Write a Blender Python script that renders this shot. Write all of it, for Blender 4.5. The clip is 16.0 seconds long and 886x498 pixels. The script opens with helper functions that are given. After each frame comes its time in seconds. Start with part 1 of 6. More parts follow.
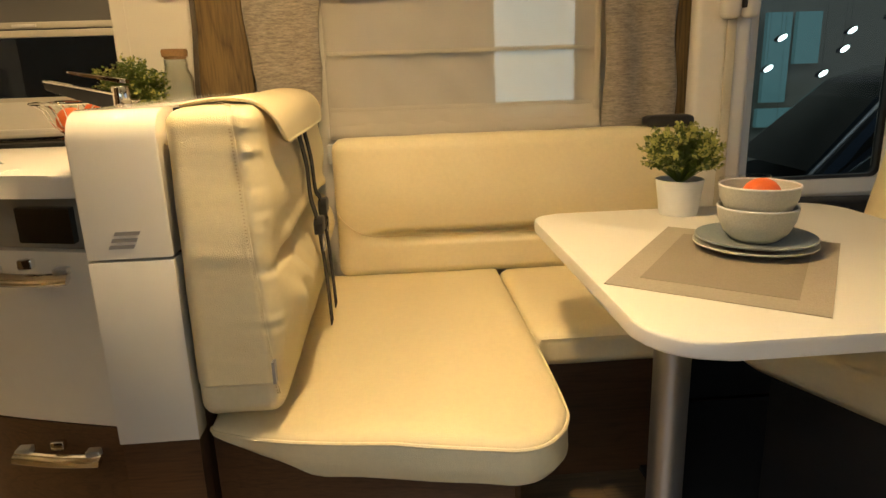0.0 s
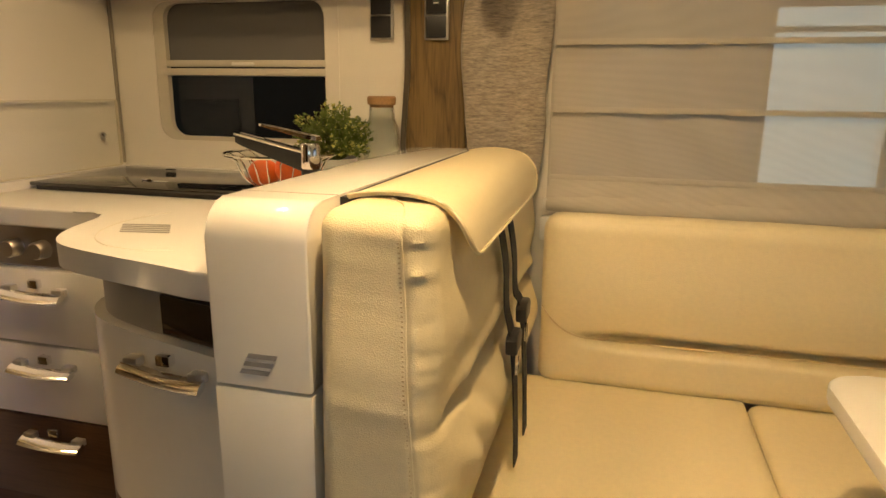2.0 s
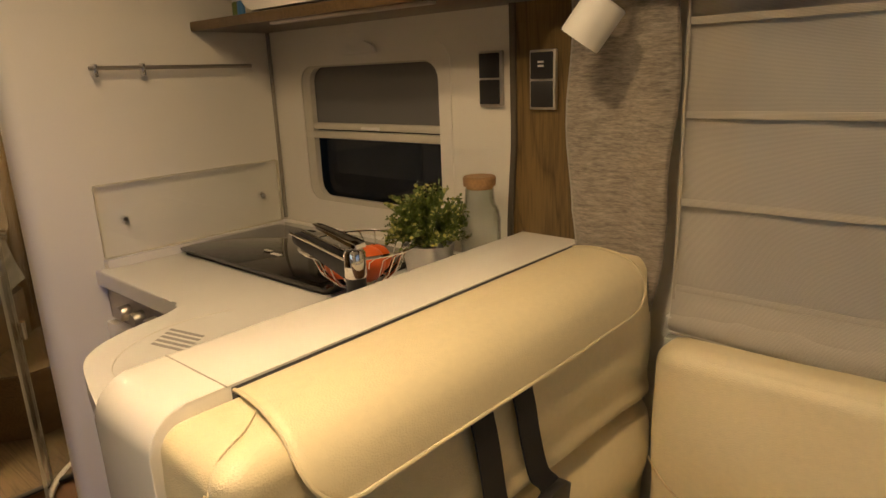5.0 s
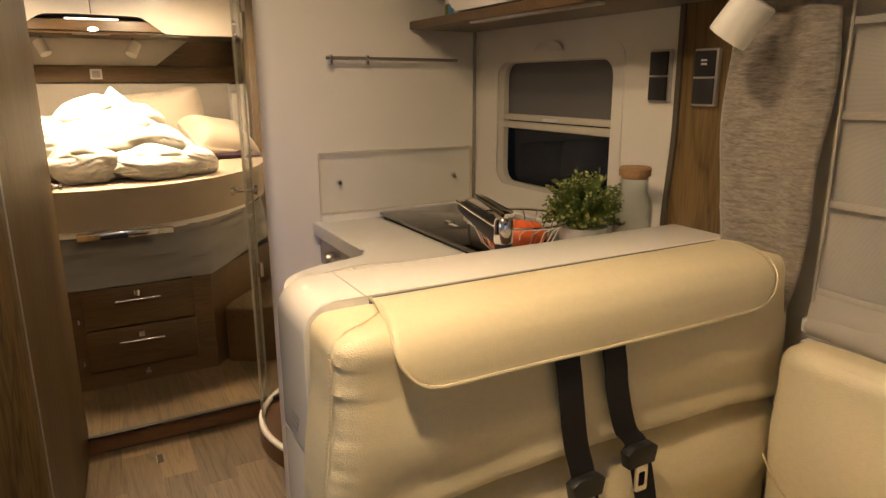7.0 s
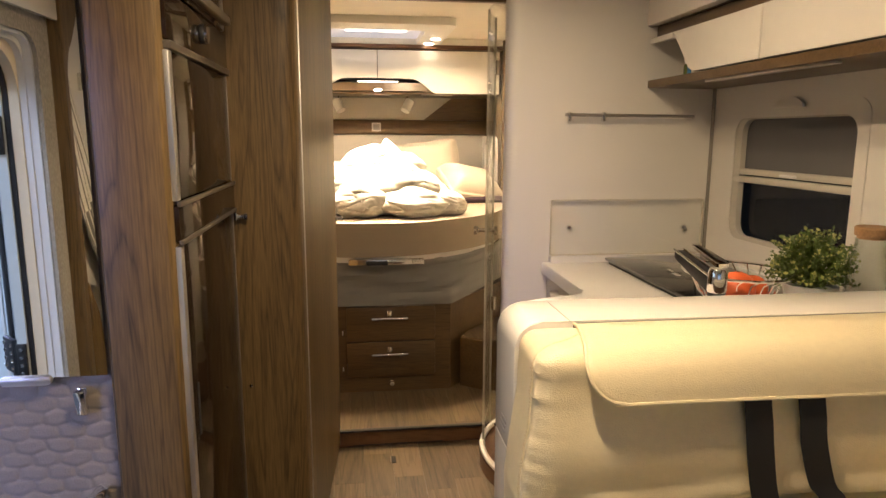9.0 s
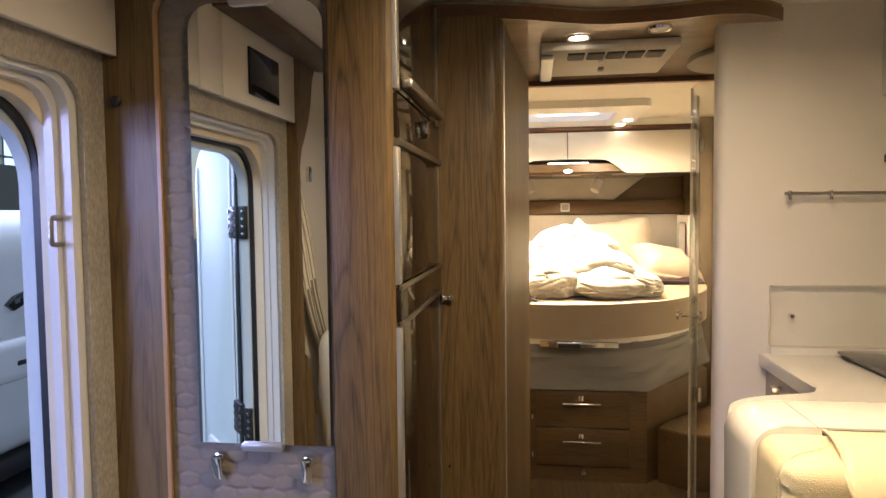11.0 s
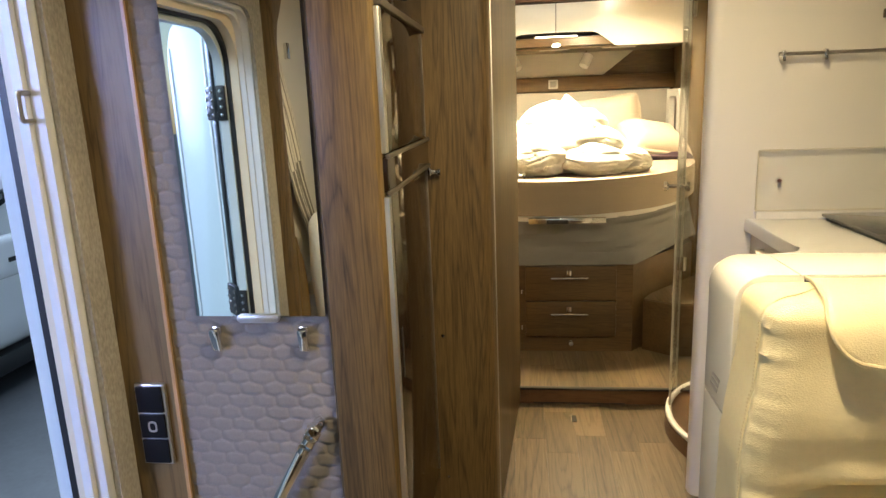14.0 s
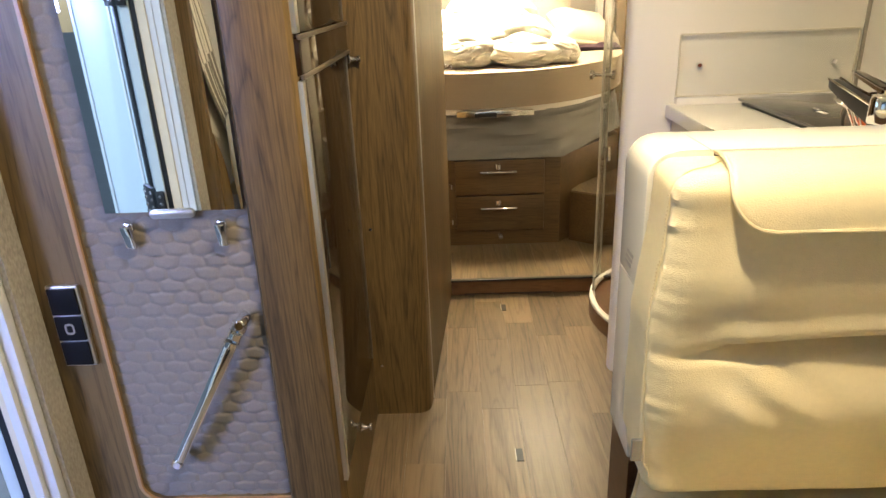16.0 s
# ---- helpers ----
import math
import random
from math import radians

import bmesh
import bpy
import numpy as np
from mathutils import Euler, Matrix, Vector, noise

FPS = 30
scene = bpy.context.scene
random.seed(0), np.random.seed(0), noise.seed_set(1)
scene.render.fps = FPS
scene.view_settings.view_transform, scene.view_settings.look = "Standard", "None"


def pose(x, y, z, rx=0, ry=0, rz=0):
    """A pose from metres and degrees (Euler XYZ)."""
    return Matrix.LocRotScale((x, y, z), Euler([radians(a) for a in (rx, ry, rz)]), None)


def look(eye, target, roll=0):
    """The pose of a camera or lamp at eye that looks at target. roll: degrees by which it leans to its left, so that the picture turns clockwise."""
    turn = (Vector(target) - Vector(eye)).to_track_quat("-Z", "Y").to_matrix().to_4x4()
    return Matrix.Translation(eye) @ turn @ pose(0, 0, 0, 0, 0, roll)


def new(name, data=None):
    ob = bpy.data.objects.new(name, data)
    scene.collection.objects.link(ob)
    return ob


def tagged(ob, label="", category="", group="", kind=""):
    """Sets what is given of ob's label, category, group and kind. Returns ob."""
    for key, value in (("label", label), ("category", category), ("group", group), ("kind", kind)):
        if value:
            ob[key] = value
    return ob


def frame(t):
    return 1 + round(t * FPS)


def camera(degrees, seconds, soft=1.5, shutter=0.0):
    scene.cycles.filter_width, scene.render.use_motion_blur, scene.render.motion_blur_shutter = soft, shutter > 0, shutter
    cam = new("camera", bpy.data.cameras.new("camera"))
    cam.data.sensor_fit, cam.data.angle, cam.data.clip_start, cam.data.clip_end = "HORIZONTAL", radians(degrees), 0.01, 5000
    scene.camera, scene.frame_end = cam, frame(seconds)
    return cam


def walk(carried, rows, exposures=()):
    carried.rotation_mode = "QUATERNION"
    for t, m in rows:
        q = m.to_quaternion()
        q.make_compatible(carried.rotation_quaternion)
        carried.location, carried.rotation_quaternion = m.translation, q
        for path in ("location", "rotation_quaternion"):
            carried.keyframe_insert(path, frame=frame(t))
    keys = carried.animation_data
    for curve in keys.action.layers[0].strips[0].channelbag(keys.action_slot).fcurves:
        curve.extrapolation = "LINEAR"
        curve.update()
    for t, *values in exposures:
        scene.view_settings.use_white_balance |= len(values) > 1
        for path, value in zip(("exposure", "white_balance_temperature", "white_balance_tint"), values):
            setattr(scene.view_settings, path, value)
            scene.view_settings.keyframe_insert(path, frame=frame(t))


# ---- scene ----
cam = camera(67.9, 16.0)
PATH = [
    (0, (0.009, 0.007, 1.177), (0.144, 1.932, 0.654), -1.9),
    (0.5, (0.028, 0.047, 1.18), (-0.039, 1.985, 0.691), -1.7),
    (1, (0.016, 0.177, 1.188), (-0.203, 2.111, 0.732), -0.9),
    (1.5, (-0.01, 0.318, 1.256), (-0.359, 2.233, 0.795), 0.5),
    (2, (-0.014, 0.426, 1.275), (-0.509, 2.307, 0.81), 0.7),
    (2.5, (0.074, 0.608, 1.29), (-0.555, 2.448, 0.819), -0.3),
    (3, (0.134, 0.741, 1.434), (-0.722, 2.457, 0.866), -1.6),
    (3.2, (0.12, 0.758, 1.464), (-0.776, 2.429, 0.829), -1.9),
    (5.3, (0.357, 0.93, 1.488), (-1.025, 2.29, 1.0), -2.1),
    (5.5, (0.411, 0.923, 1.483), (-1.037, 2.219, 1.006), -1.9),
    (6, (0.542, 0.897, 1.469), (-1.038, 2.034, 1.007), -1.1),
    (6.5, (0.529, 0.906, 1.463), (-1.145, 1.897, 0.999), -0.6),
    (7, (0.527, 0.921, 1.454), (-1.174, 1.851, 0.965), -0.2),
    (7.5, (0.607, 0.925, 1.455), (-1.181, 1.667, 0.955), 0.1),
    (8, (0.678, 0.925, 1.449), (-1.182, 1.497, 0.984), 0.9),
    (8.5, (0.711, 0.913, 1.457), (-1.204, 1.329, 1.055), 0.6),
    (9, (0.718, 0.905, 1.463), (-1.235, 1.164, 1.12), 0.2),
    (9.5, (0.7, 0.895, 1.49), (-1.272, 0.995, 1.172), -0.5),
    (10, (0.699, 0.871, 1.501), (-1.283, 0.775, 1.253), -0.4),
    (10.2, (0.716, 0.853, 1.482), (-1.267, 0.689, 1.278), -0.2),
    (12.3, (0.719, 0.829, 1.479), (-1.253, 0.507, 1.392), -1.1),
    (12.5, (0.72, 0.828, 1.479), (-1.251, 0.511, 1.365), -0.9),
    (13, (0.722, 0.829, 1.47), (-1.248, 0.542, 1.276), -0.9),
    (13.5, (0.714, 0.832, 1.45), (-1.241, 0.562, 1.128), -1.6),
    (14, (0.71, 0.834, 1.433), (-1.225, 0.591, 0.993), -2.3),
    (14.5, (0.71, 0.835, 1.417), (-1.203, 0.609, 0.879), -2.8),
    (15, (0.713, 0.843, 1.401), (-1.181, 0.649, 0.788), -2.8),
    (15.5, (0.71, 0.851, 1.386), (-1.16, 0.704, 0.693), -2.7),
    (16, (0.703, 0.86, 1.396), (-1.158, 0.806, 0.667), -2.4),
]
walk(cam, [(t, look(eye, target, roll)) for t, eye, target, roll in PATH],
     [(0, 0.2, 7700, 6), (1.5, 0.1, 7700, 9), (3, -0.25, 7200, 9), (5.5, -0.5, 6750, 12), (7, -0.35, 6300, 14), (8, -0.1, 6050, 14), (10.2, 0.15, 5950, 12), (12.5, 0.2, 6150, 7), (14.5, 0.55, 5800, -2), (16, 0.7, 5650, 2)])

# ---- world, sun, lamps ----
world = bpy.data.worlds.new("hall_daylight")
world.use_nodes = True
scene.world = world
wn = world.node_tree
sky = wn.nodes.new("ShaderNodeTexSky")
sky.sky_type, sky.sun_disc = "NISHITA", False
sky.sun_elevation, sky.sun_rotation = radians(35), radians(160)
wn.nodes["Background"].inputs["Strength"].default_value = 0.06
wn.links.new(sky.outputs["Color"], wn.nodes["Background"].inputs["Color"])

WARM = (1.0, 0.735, 0.43)


def spot_lamp(name, x, y, z, watts, size=0.09, spread=140, colour=WARM, target=None):
    data = bpy.data.lights.new(name, "AREA")
    data.shape, data.size, data.energy, data.color, data.spread = "DISK", size, watts, colour, radians(spread)
    ob = new(name, data)
    ob.matrix_world = look((x, y, z), target or (x, y + 0.001, z - 1))
    return ob


SALOON_SPOTS = ((-0.07, 1.00, 16.8, 165), (-0.80, 1.28, 6.2, 165))
for sx, sy, watts, beam in SALOON_SPOTS:
    spot_lamp("ceiling_spot_lamp", sx, sy, 2.095, watts, spread=beam)
spot_lamp("corridor_spot_lamp", -1.56, 0.985, 2.05, 0.15)
for sy in (0.52, 1.44):
    spot_lamp("bed_spot_lamp", -3.45, sy, 2.066, 22.0, size=0.18, spread=155)
spot_lamp("bed_spot_lamp", -2.98, 0.98, 2.08, 22.0, size=0.20, spread=90)
sky_door = bpy.data.lights.new("door_daylight", "AREA")
sky_door.spread = radians(100)
sky_door.shape, sky_door.size, sky_door.size_y, sky_door.energy, sky_door.color = "RECTANGLE", 0.8, 0.8, 27.0, (0.46, 0.50, 1.0)
new("door_daylight", sky_door).matrix_world = look((2.2, -1.95, 1.75), (-0.64, 0.2, 0.7))
screen_day = bpy.data.lights.new("windscreen_daylight", "AREA")
screen_day.shape, screen_day.size, screen_day.size_y, screen_day.energy, screen_day.color = "RECTANGLE", 1.6, 0.8, 0.7, (0.62, 0.66, 1.0)
new("windscreen_daylight", screen_day).matrix_world = look((2.27, 1.05, 1.45), (0.0, 1.2, 1.1))
# Unseen area light added over the van to brighten it and the door leaf.
hall_fill = bpy.data.lights.new("hall_fill_light", "AREA")
hall_fill.shape, hall_fill.size, hall_fill.size_y, hall_fill.energy, hall_fill.color = "RECTANGLE", 9.0, 4.0, 1000.0, (0.72, 0.80, 1.0)
new("hall_fill_light", hall_fill).matrix_world = look((-4.0, -4.2, 6.0), (-4.0, -4.0, 0.0))

# ---- materials ----


def nodes_of(name):
    m = bpy.data.materials.new(name)
    m.use_nodes = True
    return m, m.node_tree, m.node_tree.nodes["Principled BSDF"]


def link(nt, a, b):
    nt.links.new(a, b)


def mapped(nt, scale):
    co = nt.nodes.new("ShaderNodeTexCoord")
    mp = nt.nodes.new("ShaderNodeMapping")
    mp.inputs["Scale"].default_value = scale
    link(nt, co.outputs["Object"], mp.inputs["Vector"])
    return mp.outputs["Vector"]


def ramp(nt, fac, stops):
    r = nt.nodes.new("ShaderNodeValToRGB")
    while len(r.color_ramp.elements) < len(stops):
        r.color_ramp.elements.new(0.5)
    for e, (p, c) in zip(r.color_ramp.elements, stops):
        e.position, e.color = p, (*c, 1)
    link(nt, fac, r.inputs["Fac"])
    return r.outputs["Color"]


def shade(c, k):
    return tuple(min(1, v * k) for v in c)


def surface(name, colour, rough=0.5, metal=0.0, grain=60, vary=0.12, bump=0.0, bump_scale=200, coat=0.0, stretch=(1, 1, 1), sheen=0.0, large=4):
    """Paint, plastic, leather or cloth: two scales of colour noise and a fine relief."""
    m, nt, p = nodes_of(name)
    v = mapped(nt, stretch)
    n1 = nt.nodes.new("ShaderNodeTexNoise")
    n1.inputs["Scale"].default_value, n1.inputs["Detail"].default_value = grain, 4
    n2 = nt.nodes.new("ShaderNodeTexNoise")
    n2.inputs["Scale"].default_value = large
    link(nt, v, n1.inputs["Vector"]), link(nt, v, n2.inputs["Vector"])
    mix = nt.nodes.new("ShaderNodeMath")
    mix.operation = "ADD"
    link(nt, n1.outputs["Fac"], mix.inputs[0]), link(nt, n2.outputs["Fac"], mix.inputs[1])
    half = nt.nodes.new("ShaderNodeMath")
    half.operation, half.inputs[1].default_value = "MULTIPLY", 0.5
    link(nt, mix.outputs[0], half.inputs[0])
    link(nt, ramp(nt, half.outputs[0], [(0.3, shade(colour, 1 - vary)), (0.7, shade(colour, 1 + vary))]), p.inputs["Base Color"])
    p.inputs["Roughness"].default_value, p.inputs["Metallic"].default_value = rough, metal
    p.inputs["Coat Weight"].default_value, p.inputs["Sheen Weight"].default_value = coat, sheen
    if bump:
        b = nt.nodes.new("ShaderNodeBump")
        b.inputs["Strength"].default_value, b.inputs["Distance"].default_value = bump, 0.002
        n3 = nt.nodes.new("ShaderNodeTexVoronoi" if bump_scale > 150 else "ShaderNodeTexNoise")
        n3.inputs["Scale"].default_value = bump_scale
        link(nt, v, n3.inputs["Vector"])
        link(nt, n3.outputs[0], b.inputs["Height"]), link(nt, b.outputs["Normal"], p.inputs["Normal"])
    return m


def timber(name, dark, light, along="z", rough=0.35, scale=9.0, per_piece=0.0, figure=0.22):
    """Wood with long grain along one axis and some wavy figure."""
    m, nt, p = nodes_of(name)
    st = {"x": (0.06, 1, 1), "y": (1, 0.06, 1), "z": (1, 1, 0.06)}[along]
    v = mapped(nt, st)
    if per_piece:
        info = nt.nodes.new("ShaderNodeObjectInfo")
        add = nt.nodes.new("ShaderNodeVectorMath")
        add.operation = "ADD"
        far = nt.nodes.new("ShaderNodeMath")
        far.operation, far.inputs[1].default_value = "MULTIPLY", 40
        link(nt, info.outputs["Random"], far.inputs[0])
        link(nt, v, add.inputs[0]), link(nt, far.outputs[0], add.inputs[1])
        v = add.outputs[0]
    n1 = nt.nodes.new("ShaderNodeTexNoise")
    n1.inputs["Scale"].default_value, n1.inputs["Detail"].default_value, n1.inputs["Distortion"].default_value = scale, 3, 1.2
    link(nt, v, n1.inputs["Vector"])
    rings = nt.nodes.new("ShaderNodeMath")
    rings.operation, rings.inputs[1].default_value = "MULTIPLY", 24
    link(nt, n1.outputs["Fac"], rings.inputs[0])
    saw = nt.nodes.new("ShaderNodeMath")
    saw.operation = "PINGPONG"
    saw.inputs[1].default_value = 1.0
    link(nt, rings.outputs[0], saw.inputs[0])
    thin = nt.nodes.new("ShaderNodeMath")
    thin.operation, thin.inputs[1].default_value = "POWER", 3.0
    link(nt, saw.outputs[0], thin.inputs[0])
    n2 = nt.nodes.new("ShaderNodeTexNoise")
    n2.inputs["Scale"].default_value, n2.inputs["Detail"].default_value = scale * 30, 4
    link(nt, v, n2.inputs["Vector"])
    n4 = nt.nodes.new("ShaderNodeTexNoise")
    n4.inputs["Scale"].default_value = scale * 0.7
    link(nt, v, n4.inputs["Vector"])
    both = nt.nodes.new("ShaderNodeMath")
    both.operation, both.inputs[1].default_value = "MULTIPLY_ADD", 0.75
    link(nt, n2.outputs["Fac"], both.inputs[0]), link(nt, n4.outputs["Fac"], both.inputs[2])
    mix = nt.nodes.new("ShaderNodeMath")
    mix.operation, mix.inputs[1].default_value = "MULTIPLY_ADD", -figure
    link(nt, thin.outputs[0], mix.inputs[0]), link(nt, both.outputs[0], mix.inputs[2])
    col = ramp(nt, mix.outputs[0], [(0.42, dark), (1.0, light)])
    if per_piece:
        hsv = nt.nodes.new("ShaderNodeHueSaturation")
        mr = nt.nodes.new("ShaderNodeMapRange")
        mr.inputs["To Min"].default_value, mr.inputs["To Max"].default_value = 1 - per_piece, 1 + per_piece
        link(nt, info.outputs["Random"], mr.inputs["Value"]), link(nt, mr.outputs[0], hsv.inputs["Value"])
        link(nt, col, hsv.inputs["Color"])
        col = hsv.outputs["Color"]
    link(nt, col, p.inputs["Base Color"])
    p.inputs["Roughness"].default_value = rough
    b = nt.nodes.new("ShaderNodeBump")
    b.inputs["Strength"].default_value, b.inputs["Distance"].default_value = 0.15, 0.001
    link(nt, n2.outputs["Fac"], b.inputs["Height"]), link(nt, b.outputs["Normal"], p.inputs["Normal"])
    return m


def glassy(name, colour=(1, 1, 1), rough=0.0, rim=0.6, sharp=4.0):
    """Thin clear pane: mostly straight through, with a real reflection."""
    m, nt, p = nodes_of(name)
    tr = nt.nodes.new("ShaderNodeBsdfTransparent")
    tr.inputs["Color"].default_value = (*colour, 1)
    gl = nt.nodes.new("ShaderNodeBsdfGlossy")
    gl.inputs["Roughness"].default_value = rough
    lw = nt.nodes.new("ShaderNodeLayerWeight")
    pw = nt.nodes.new("ShaderNodeMath")
    pw.operation, pw.inputs[1].default_value = "POWER", sharp
    fr = nt.nodes.new("ShaderNodeMath")
    fr.operation, fr.inputs[1].default_value, fr.inputs[2].default_value = "MULTIPLY_ADD", rim, 0.035
    link(nt, lw.outputs["Facing"], pw.inputs[0]), link(nt, pw.outputs[0], fr.inputs[0])
    mx = nt.nodes.new("ShaderNodeMixShader")
    link(nt, fr.outputs[0], mx.inputs[0]), link(nt, tr.outputs[0], mx.inputs[1]), link(nt, gl.outputs[0], mx.inputs[2])
    link(nt, mx.outputs[0], nt.nodes["Material Output"].inputs["Surface"])
    return m


def glow(name, colour, strength):
    m, nt, p = nodes_of(name)
    p.inputs["Base Color"].default_value = (*colour, 1)
    p.inputs["Emission Color"].default_value, p.inputs["Emission Strength"].default_value = (*colour, 1), strength
    return m


def sheer(name, colour, clear, weave):
    """Thin woven cloth that lets part of the view and of the light through."""
    m, nt, p = nodes_of(name)
    v = mapped(nt, (1, 1, 1))
    w = nt.nodes.new("ShaderNodeTexWave")
    w.bands_direction = "Z"
    w.inputs["Scale"].default_value, w.inputs["Distortion"].default_value, w.inputs["Detail"].default_value = weave, 0.6, 2
    link(nt, v, w.inputs["Vector"])
    big = nt.nodes.new("ShaderNodeTexNoise")
    big.inputs["Scale"].default_value = 6
    link(nt, v, big.inputs["Vector"])
    df = nt.nodes.new("ShaderNodeBsdfDiffuse")
    tl = nt.nodes.new("ShaderNodeBsdfTranslucent")
    tr = nt.nodes.new("ShaderNodeBsdfTransparent")
    col = ramp(nt, w.outputs["Fac"], [(0.0, shade(colour, 0.68)), (1.0, shade(colour, 1.06))])
    link(nt, col, df.inputs["Color"]), link(nt, col, tl.inputs["Color"])
    a = nt.nodes.new("ShaderNodeMixShader")
    a.inputs[0].default_value = 0.3
    link(nt, df.outputs[0], a.inputs[1]), link(nt, tl.outputs[0], a.inputs[2])
    c = nt.nodes.new("ShaderNodeMixShader")
    mr = nt.nodes.new("ShaderNodeMapRange")
    mr.inputs["To Min"].default_value, mr.inputs["To Max"].default_value = clear * 0.7, clear * 1.3
    link(nt, big.outputs["Fac"], mr.inputs["Value"]), link(nt, mr.outputs[0], c.inputs[0])
    link(nt, a.outputs[0], c.inputs[1]), link(nt, tr.outputs[0], c.inputs[2])
    link(nt, c.outputs[0], nt.nodes["Material Output"].inputs["Surface"])
    return m


LEATHER = surface("cream_leather", (0.80, 0.688, 0.445), 0.38, grain=90, vary=0.05, bump=0.30, bump_scale=440, stretch=(1, 0.8, 1.25))
STITCH = surface("stitching", (0.66, 0.52, 0.31), 0.7)
WALNUT = timber("walnut", (0.046, 0.027, 0.009), (0.172, 0.110, 0.040), "z", 0.46, scale=8, figure=0.30)
WALNUT_X = timber("walnut_level", (0.052, 0.030, 0.012), (0.125, 0.076, 0.031), "y", 0.33)
EDGEWOOD = timber("light_wood_edge", (0.30, 0.17, 0.07), (0.46, 0.28, 0.13), "z", 0.4)
DARKWOOD = timber("dark_wood", (0.055, 0.026, 0.012), (0.12, 0.058, 0.027), "x", 0.4)
DARKWOOD_Y = timber("dark_wood_cross", (0.075, 0.036, 0.016), (0.16, 0.078, 0.035), "y", 0.35)
SOFFITWOOD = timber("glossy_soffit_wood", (0.22, 0.15, 0.09), (0.36, 0.26, 0.16), "y", 0.12)
PLANK = timber("vinyl_plank", (0.070, 0.048, 0.027), (0.178, 0.128, 0.074), "x", 0.34, scale=6, per_piece=0.20, figure=0.30)
WHITE = surface("cream_gloss_lacquer", (0.80, 0.765, 0.69), 0.16, grain=30, vary=0.015, coat=0.3)
DOORWHITE = surface("cream_lacquer_door", (0.78, 0.74, 0.66), 0.22, grain=30, vary=0.02, coat=0.2)
WALLCREAM = surface("cream_wall_panel", (0.74, 0.70, 0.62), 0.45, grain=250, vary=0.02, bump=0.05, bump_scale=120)
CEILCREAM = surface("cream_ceiling", (0.76, 0.71, 0.60), 0.5, grain=200, vary=0.02)
WORKTOP = surface("pale_worktop", (0.76, 0.73, 0.68), 0.35, grain=500, vary=0.05)
TABLETOP = surface("cream_laminate", (0.80, 0.77, 0.70), 0.38, grain=400, vary=0.03)
DARKSTRIP = surface("dark_taupe_profile", (0.085, 0.070, 0.052), 0.35, vary=0.03)
GREYSTRIP = surface("taupe_panel", (0.30, 0.27, 0.22), 0.4, vary=0.03)
BLACKGLASS = surface("black_glass", (0.012, 0.011, 0.010), 0.05, vary=0.0, coat=0.5)
BROWNGLASS = surface("dark_brown_gloss", (0.020, 0.012, 0.007), 0.06, vary=0.05)
BROWNGLASS.node_tree.nodes["Principled BSDF"].inputs["Specular IOR Level"].default_value = 0.2
SATINBLACK = surface("satin_black_key", (0.010, 0.010, 0.012), 0.30, vary=0.05)
SATINBLACK.node_tree.nodes["Principled BSDF"].inputs["Specular IOR Level"].default_value = 0.12
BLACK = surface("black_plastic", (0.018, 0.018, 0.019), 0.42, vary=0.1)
DASH = surface("dashboard_plastic", (0.012, 0.012, 0.013), 0.65, vary=0.1, bump=0.2, bump_scale=300)
CHROME = surface("chrome", (0.82, 0.81, 0.79), 0.10, metal=1.0, vary=0.01)
POLISHED = surface("mirror_chrome", (0.86, 0.85, 0.83), 0.035, metal=1.0, vary=0.01)
ALU = surface("brushed_aluminium", (0.62, 0.60, 0.57), 0.35, metal=0.9, vary=0.04, stretch=(1, 1, 0.05))
STEEL = surface("knob_steel", (0.42, 0.38, 0.33), 0.32, metal=0.9, vary=0.04)
FELT = surface("oatmeal_wall_fabric", (0.33, 0.30, 0.25), 0.95, grain=160, vary=0.45, bump=0.5, bump_scale=140, stretch=(1, 1, 0.5), sheen=0.3)
QUILT = surface("quilted_taupe_fabric", (0.215, 0.185, 0.155), 0.8, grain=300, vary=0.12, bump=0.3, bump_scale=300, sheen=0.3)
HEADCLOTH = surface("grey_headboard_cloth", (0.46, 0.43, 0.38), 0.95, grain=400, vary=0.15, bump=0.3, bump_scale=140)
MIRROR = surface("mirror_silver", (0.90, 0.91, 0.90), 0.012, metal=1.0, vary=0.0)
DOORFRAME = surface("pale_door_profile", (0.66, 0.66, 0.66), 0.35, vary=0.03)
CREAMFRAME = surface("cream_door_frame", (0.72, 0.62, 0.45), 0.4, vary=0.03)
PLASTICWHITE = surface("white_plastic", (0.78, 0.76, 0.71), 0.4, vary=0.02)
WINDOWTRIM = surface("cream_window_trim", (0.56, 0.52, 0.43), 0.45, vary=0.03)
SCREENMESH = surface("grey_blind_mesh", (0.13, 0.125, 0.12), 0.7, vary=0.06, grain=600)
CURTAIN = surface("silver_brown_slub_cloth", (0.26, 0.222, 0.178), 0.5, grain=150, vary=0.55, bump=0.6, bump_scale=140, stretch=(0.60, 0.5, 3.4), sheen=0.35, large=55)
BLIND = sheer("sheer_blind_cloth", (0.84, 0.785, 0.69), 0.22, 150)
BLINDTAPE = sheer("doubled_blind_cloth", (0.78, 0.73, 0.64), 0.10, 150)
# Pale opaque colour that paints the bright reflection along the shower glass edges.
EDGEGLINT = surface("painted_edge_glint", (0.62, 0.60, 0.52), 0.12, vary=0.02, coat=0.6)
TOPLACQUER = surface("cream_high_gloss", (0.85, 0.81, 0.73), 0.12, grain=30, vary=0.015, coat=0.5)
TAPE = surface("blind_tape", (0.60, 0.55, 0.43), 0.8, vary=0.12, grain=300)
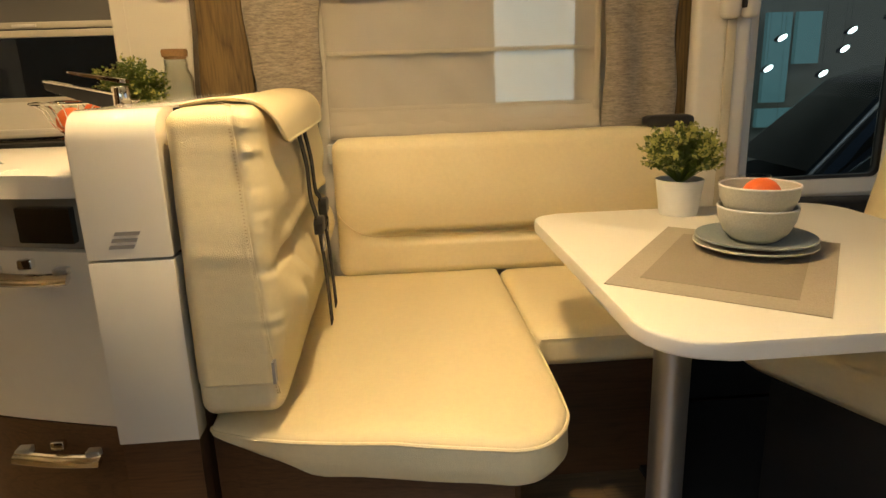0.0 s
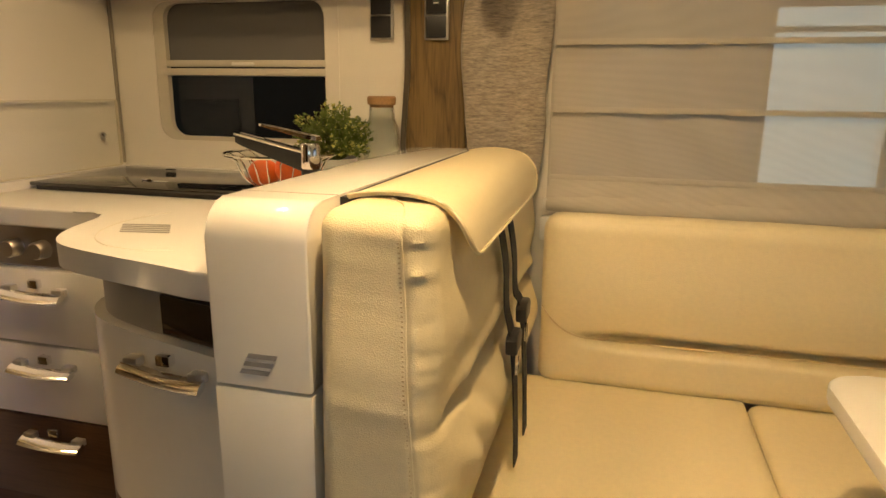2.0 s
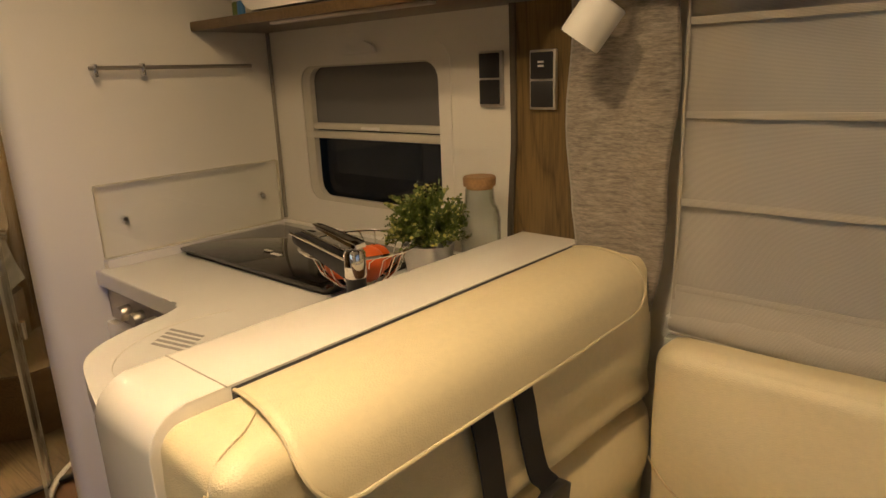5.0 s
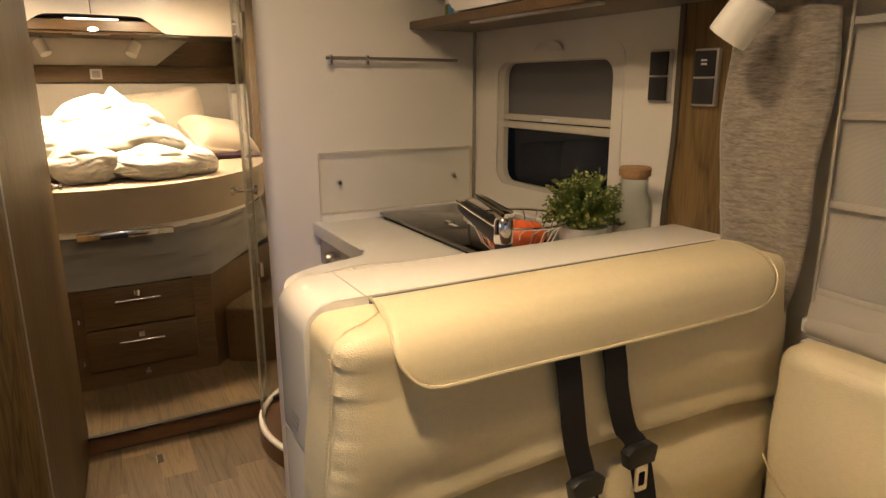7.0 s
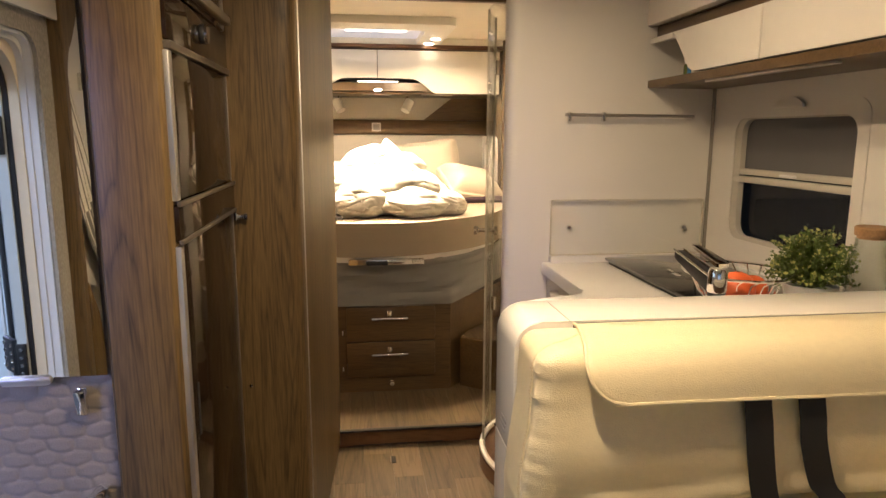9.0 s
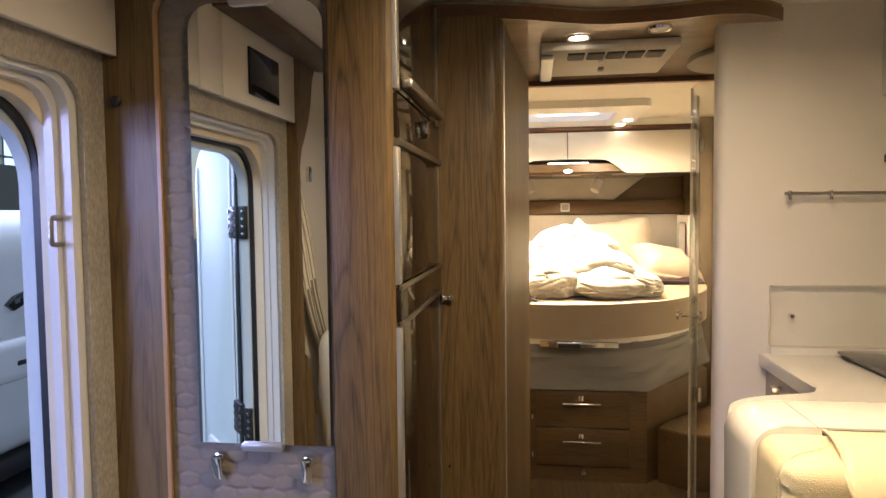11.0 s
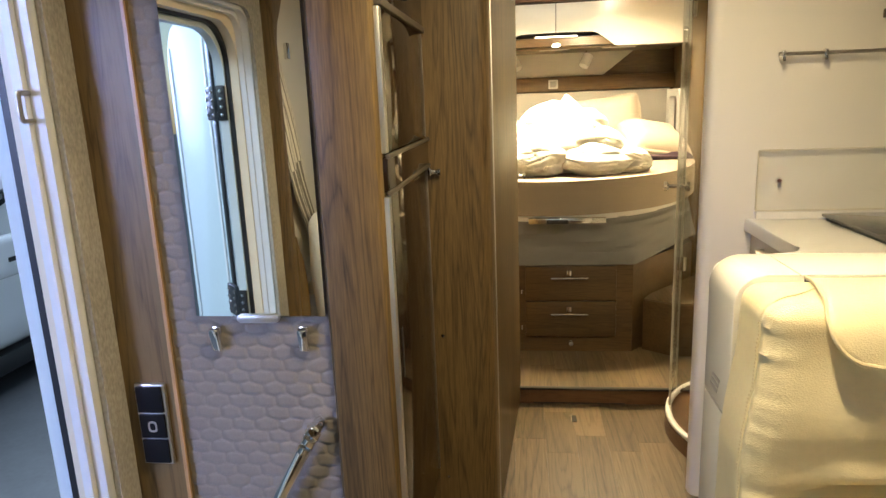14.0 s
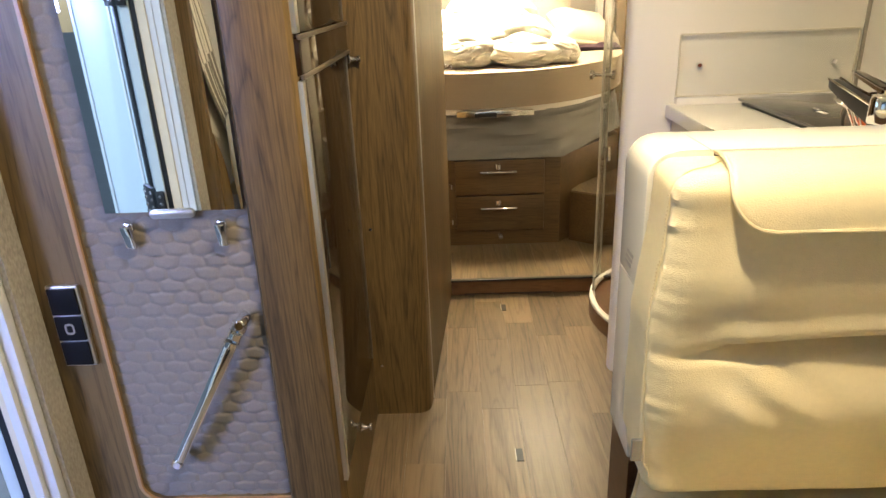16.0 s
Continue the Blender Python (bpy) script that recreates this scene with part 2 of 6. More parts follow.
SHEET = surface("taupe_bed_sheet", (0.35, 0.29, 0.215), 0.9, grain=200, vary=0.06, bump=0.15, bump_scale=60)
SKIRT = surface("grey_bed_skirt", (0.21, 0.205, 0.195), 0.85, grain=200, vary=0.06)
DUVET = surface("white_duvet", (0.88, 0.845, 0.76), 0.9, grain=200, vary=0.02, bump=0.06, bump_scale=60)
PILLOW = surface("cream_pillow", (0.54, 0.47, 0.37), 0.9, grain=400, vary=0.10, bump=0.4, bump_scale=160)
PURPLE = surface("dark_purple_pillow", (0.06, 0.035, 0.05), 0.9, vary=0.1)
GLASS = glassy("clear_glass", (0.985, 0.99, 0.985))
TINT = glassy("tinted_window_glass", (0.22, 0.22, 0.21))
CABGLASS = glassy("cab_window_glass", (0.60, 0.68, 0.70))
LEAF = surface("leaf_green", (0.10, 0.145, 0.025), 0.5, grain=20, vary=0.35)
LEAFPALE = surface("leaf_tip_yellow_green", (0.42, 0.42, 0.13), 0.55, grain=20, vary=0.3)
POT = surface("white_glazed_pot", (0.70, 0.70, 0.68), 0.35, vary=0.05)
STONEWARE = surface("speckled_stoneware", (0.50, 0.50, 0.44), 0.4, grain=350, vary=0.22)
BLUEGREY = surface("blue_grey_glaze", (0.27, 0.31, 0.31), 0.3, grain=300, vary=0.3)
ORANGE = surface("orange_peel", (0.72, 0.135, 0.035), 0.45, grain=60, vary=0.08, bump=0.3, bump_scale=220)
CORK = surface("cork_lid", (0.33, 0.19, 0.085), 0.8, grain=180, vary=0.25)
MAT = surface("woven_placemat", (0.30, 0.26, 0.20), 0.75, grain=250, vary=0.12, bump=0.4, bump_scale=300)
MATPALE = surface("woven_placemat_border", (0.40, 0.355, 0.285), 0.75, grain=250, vary=0.12, bump=0.4, bump_scale=300)
WEB = surface("black_seat_belt", (0.007, 0.007, 0.009), 0.75, grain=300, vary=0.2)
GREYPRINT = surface("grey_print", (0.34, 0.32, 0.30), 0.5, vary=0.02)
ASPHALT = surface("dark_hall_floor", (0.055, 0.057, 0.06), 0.5, grain=30, vary=0.2)
VANWHITE = surface("white_van_paint", (0.80, 0.82, 0.85), 0.2, vary=0.01, coat=0.5)
DOORLEAF = surface("pale_blue_door_liner", (0.55, 0.62, 0.64), 0.45, vary=0.03)
STRIPEDARK = surface("grey_stripe_cloth", (0.24, 0.22, 0.19), 0.9, vary=0.1)
STRIPEPALE = surface("pale_stripe_cloth", (0.80, 0.76, 0.67), 0.9, vary=0.1)
LAMPGLOW = glow("lit_lamp_glass", (1.0, 0.85, 0.62), 14)
STRIPGLOW = glow("led_strip_glow", (1.0, 0.86, 0.66), 5)
DOMEGLOW = glow("rooflight_dome", (0.60, 0.64, 0.76), 0.30)
SKYGLOW = glow("rooflight_daylight", (1.0, 0.96, 0.88), 2.4)
HALLGLOW = glow("hall_window_daylight", (0.62, 0.82, 1.0), 1.3)
HALLSPOT = glow("hall_spotlight", (0.85, 0.95, 1.0), 9)
BANNER = glow("lit_white_banner", (0.86, 0.93, 1.0), 2.0)
# Teal panel colour with a weak glow of its own in place of hall light.
TEAL = glow("self_glow_teal_panel", (0.20, 0.42, 0.44), 0.22)

# ---- geometry helpers ----
ORIGIN = {}


def mesh_of(name, bm, mats):
    me = bpy.data.meshes.new(name)
    bmesh.ops.recalc_face_normals(bm, faces=bm.faces[:])
    bm.to_mesh(me)
    bm.free()
    for m in mats if isinstance(mats, (list, tuple)) else [mats]:
        me.materials.append(m)
    me.polygons.foreach_set("use_smooth", [True] * len(me.polygons))
    me.set_sharp_from_angle(angle=radians(38))
    return me


def thing(name, at, label, category, group="", kind=""):
    ob = new(name)
    ob.location = at
    ob.empty_display_size = 0.05
    ORIGIN[ob.name] = Vector(at)
    return tagged(ob, label, category, group, kind)


def part(name, bm, material, parent, label=""):
    o = ORIGIN[parent.name]
    bmesh.ops.translate(bm, verts=bm.verts[:], vec=-o)
    ob = new(name, mesh_of(name, bm, material))
    ob.parent = parent
    ORIGIN[ob.name] = o
    return tagged(ob, label) if label else ob


def solid(name, bm, material, label="", category="", group="", kind=""):
    ob = new(name, mesh_of(name, bm, material))
    ORIGIN[ob.name] = Vector((0, 0, 0))
    return tagged(ob, label, category, group, kind)


def box(x0, x1, y0, y1, z0, z1, b=0.0, seg=2, into=None):
    bm = bmesh.new()
    bmesh.ops.create_cube(bm, size=1.0)
    for v in bm.verts:
        v.co = Vector(((x0, x1)[v.co.x > 0], (y0, y1)[v.co.y > 0], (z0, z1)[v.co.z > 0]))
    if b:
        bmesh.ops.bevel(bm, geom=bm.edges[:], offset=b, segments=seg, affect="EDGES", profile=0.5)
    return merge(into, bm) if into else bm


def merge(a, b):
    tmp = bpy.data.meshes.new("tmp")
    b.to_mesh(tmp)
    b.free()
    a.from_mesh(tmp)
    bpy.data.meshes.remove(tmp)
    return a


def place(axis, u, v, w):
    return {"x": (w, u, v), "y": (u, w, v), "z": (u, v, w)}[axis]


def prism(pts, axis, a, b, bevel=0.0, seg=2):
    """A 2D outline pushed from a to b along one axis; outline in the two other axes, in order x, y, z."""
    bm = bmesh.new()
    lo = [bm.verts.new(place(axis, u, v, a)) for u, v in pts]
    hi = [bm.verts.new(place(axis, u, v, b)) for u, v in pts]
    f1, f2 = bm.faces.new(lo), bm.faces.new(hi)
    n = len(pts)
    for i in range(n):
        bm.faces.new((lo[i], lo[(i + 1) % n], hi[(i + 1) % n], hi[i]))
    if bevel:
        es = list(f1.edges) + list(f2.edges)
        bmesh.ops.bevel(bm, geom=es, offset=bevel, segments=seg, affect="EDGES", profile=0.5)
    return bm


def ring(outer, inner, axis, a, b):
    bm = bmesh.new()
    n = len(outer)
    L = [[bm.verts.new(place(axis, u, v, w)) for u, v in pts] for pts in (outer, inner) for w in (a, b)]
    oa, ob_, ia, ib = L
    for i in range(n):
        j = (i + 1) % n
        bm.faces.new((oa[i], oa[j], ob_[j], ob_[i])), bm.faces.new((ia[i], ia[j], ib[j], ib[i]))
        bm.faces.new((oa[i], oa[j], ia[j], ia[i])), bm.faces.new((ob_[i], ob_[j], ib[j], ib[i]))
    return bm


def rrect(u0, u1, v0, v1, r, n=6):
    """Rounded rectangle; r: one radius or four (from lower left, counter-clockwise)."""
    rs = r if isinstance(r, (tuple, list)) else (r,) * 4
    out = []
    for (cu, cv, a0), q in zip(((u0, v0, 180), (u1, v0, 270), (u1, v1, 0), (u0, v1, 90)), rs):
        q = max(q, 1e-4)
        cx, cy = cu + (q if cu == u0 else -q), cv + (q if cv == v0 else -q)
        out += [(cx + q * math.cos(radians(a0 + 90 * i / n)), cy + q * math.sin(radians(a0 + 90 * i / n))) for i in range(n + 1)]
    return out


def lathe(profile, cx, cy, n=28):
    bm = bmesh.new()
    rows = []
    for r, z in profile:
        if r < 1e-5:
            rows.append([bm.verts.new((cx, cy, z))])
        else:
            rows.append([bm.verts.new((cx + r * math.cos(2 * math.pi * i / n), cy + r * math.sin(2 * math.pi * i / n), z)) for i in range(n)])
    for a, b in zip(rows, rows[1:]):
        for i in range(n):
            j = (i + 1) % n
            if len(a) == 1 and len(b) == 1:
                continue
            if len(a) == 1:
                bm.faces.new((a[0], b[i], b[j]))
            elif len(b) == 1:
                bm.faces.new((a[i], a[j], b[0]))
            else:
                bm.faces.new((a[i], a[j], b[j], b[i]))
    return bm


def tube(pts, r, n=8, closed=False, into=None):
    bm = into or bmesh.new()
    P = [Vector(p) for p in pts]
    m = len(P)
    rows, up = [], None
    for i, p in enumerate(P):
        d = (P[(i + 1) % m] - P[i - 1]) if closed else (P[min(i + 1, m - 1)] - P[max(i - 1, 0)])
        d.normalize()
        if up is None:
            up = d.orthogonal().normalized()
        up = (up - up.dot(d) * d).normalized()
        side = d.cross(up)
        rad = r[i] if isinstance(r, (list, tuple)) else r
        rows.append([bm.verts.new(p + rad * (math.cos(2 * math.pi * k / n) * up + math.sin(2 * math.pi * k / n) * side)) for k in range(n)])
    for a, b in zip(rows, rows[1:] + ([rows[0]] if closed else [])):
        for k in range(n):
            bm.faces.new((a[k], a[(k + 1) % n], b[(k + 1) % n], b[k]))
    if not closed:
        bm.faces.new(rows[0]), bm.faces.new(rows[-1])
    return bm


def curve_pts(pts, n=8):
    """A smooth line through the given points (Catmull-Rom)."""
    P = [Vector(p) for p in pts]
    out = []
    for i in range(len(P) - 1):
        p0, p1, p2, p3 = P[max(i - 1, 0)], P[i], P[i + 1], P[min(i + 2, len(P) - 1)]
        for k in range(n):
            t = k / n
            out.append(0.5 * (2 * p1 + (p2 - p0) * t + (2 * p0 - 5 * p1 + 4 * p2 - p3) * t * t + (3 * p1 - p0 - 3 * p2 + p3) * t ** 3))
    return out + [P[-1]]


def cushion(x0, x1, y0, y1, z0, z1, r, bulge=(0, 0, 0), n=28, wrinkle=0.002, freq=7.0, shape=None):
    """A soft padded block: rounded corners, faces pushed out in the middle, small creases."""
    bm = bmesh.new()
    bmesh.ops.create_cube(bm, size=2.0)
    bmesh.ops.subdivide_edges(bm, edges=bm.edges[:], cuts=n, use_grid_fill=True)
    c = Vector(((x0 + x1) / 2, (y0 + y1) / 2, (z0 + z1) / 2))
    h = Vector(((x1 - x0) / 2, (y1 - y0) / 2, (z1 - z0) / 2))
    for v in bm.verts:
        u = v.co.copy()
        p = Vector((u.x * h.x, u.y * h.y, u.z * h.z))
        q = Vector([max(-(h[i] - r), min(h[i] - r, p[i])) for i in range(3)])
        off = p - q
        if off.length > 1e-6:
            p = q + off.normalized() * r
        for i in range(3):
            if abs(abs(u[i]) - 1) < 1e-4:
                j, k = (i + 1) % 3, (i + 2) % 3
                p[i] += math.copysign(bulge[i] * (1 - u[j] ** 4) * (1 - u[k] ** 4), u[i])
        w = c + p
        if shape:
            w = shape(w, u)
        v.co = w + (off.normalized() if off.length > 1e-6 else Vector((0, 0, 1))) * wrinkle * noise.noise(w * freq)
    return bm

# ---- the shell of the vehicle ----
WY = 2.16          # inner face of the window side
DY = -0.12         # inner face of the door side
CEIL = 2.12


def wall_with_holes(x0, x1, z0, z1, y0, y1, holes):
    """A side wall along x, cut by rectangular openings (x0, x1, z0, z1)."""
    bm = bmesh.new()
    xs = sorted({x0, x1, *[v for h in holes for v in h[:2]]})
    for a, b in zip(xs, xs[1:]):
        cut = sorted((h[2], h[3]) for h in holes if h[0] < (a + b) / 2 < h[1])
        z = z0
        for lo, hi in cut:
            if lo > z:
                box(a, b, y0, y1, z, lo, into=bm)
            z = hi
        if z < z1:
            box(a, b, y0, y1, z, z1, into=bm)
    return bm


KW = (-1.360, -0.800, 1.115, 1.530)      # kitchen window
SW = (-0.130, 0.640, 0.990, 1.600)       # saloon window
CW = (1.195, 1.690, 0.770, 1.560)        # cab side window
wall_window = solid("wall_window_side", wall_with_holes(-4.6, 2.3, -0.1, 2.2, WY, WY + 0.05, [KW, SW, CW]), WALLCREAM,
                    "cream panelled side wall with three windows", "wall", kind="structure")
DO = (-0.61, 0.41, -0.1, 1.81)
wall_door = solid("wall_door_side", wall_with_holes(-4.6, 2.3, -0.1, 2.2, DY - 0.05, DY, [DO]), WALLCREAM,
                  "cream side wall with the entrance opening", "wall", kind="structure")
solid("wall_rear", box(-4.6, -4.55, DY, WY, -0.1, 2.2), WALNUT_X, "wood panelled rear wall behind the bed", "wall", kind="structure")
solid("wall_front", ring(rrect(DY - 0.05, WY + 0.05, -0.1, 2.2, 0.001), rrect(0.2, 1.9, 0.98, 1.92, 0.12), "x", 2.3, 2.35), DASH, "dark front end of the cab", "wall", kind="structure")
solid("ceiling", box(-4.6, 2.35, DY - 0.05, WY + 0.05, CEIL, CEIL + 0.06), CEILCREAM, "smooth cream vehicle ceiling", "ceiling", kind="structure")
floor = solid("floor", box(-4.6, 2.35, DY, WY, -0.08, -0.006), DARKWOOD, "light wood-look plank floor", "floor", kind="structure")

# white partition between kitchen and washroom, with a rounded free edge
solid("wall_partition", prism([(-1.50, WY), (-1.50, 1.455), (-1.504, 1.437), (-1.514, 1.424), (-1.53, 1.418), (-1.555, 1.418), (-1.575, 1.426), (-1.585, 1.44), (-1.585, WY)], "z", 0, CEIL),
      WALLCREAM, "white kitchen end partition with a rounded edge", "wall", kind="structure")
solid("trim_corner_joint", box(-1.4995, -1.492, 2.150, WY - 0.001, 1.05, CEIL - 0.001), GREYSTRIP, "dark joint strip in the kitchen corner", "trim", kind="structure")
bm = lathe([(0.0, 0), (0.014, 0), (0.013, 0.004), (0, 0.005)], 0, 0, 16)
bmesh.ops.transform(bm, matrix=Matrix.Translation((-1.5, 1.60, 2.03)) @ Matrix.Rotation(radians(90), 4, "Y"), verts=bm.verts[:])
solid("cover_cap", bm, WALLCREAM, "small round cover cap on the white partition", "cap")

# corridor soffit with a curved dark front edge
edge = [(p.x, p.y) for p in curve_pts([(-1.262, 0.42, 0), (-1.285, 0.60, 0), (-1.335, 0.80, 0), (-1.425, 1.02, 0), (-1.425, 1.22, 0), (-1.39, 1.38, 0), (-1.41, 1.50, 0), (-1.49, 1.60, 0)], 5)]
solid("ceiling_soffit", prism(edge + [(-2.30, 1.60), (-2.30, 0.42)], "z", 2.068, CEIL - 0.002), SOFFITWOOD,
      "glossy wood soffit over the corridor", "ceiling", kind="structure")
bm = bmesh.new()
inner = [(x - 0.012, y) for x, y in edge]
vs = [[bm.verts.new((x, y, z)) for x, y in pts] for pts, z in ((edge, 2.064), (edge, 2.104), (inner, 2.104), (inner, 2.064))]
for i in range(len(edge) - 1):
    for k in range(4):
        bm.faces.new((vs[k][i], vs[k][i + 1], vs[(k + 1) % 4][i + 1], vs[(k + 1) % 4][i]))
bmesh.ops.translate(bm, verts=bm.verts[:], vec=(0.014, 0, 0))
solid("trim_soffit_edge", bm, DARKWOOD_Y, "dark wood curved soffit edge", "trim", kind="structure")
solid("trim_soffit_rear", box(-2.335, -2.302, 0.42, 2.0, 2.045, 2.11), DARKWOOD_Y, "dark wood strip behind the soffit", "trim", kind="structure")

# air conditioner in the soffit
ac = thing("ceiling_air_unit", (-1.85, 1.08, 2.06), "beige ceiling air conditioner with dark louvres", "air conditioner")
part("housing", box(-2.06, -1.62, 0.86, 1.33, 2.035, 2.067, 0.008), CEILCREAM, ac)
for i in range(5):
    y = 0.955 + i * 0.068
    lou = part("louvre_panel", box(-1.745, -1.66, y, y + 0.058, 2.030, 2.036), BLACK, ac, "dark louvred outlet")
    for k in range(4):
        part("slat", box(-1.738 + k * 0.02, -1.732 + k * 0.02, y + 0.003, y + 0.055, 2.026, 2.031), GREYSTRIP, lou)
part("side_cover", box(-2.05, -1.66, 0.86, 0.905, 2.015, 2.034, 0.006), ALU, ac, "silver side cover")
part("catch", box(-1.79, -1.75, 1.07, 1.09, 2.022, 2.034, 0.003), PLASTICWHITE, ac)
part("knob", box(-1.93, -1.89, 1.08, 1.10, 2.022, 2.034, 0.003), GREYSTRIP, ac)
for yy, name in ((0.985, "lit"), (1.235, "unlit")):
    d = thing("ceiling_downlight", (-1.56 if name == "lit" else -1.50, yy, 2.06), f"round {name} recessed ceiling downlight", "ceiling light", "soffit downlights")
    xx = -1.56 if name == "lit" else -1.50
    part("bezel", lathe([(0.030, 2.066), (0.030, 2.060), (0.038, 2.058), (0.040, 2.066)], xx, yy, 24), CHROME, d)
    part("lens", lathe([(0, 2.0605), (0.029, 2.0605), (0.029, 2.066)], xx, yy, 24), LAMPGLOW if name == "lit" else PLASTICWHITE, d)
bm = prism([(-1.97 + 0.24 * math.cos(a * math.pi / 16), 1.62 + 0.19 * math.sin(a * math.pi / 16)) for a in range(32)], "z", 2.050, 2.067, 0.004)
solid("ceiling_hatch", bm, GREYSTRIP, "round grey shower ceiling panel", "ceiling panel")
for sx, sy, watts, beam in SALOON_SPOTS:
    d = thing("ceiling_downlight", (sx, sy, CEIL), "round lit recessed ceiling downlight", "ceiling light", "saloon downlights")
    part("bezel", lathe([(0.046, CEIL - 0.001), (0.046, CEIL - 0.01), (0.056, CEIL - 0.008), (0.058, CEIL - 0.001)], sx, sy, 24), CHROME, d)
    part("lens", lathe([(0, CEIL - 0.004), (0.046, CEIL - 0.004), (0.046, CEIL - 0.001)], sx, sy, 24), LAMPGLOW, d)

# ---- kitchen window ----


def kitchen_window():
    x0, x1, z0, z1 = KW
    w = thing("window_kitchen", (x0, WY, z0), "kitchen window with half-drawn grey blind cassette", "window", kind="structure")
    part("window_frame", ring(rrect(x0 - 0.03, x1 + 0.03, z0 - 0.03, z1 + 0.03, 0.05), rrect(x0 + 0.006, x1 - 0.010, z0 + 0.01, z1 - 0.012, 0.05), "y", WY - 0.0025, WY - 0.0005), WALLCREAM, w)
    part("inner_rim", ring(rrect(x0 + 0.004, x1 - 0.004, z0 + 0.004, z1 - 0.004, 0.05), rrect(x0 + 0.040, x1 - 0.014, z0 + 0.022, z1 - 0.016, 0.045), "y", WY + 0.002, WY + 0.02), WINDOWTRIM, w)
    part("cassette_lip", prism([(-1.075 + 0.065 * math.cos(radians(a)), z1 + 0.012 + 0.032 * math.sin(radians(a))) for a in range(0, 181, 15)], "y", WY - 0.016, WY - 0.008, 0.002), WALLCREAM, w)
    part("blind_mesh", box(x0 + 0.03, x1 - 0.01, WY + 0.022, WY + 0.026, 1.34, z1 - 0.005), SCREENMESH, w, "grey insect blind cloth")
    bar = part("blind_bar", box(x0 + 0.002, x1 - 0.002, WY + 0.000, WY + 0.026, 1.312, 1.333, 0.004), WINDOWTRIM, w)
    part("upper_bar", box(x0 + 0.004, x1 - 0.004, WY + 0.004, WY + 0.026, 1.337, 1.356, 0.004), WINDOWTRIM, w)
    part("grip", box(-1.10, -1.03, WY - 0.008, WY + 0.002, 1.340, 1.349, 0.003), PLASTICWHITE, bar)
    g = part("pane", box(x0 + 0.006, x1 - 0.006, WY + 0.034, WY + 0.040, z0 + 0.006, z1 - 0.006), TINT, w, "dark tinted glass")
    g.visible_shadow = False
    return w


kitchen_window()


def saloon_window():
    x0, x1, z0, z1 = SW
    w = thing("window_saloon", (x0, WY, z0), "large saloon side window behind a sheer blind", "window", kind="structure")
    part("window_frame", ring(rrect(x0 + 0.001, x1 - 0.001, z0 + 0.001, z1 - 0.001, 0.06), rrect(x0 + 0.03, x1 - 0.03, z0 + 0.03, z1 - 0.03, 0.05), "y", WY + 0.006, WY + 0.035), BLACK, w)
    g = part("pane", box(x0 + 0.02, x1 - 0.02, WY + 0.024, WY + 0.029, z0 + 0.02, z1 - 0.02), CABGLASS, w)
    g.visible_shadow = False


saloon_window()


def cab_window():
    x0, x1, z0, z1 = CW
    w = thing("window_cab", (x0, WY, z0), "cab side window with a pale surround", "window", kind="structure")
    part("window_frame", ring(rrect(x0 - 0.05, x1 + 0.06, z0 - 0.045, z1 + 0.05, 0.03), rrect(x0 + 0.004, x1 - 0.004, z0 + 0.004, z1 - 0.004, 0.03), "y", WY - 0.012, WY - 0.001), PLASTICWHITE, w)
    part("seal", ring(rrect(x0 + 0.001, x1 - 0.001, z0 + 0.001, z1 - 0.001, 0.03), rrect(x0 + 0.014, x1 - 0.014, z0 + 0.014, z1 - 0.014, 0.03), "y", WY + 0.004, WY + 0.03), BLACK, w)
    g = part("pane", box(x0 + 0.008, x1 - 0.008, WY + 0.018, WY + 0.022, z0 + 0.008, z1 - 0.008), CABGLASS, w)
    g.visible_shadow = False


cab_window()

# ---- saloon: blind, curtains, wood strip, switches ----


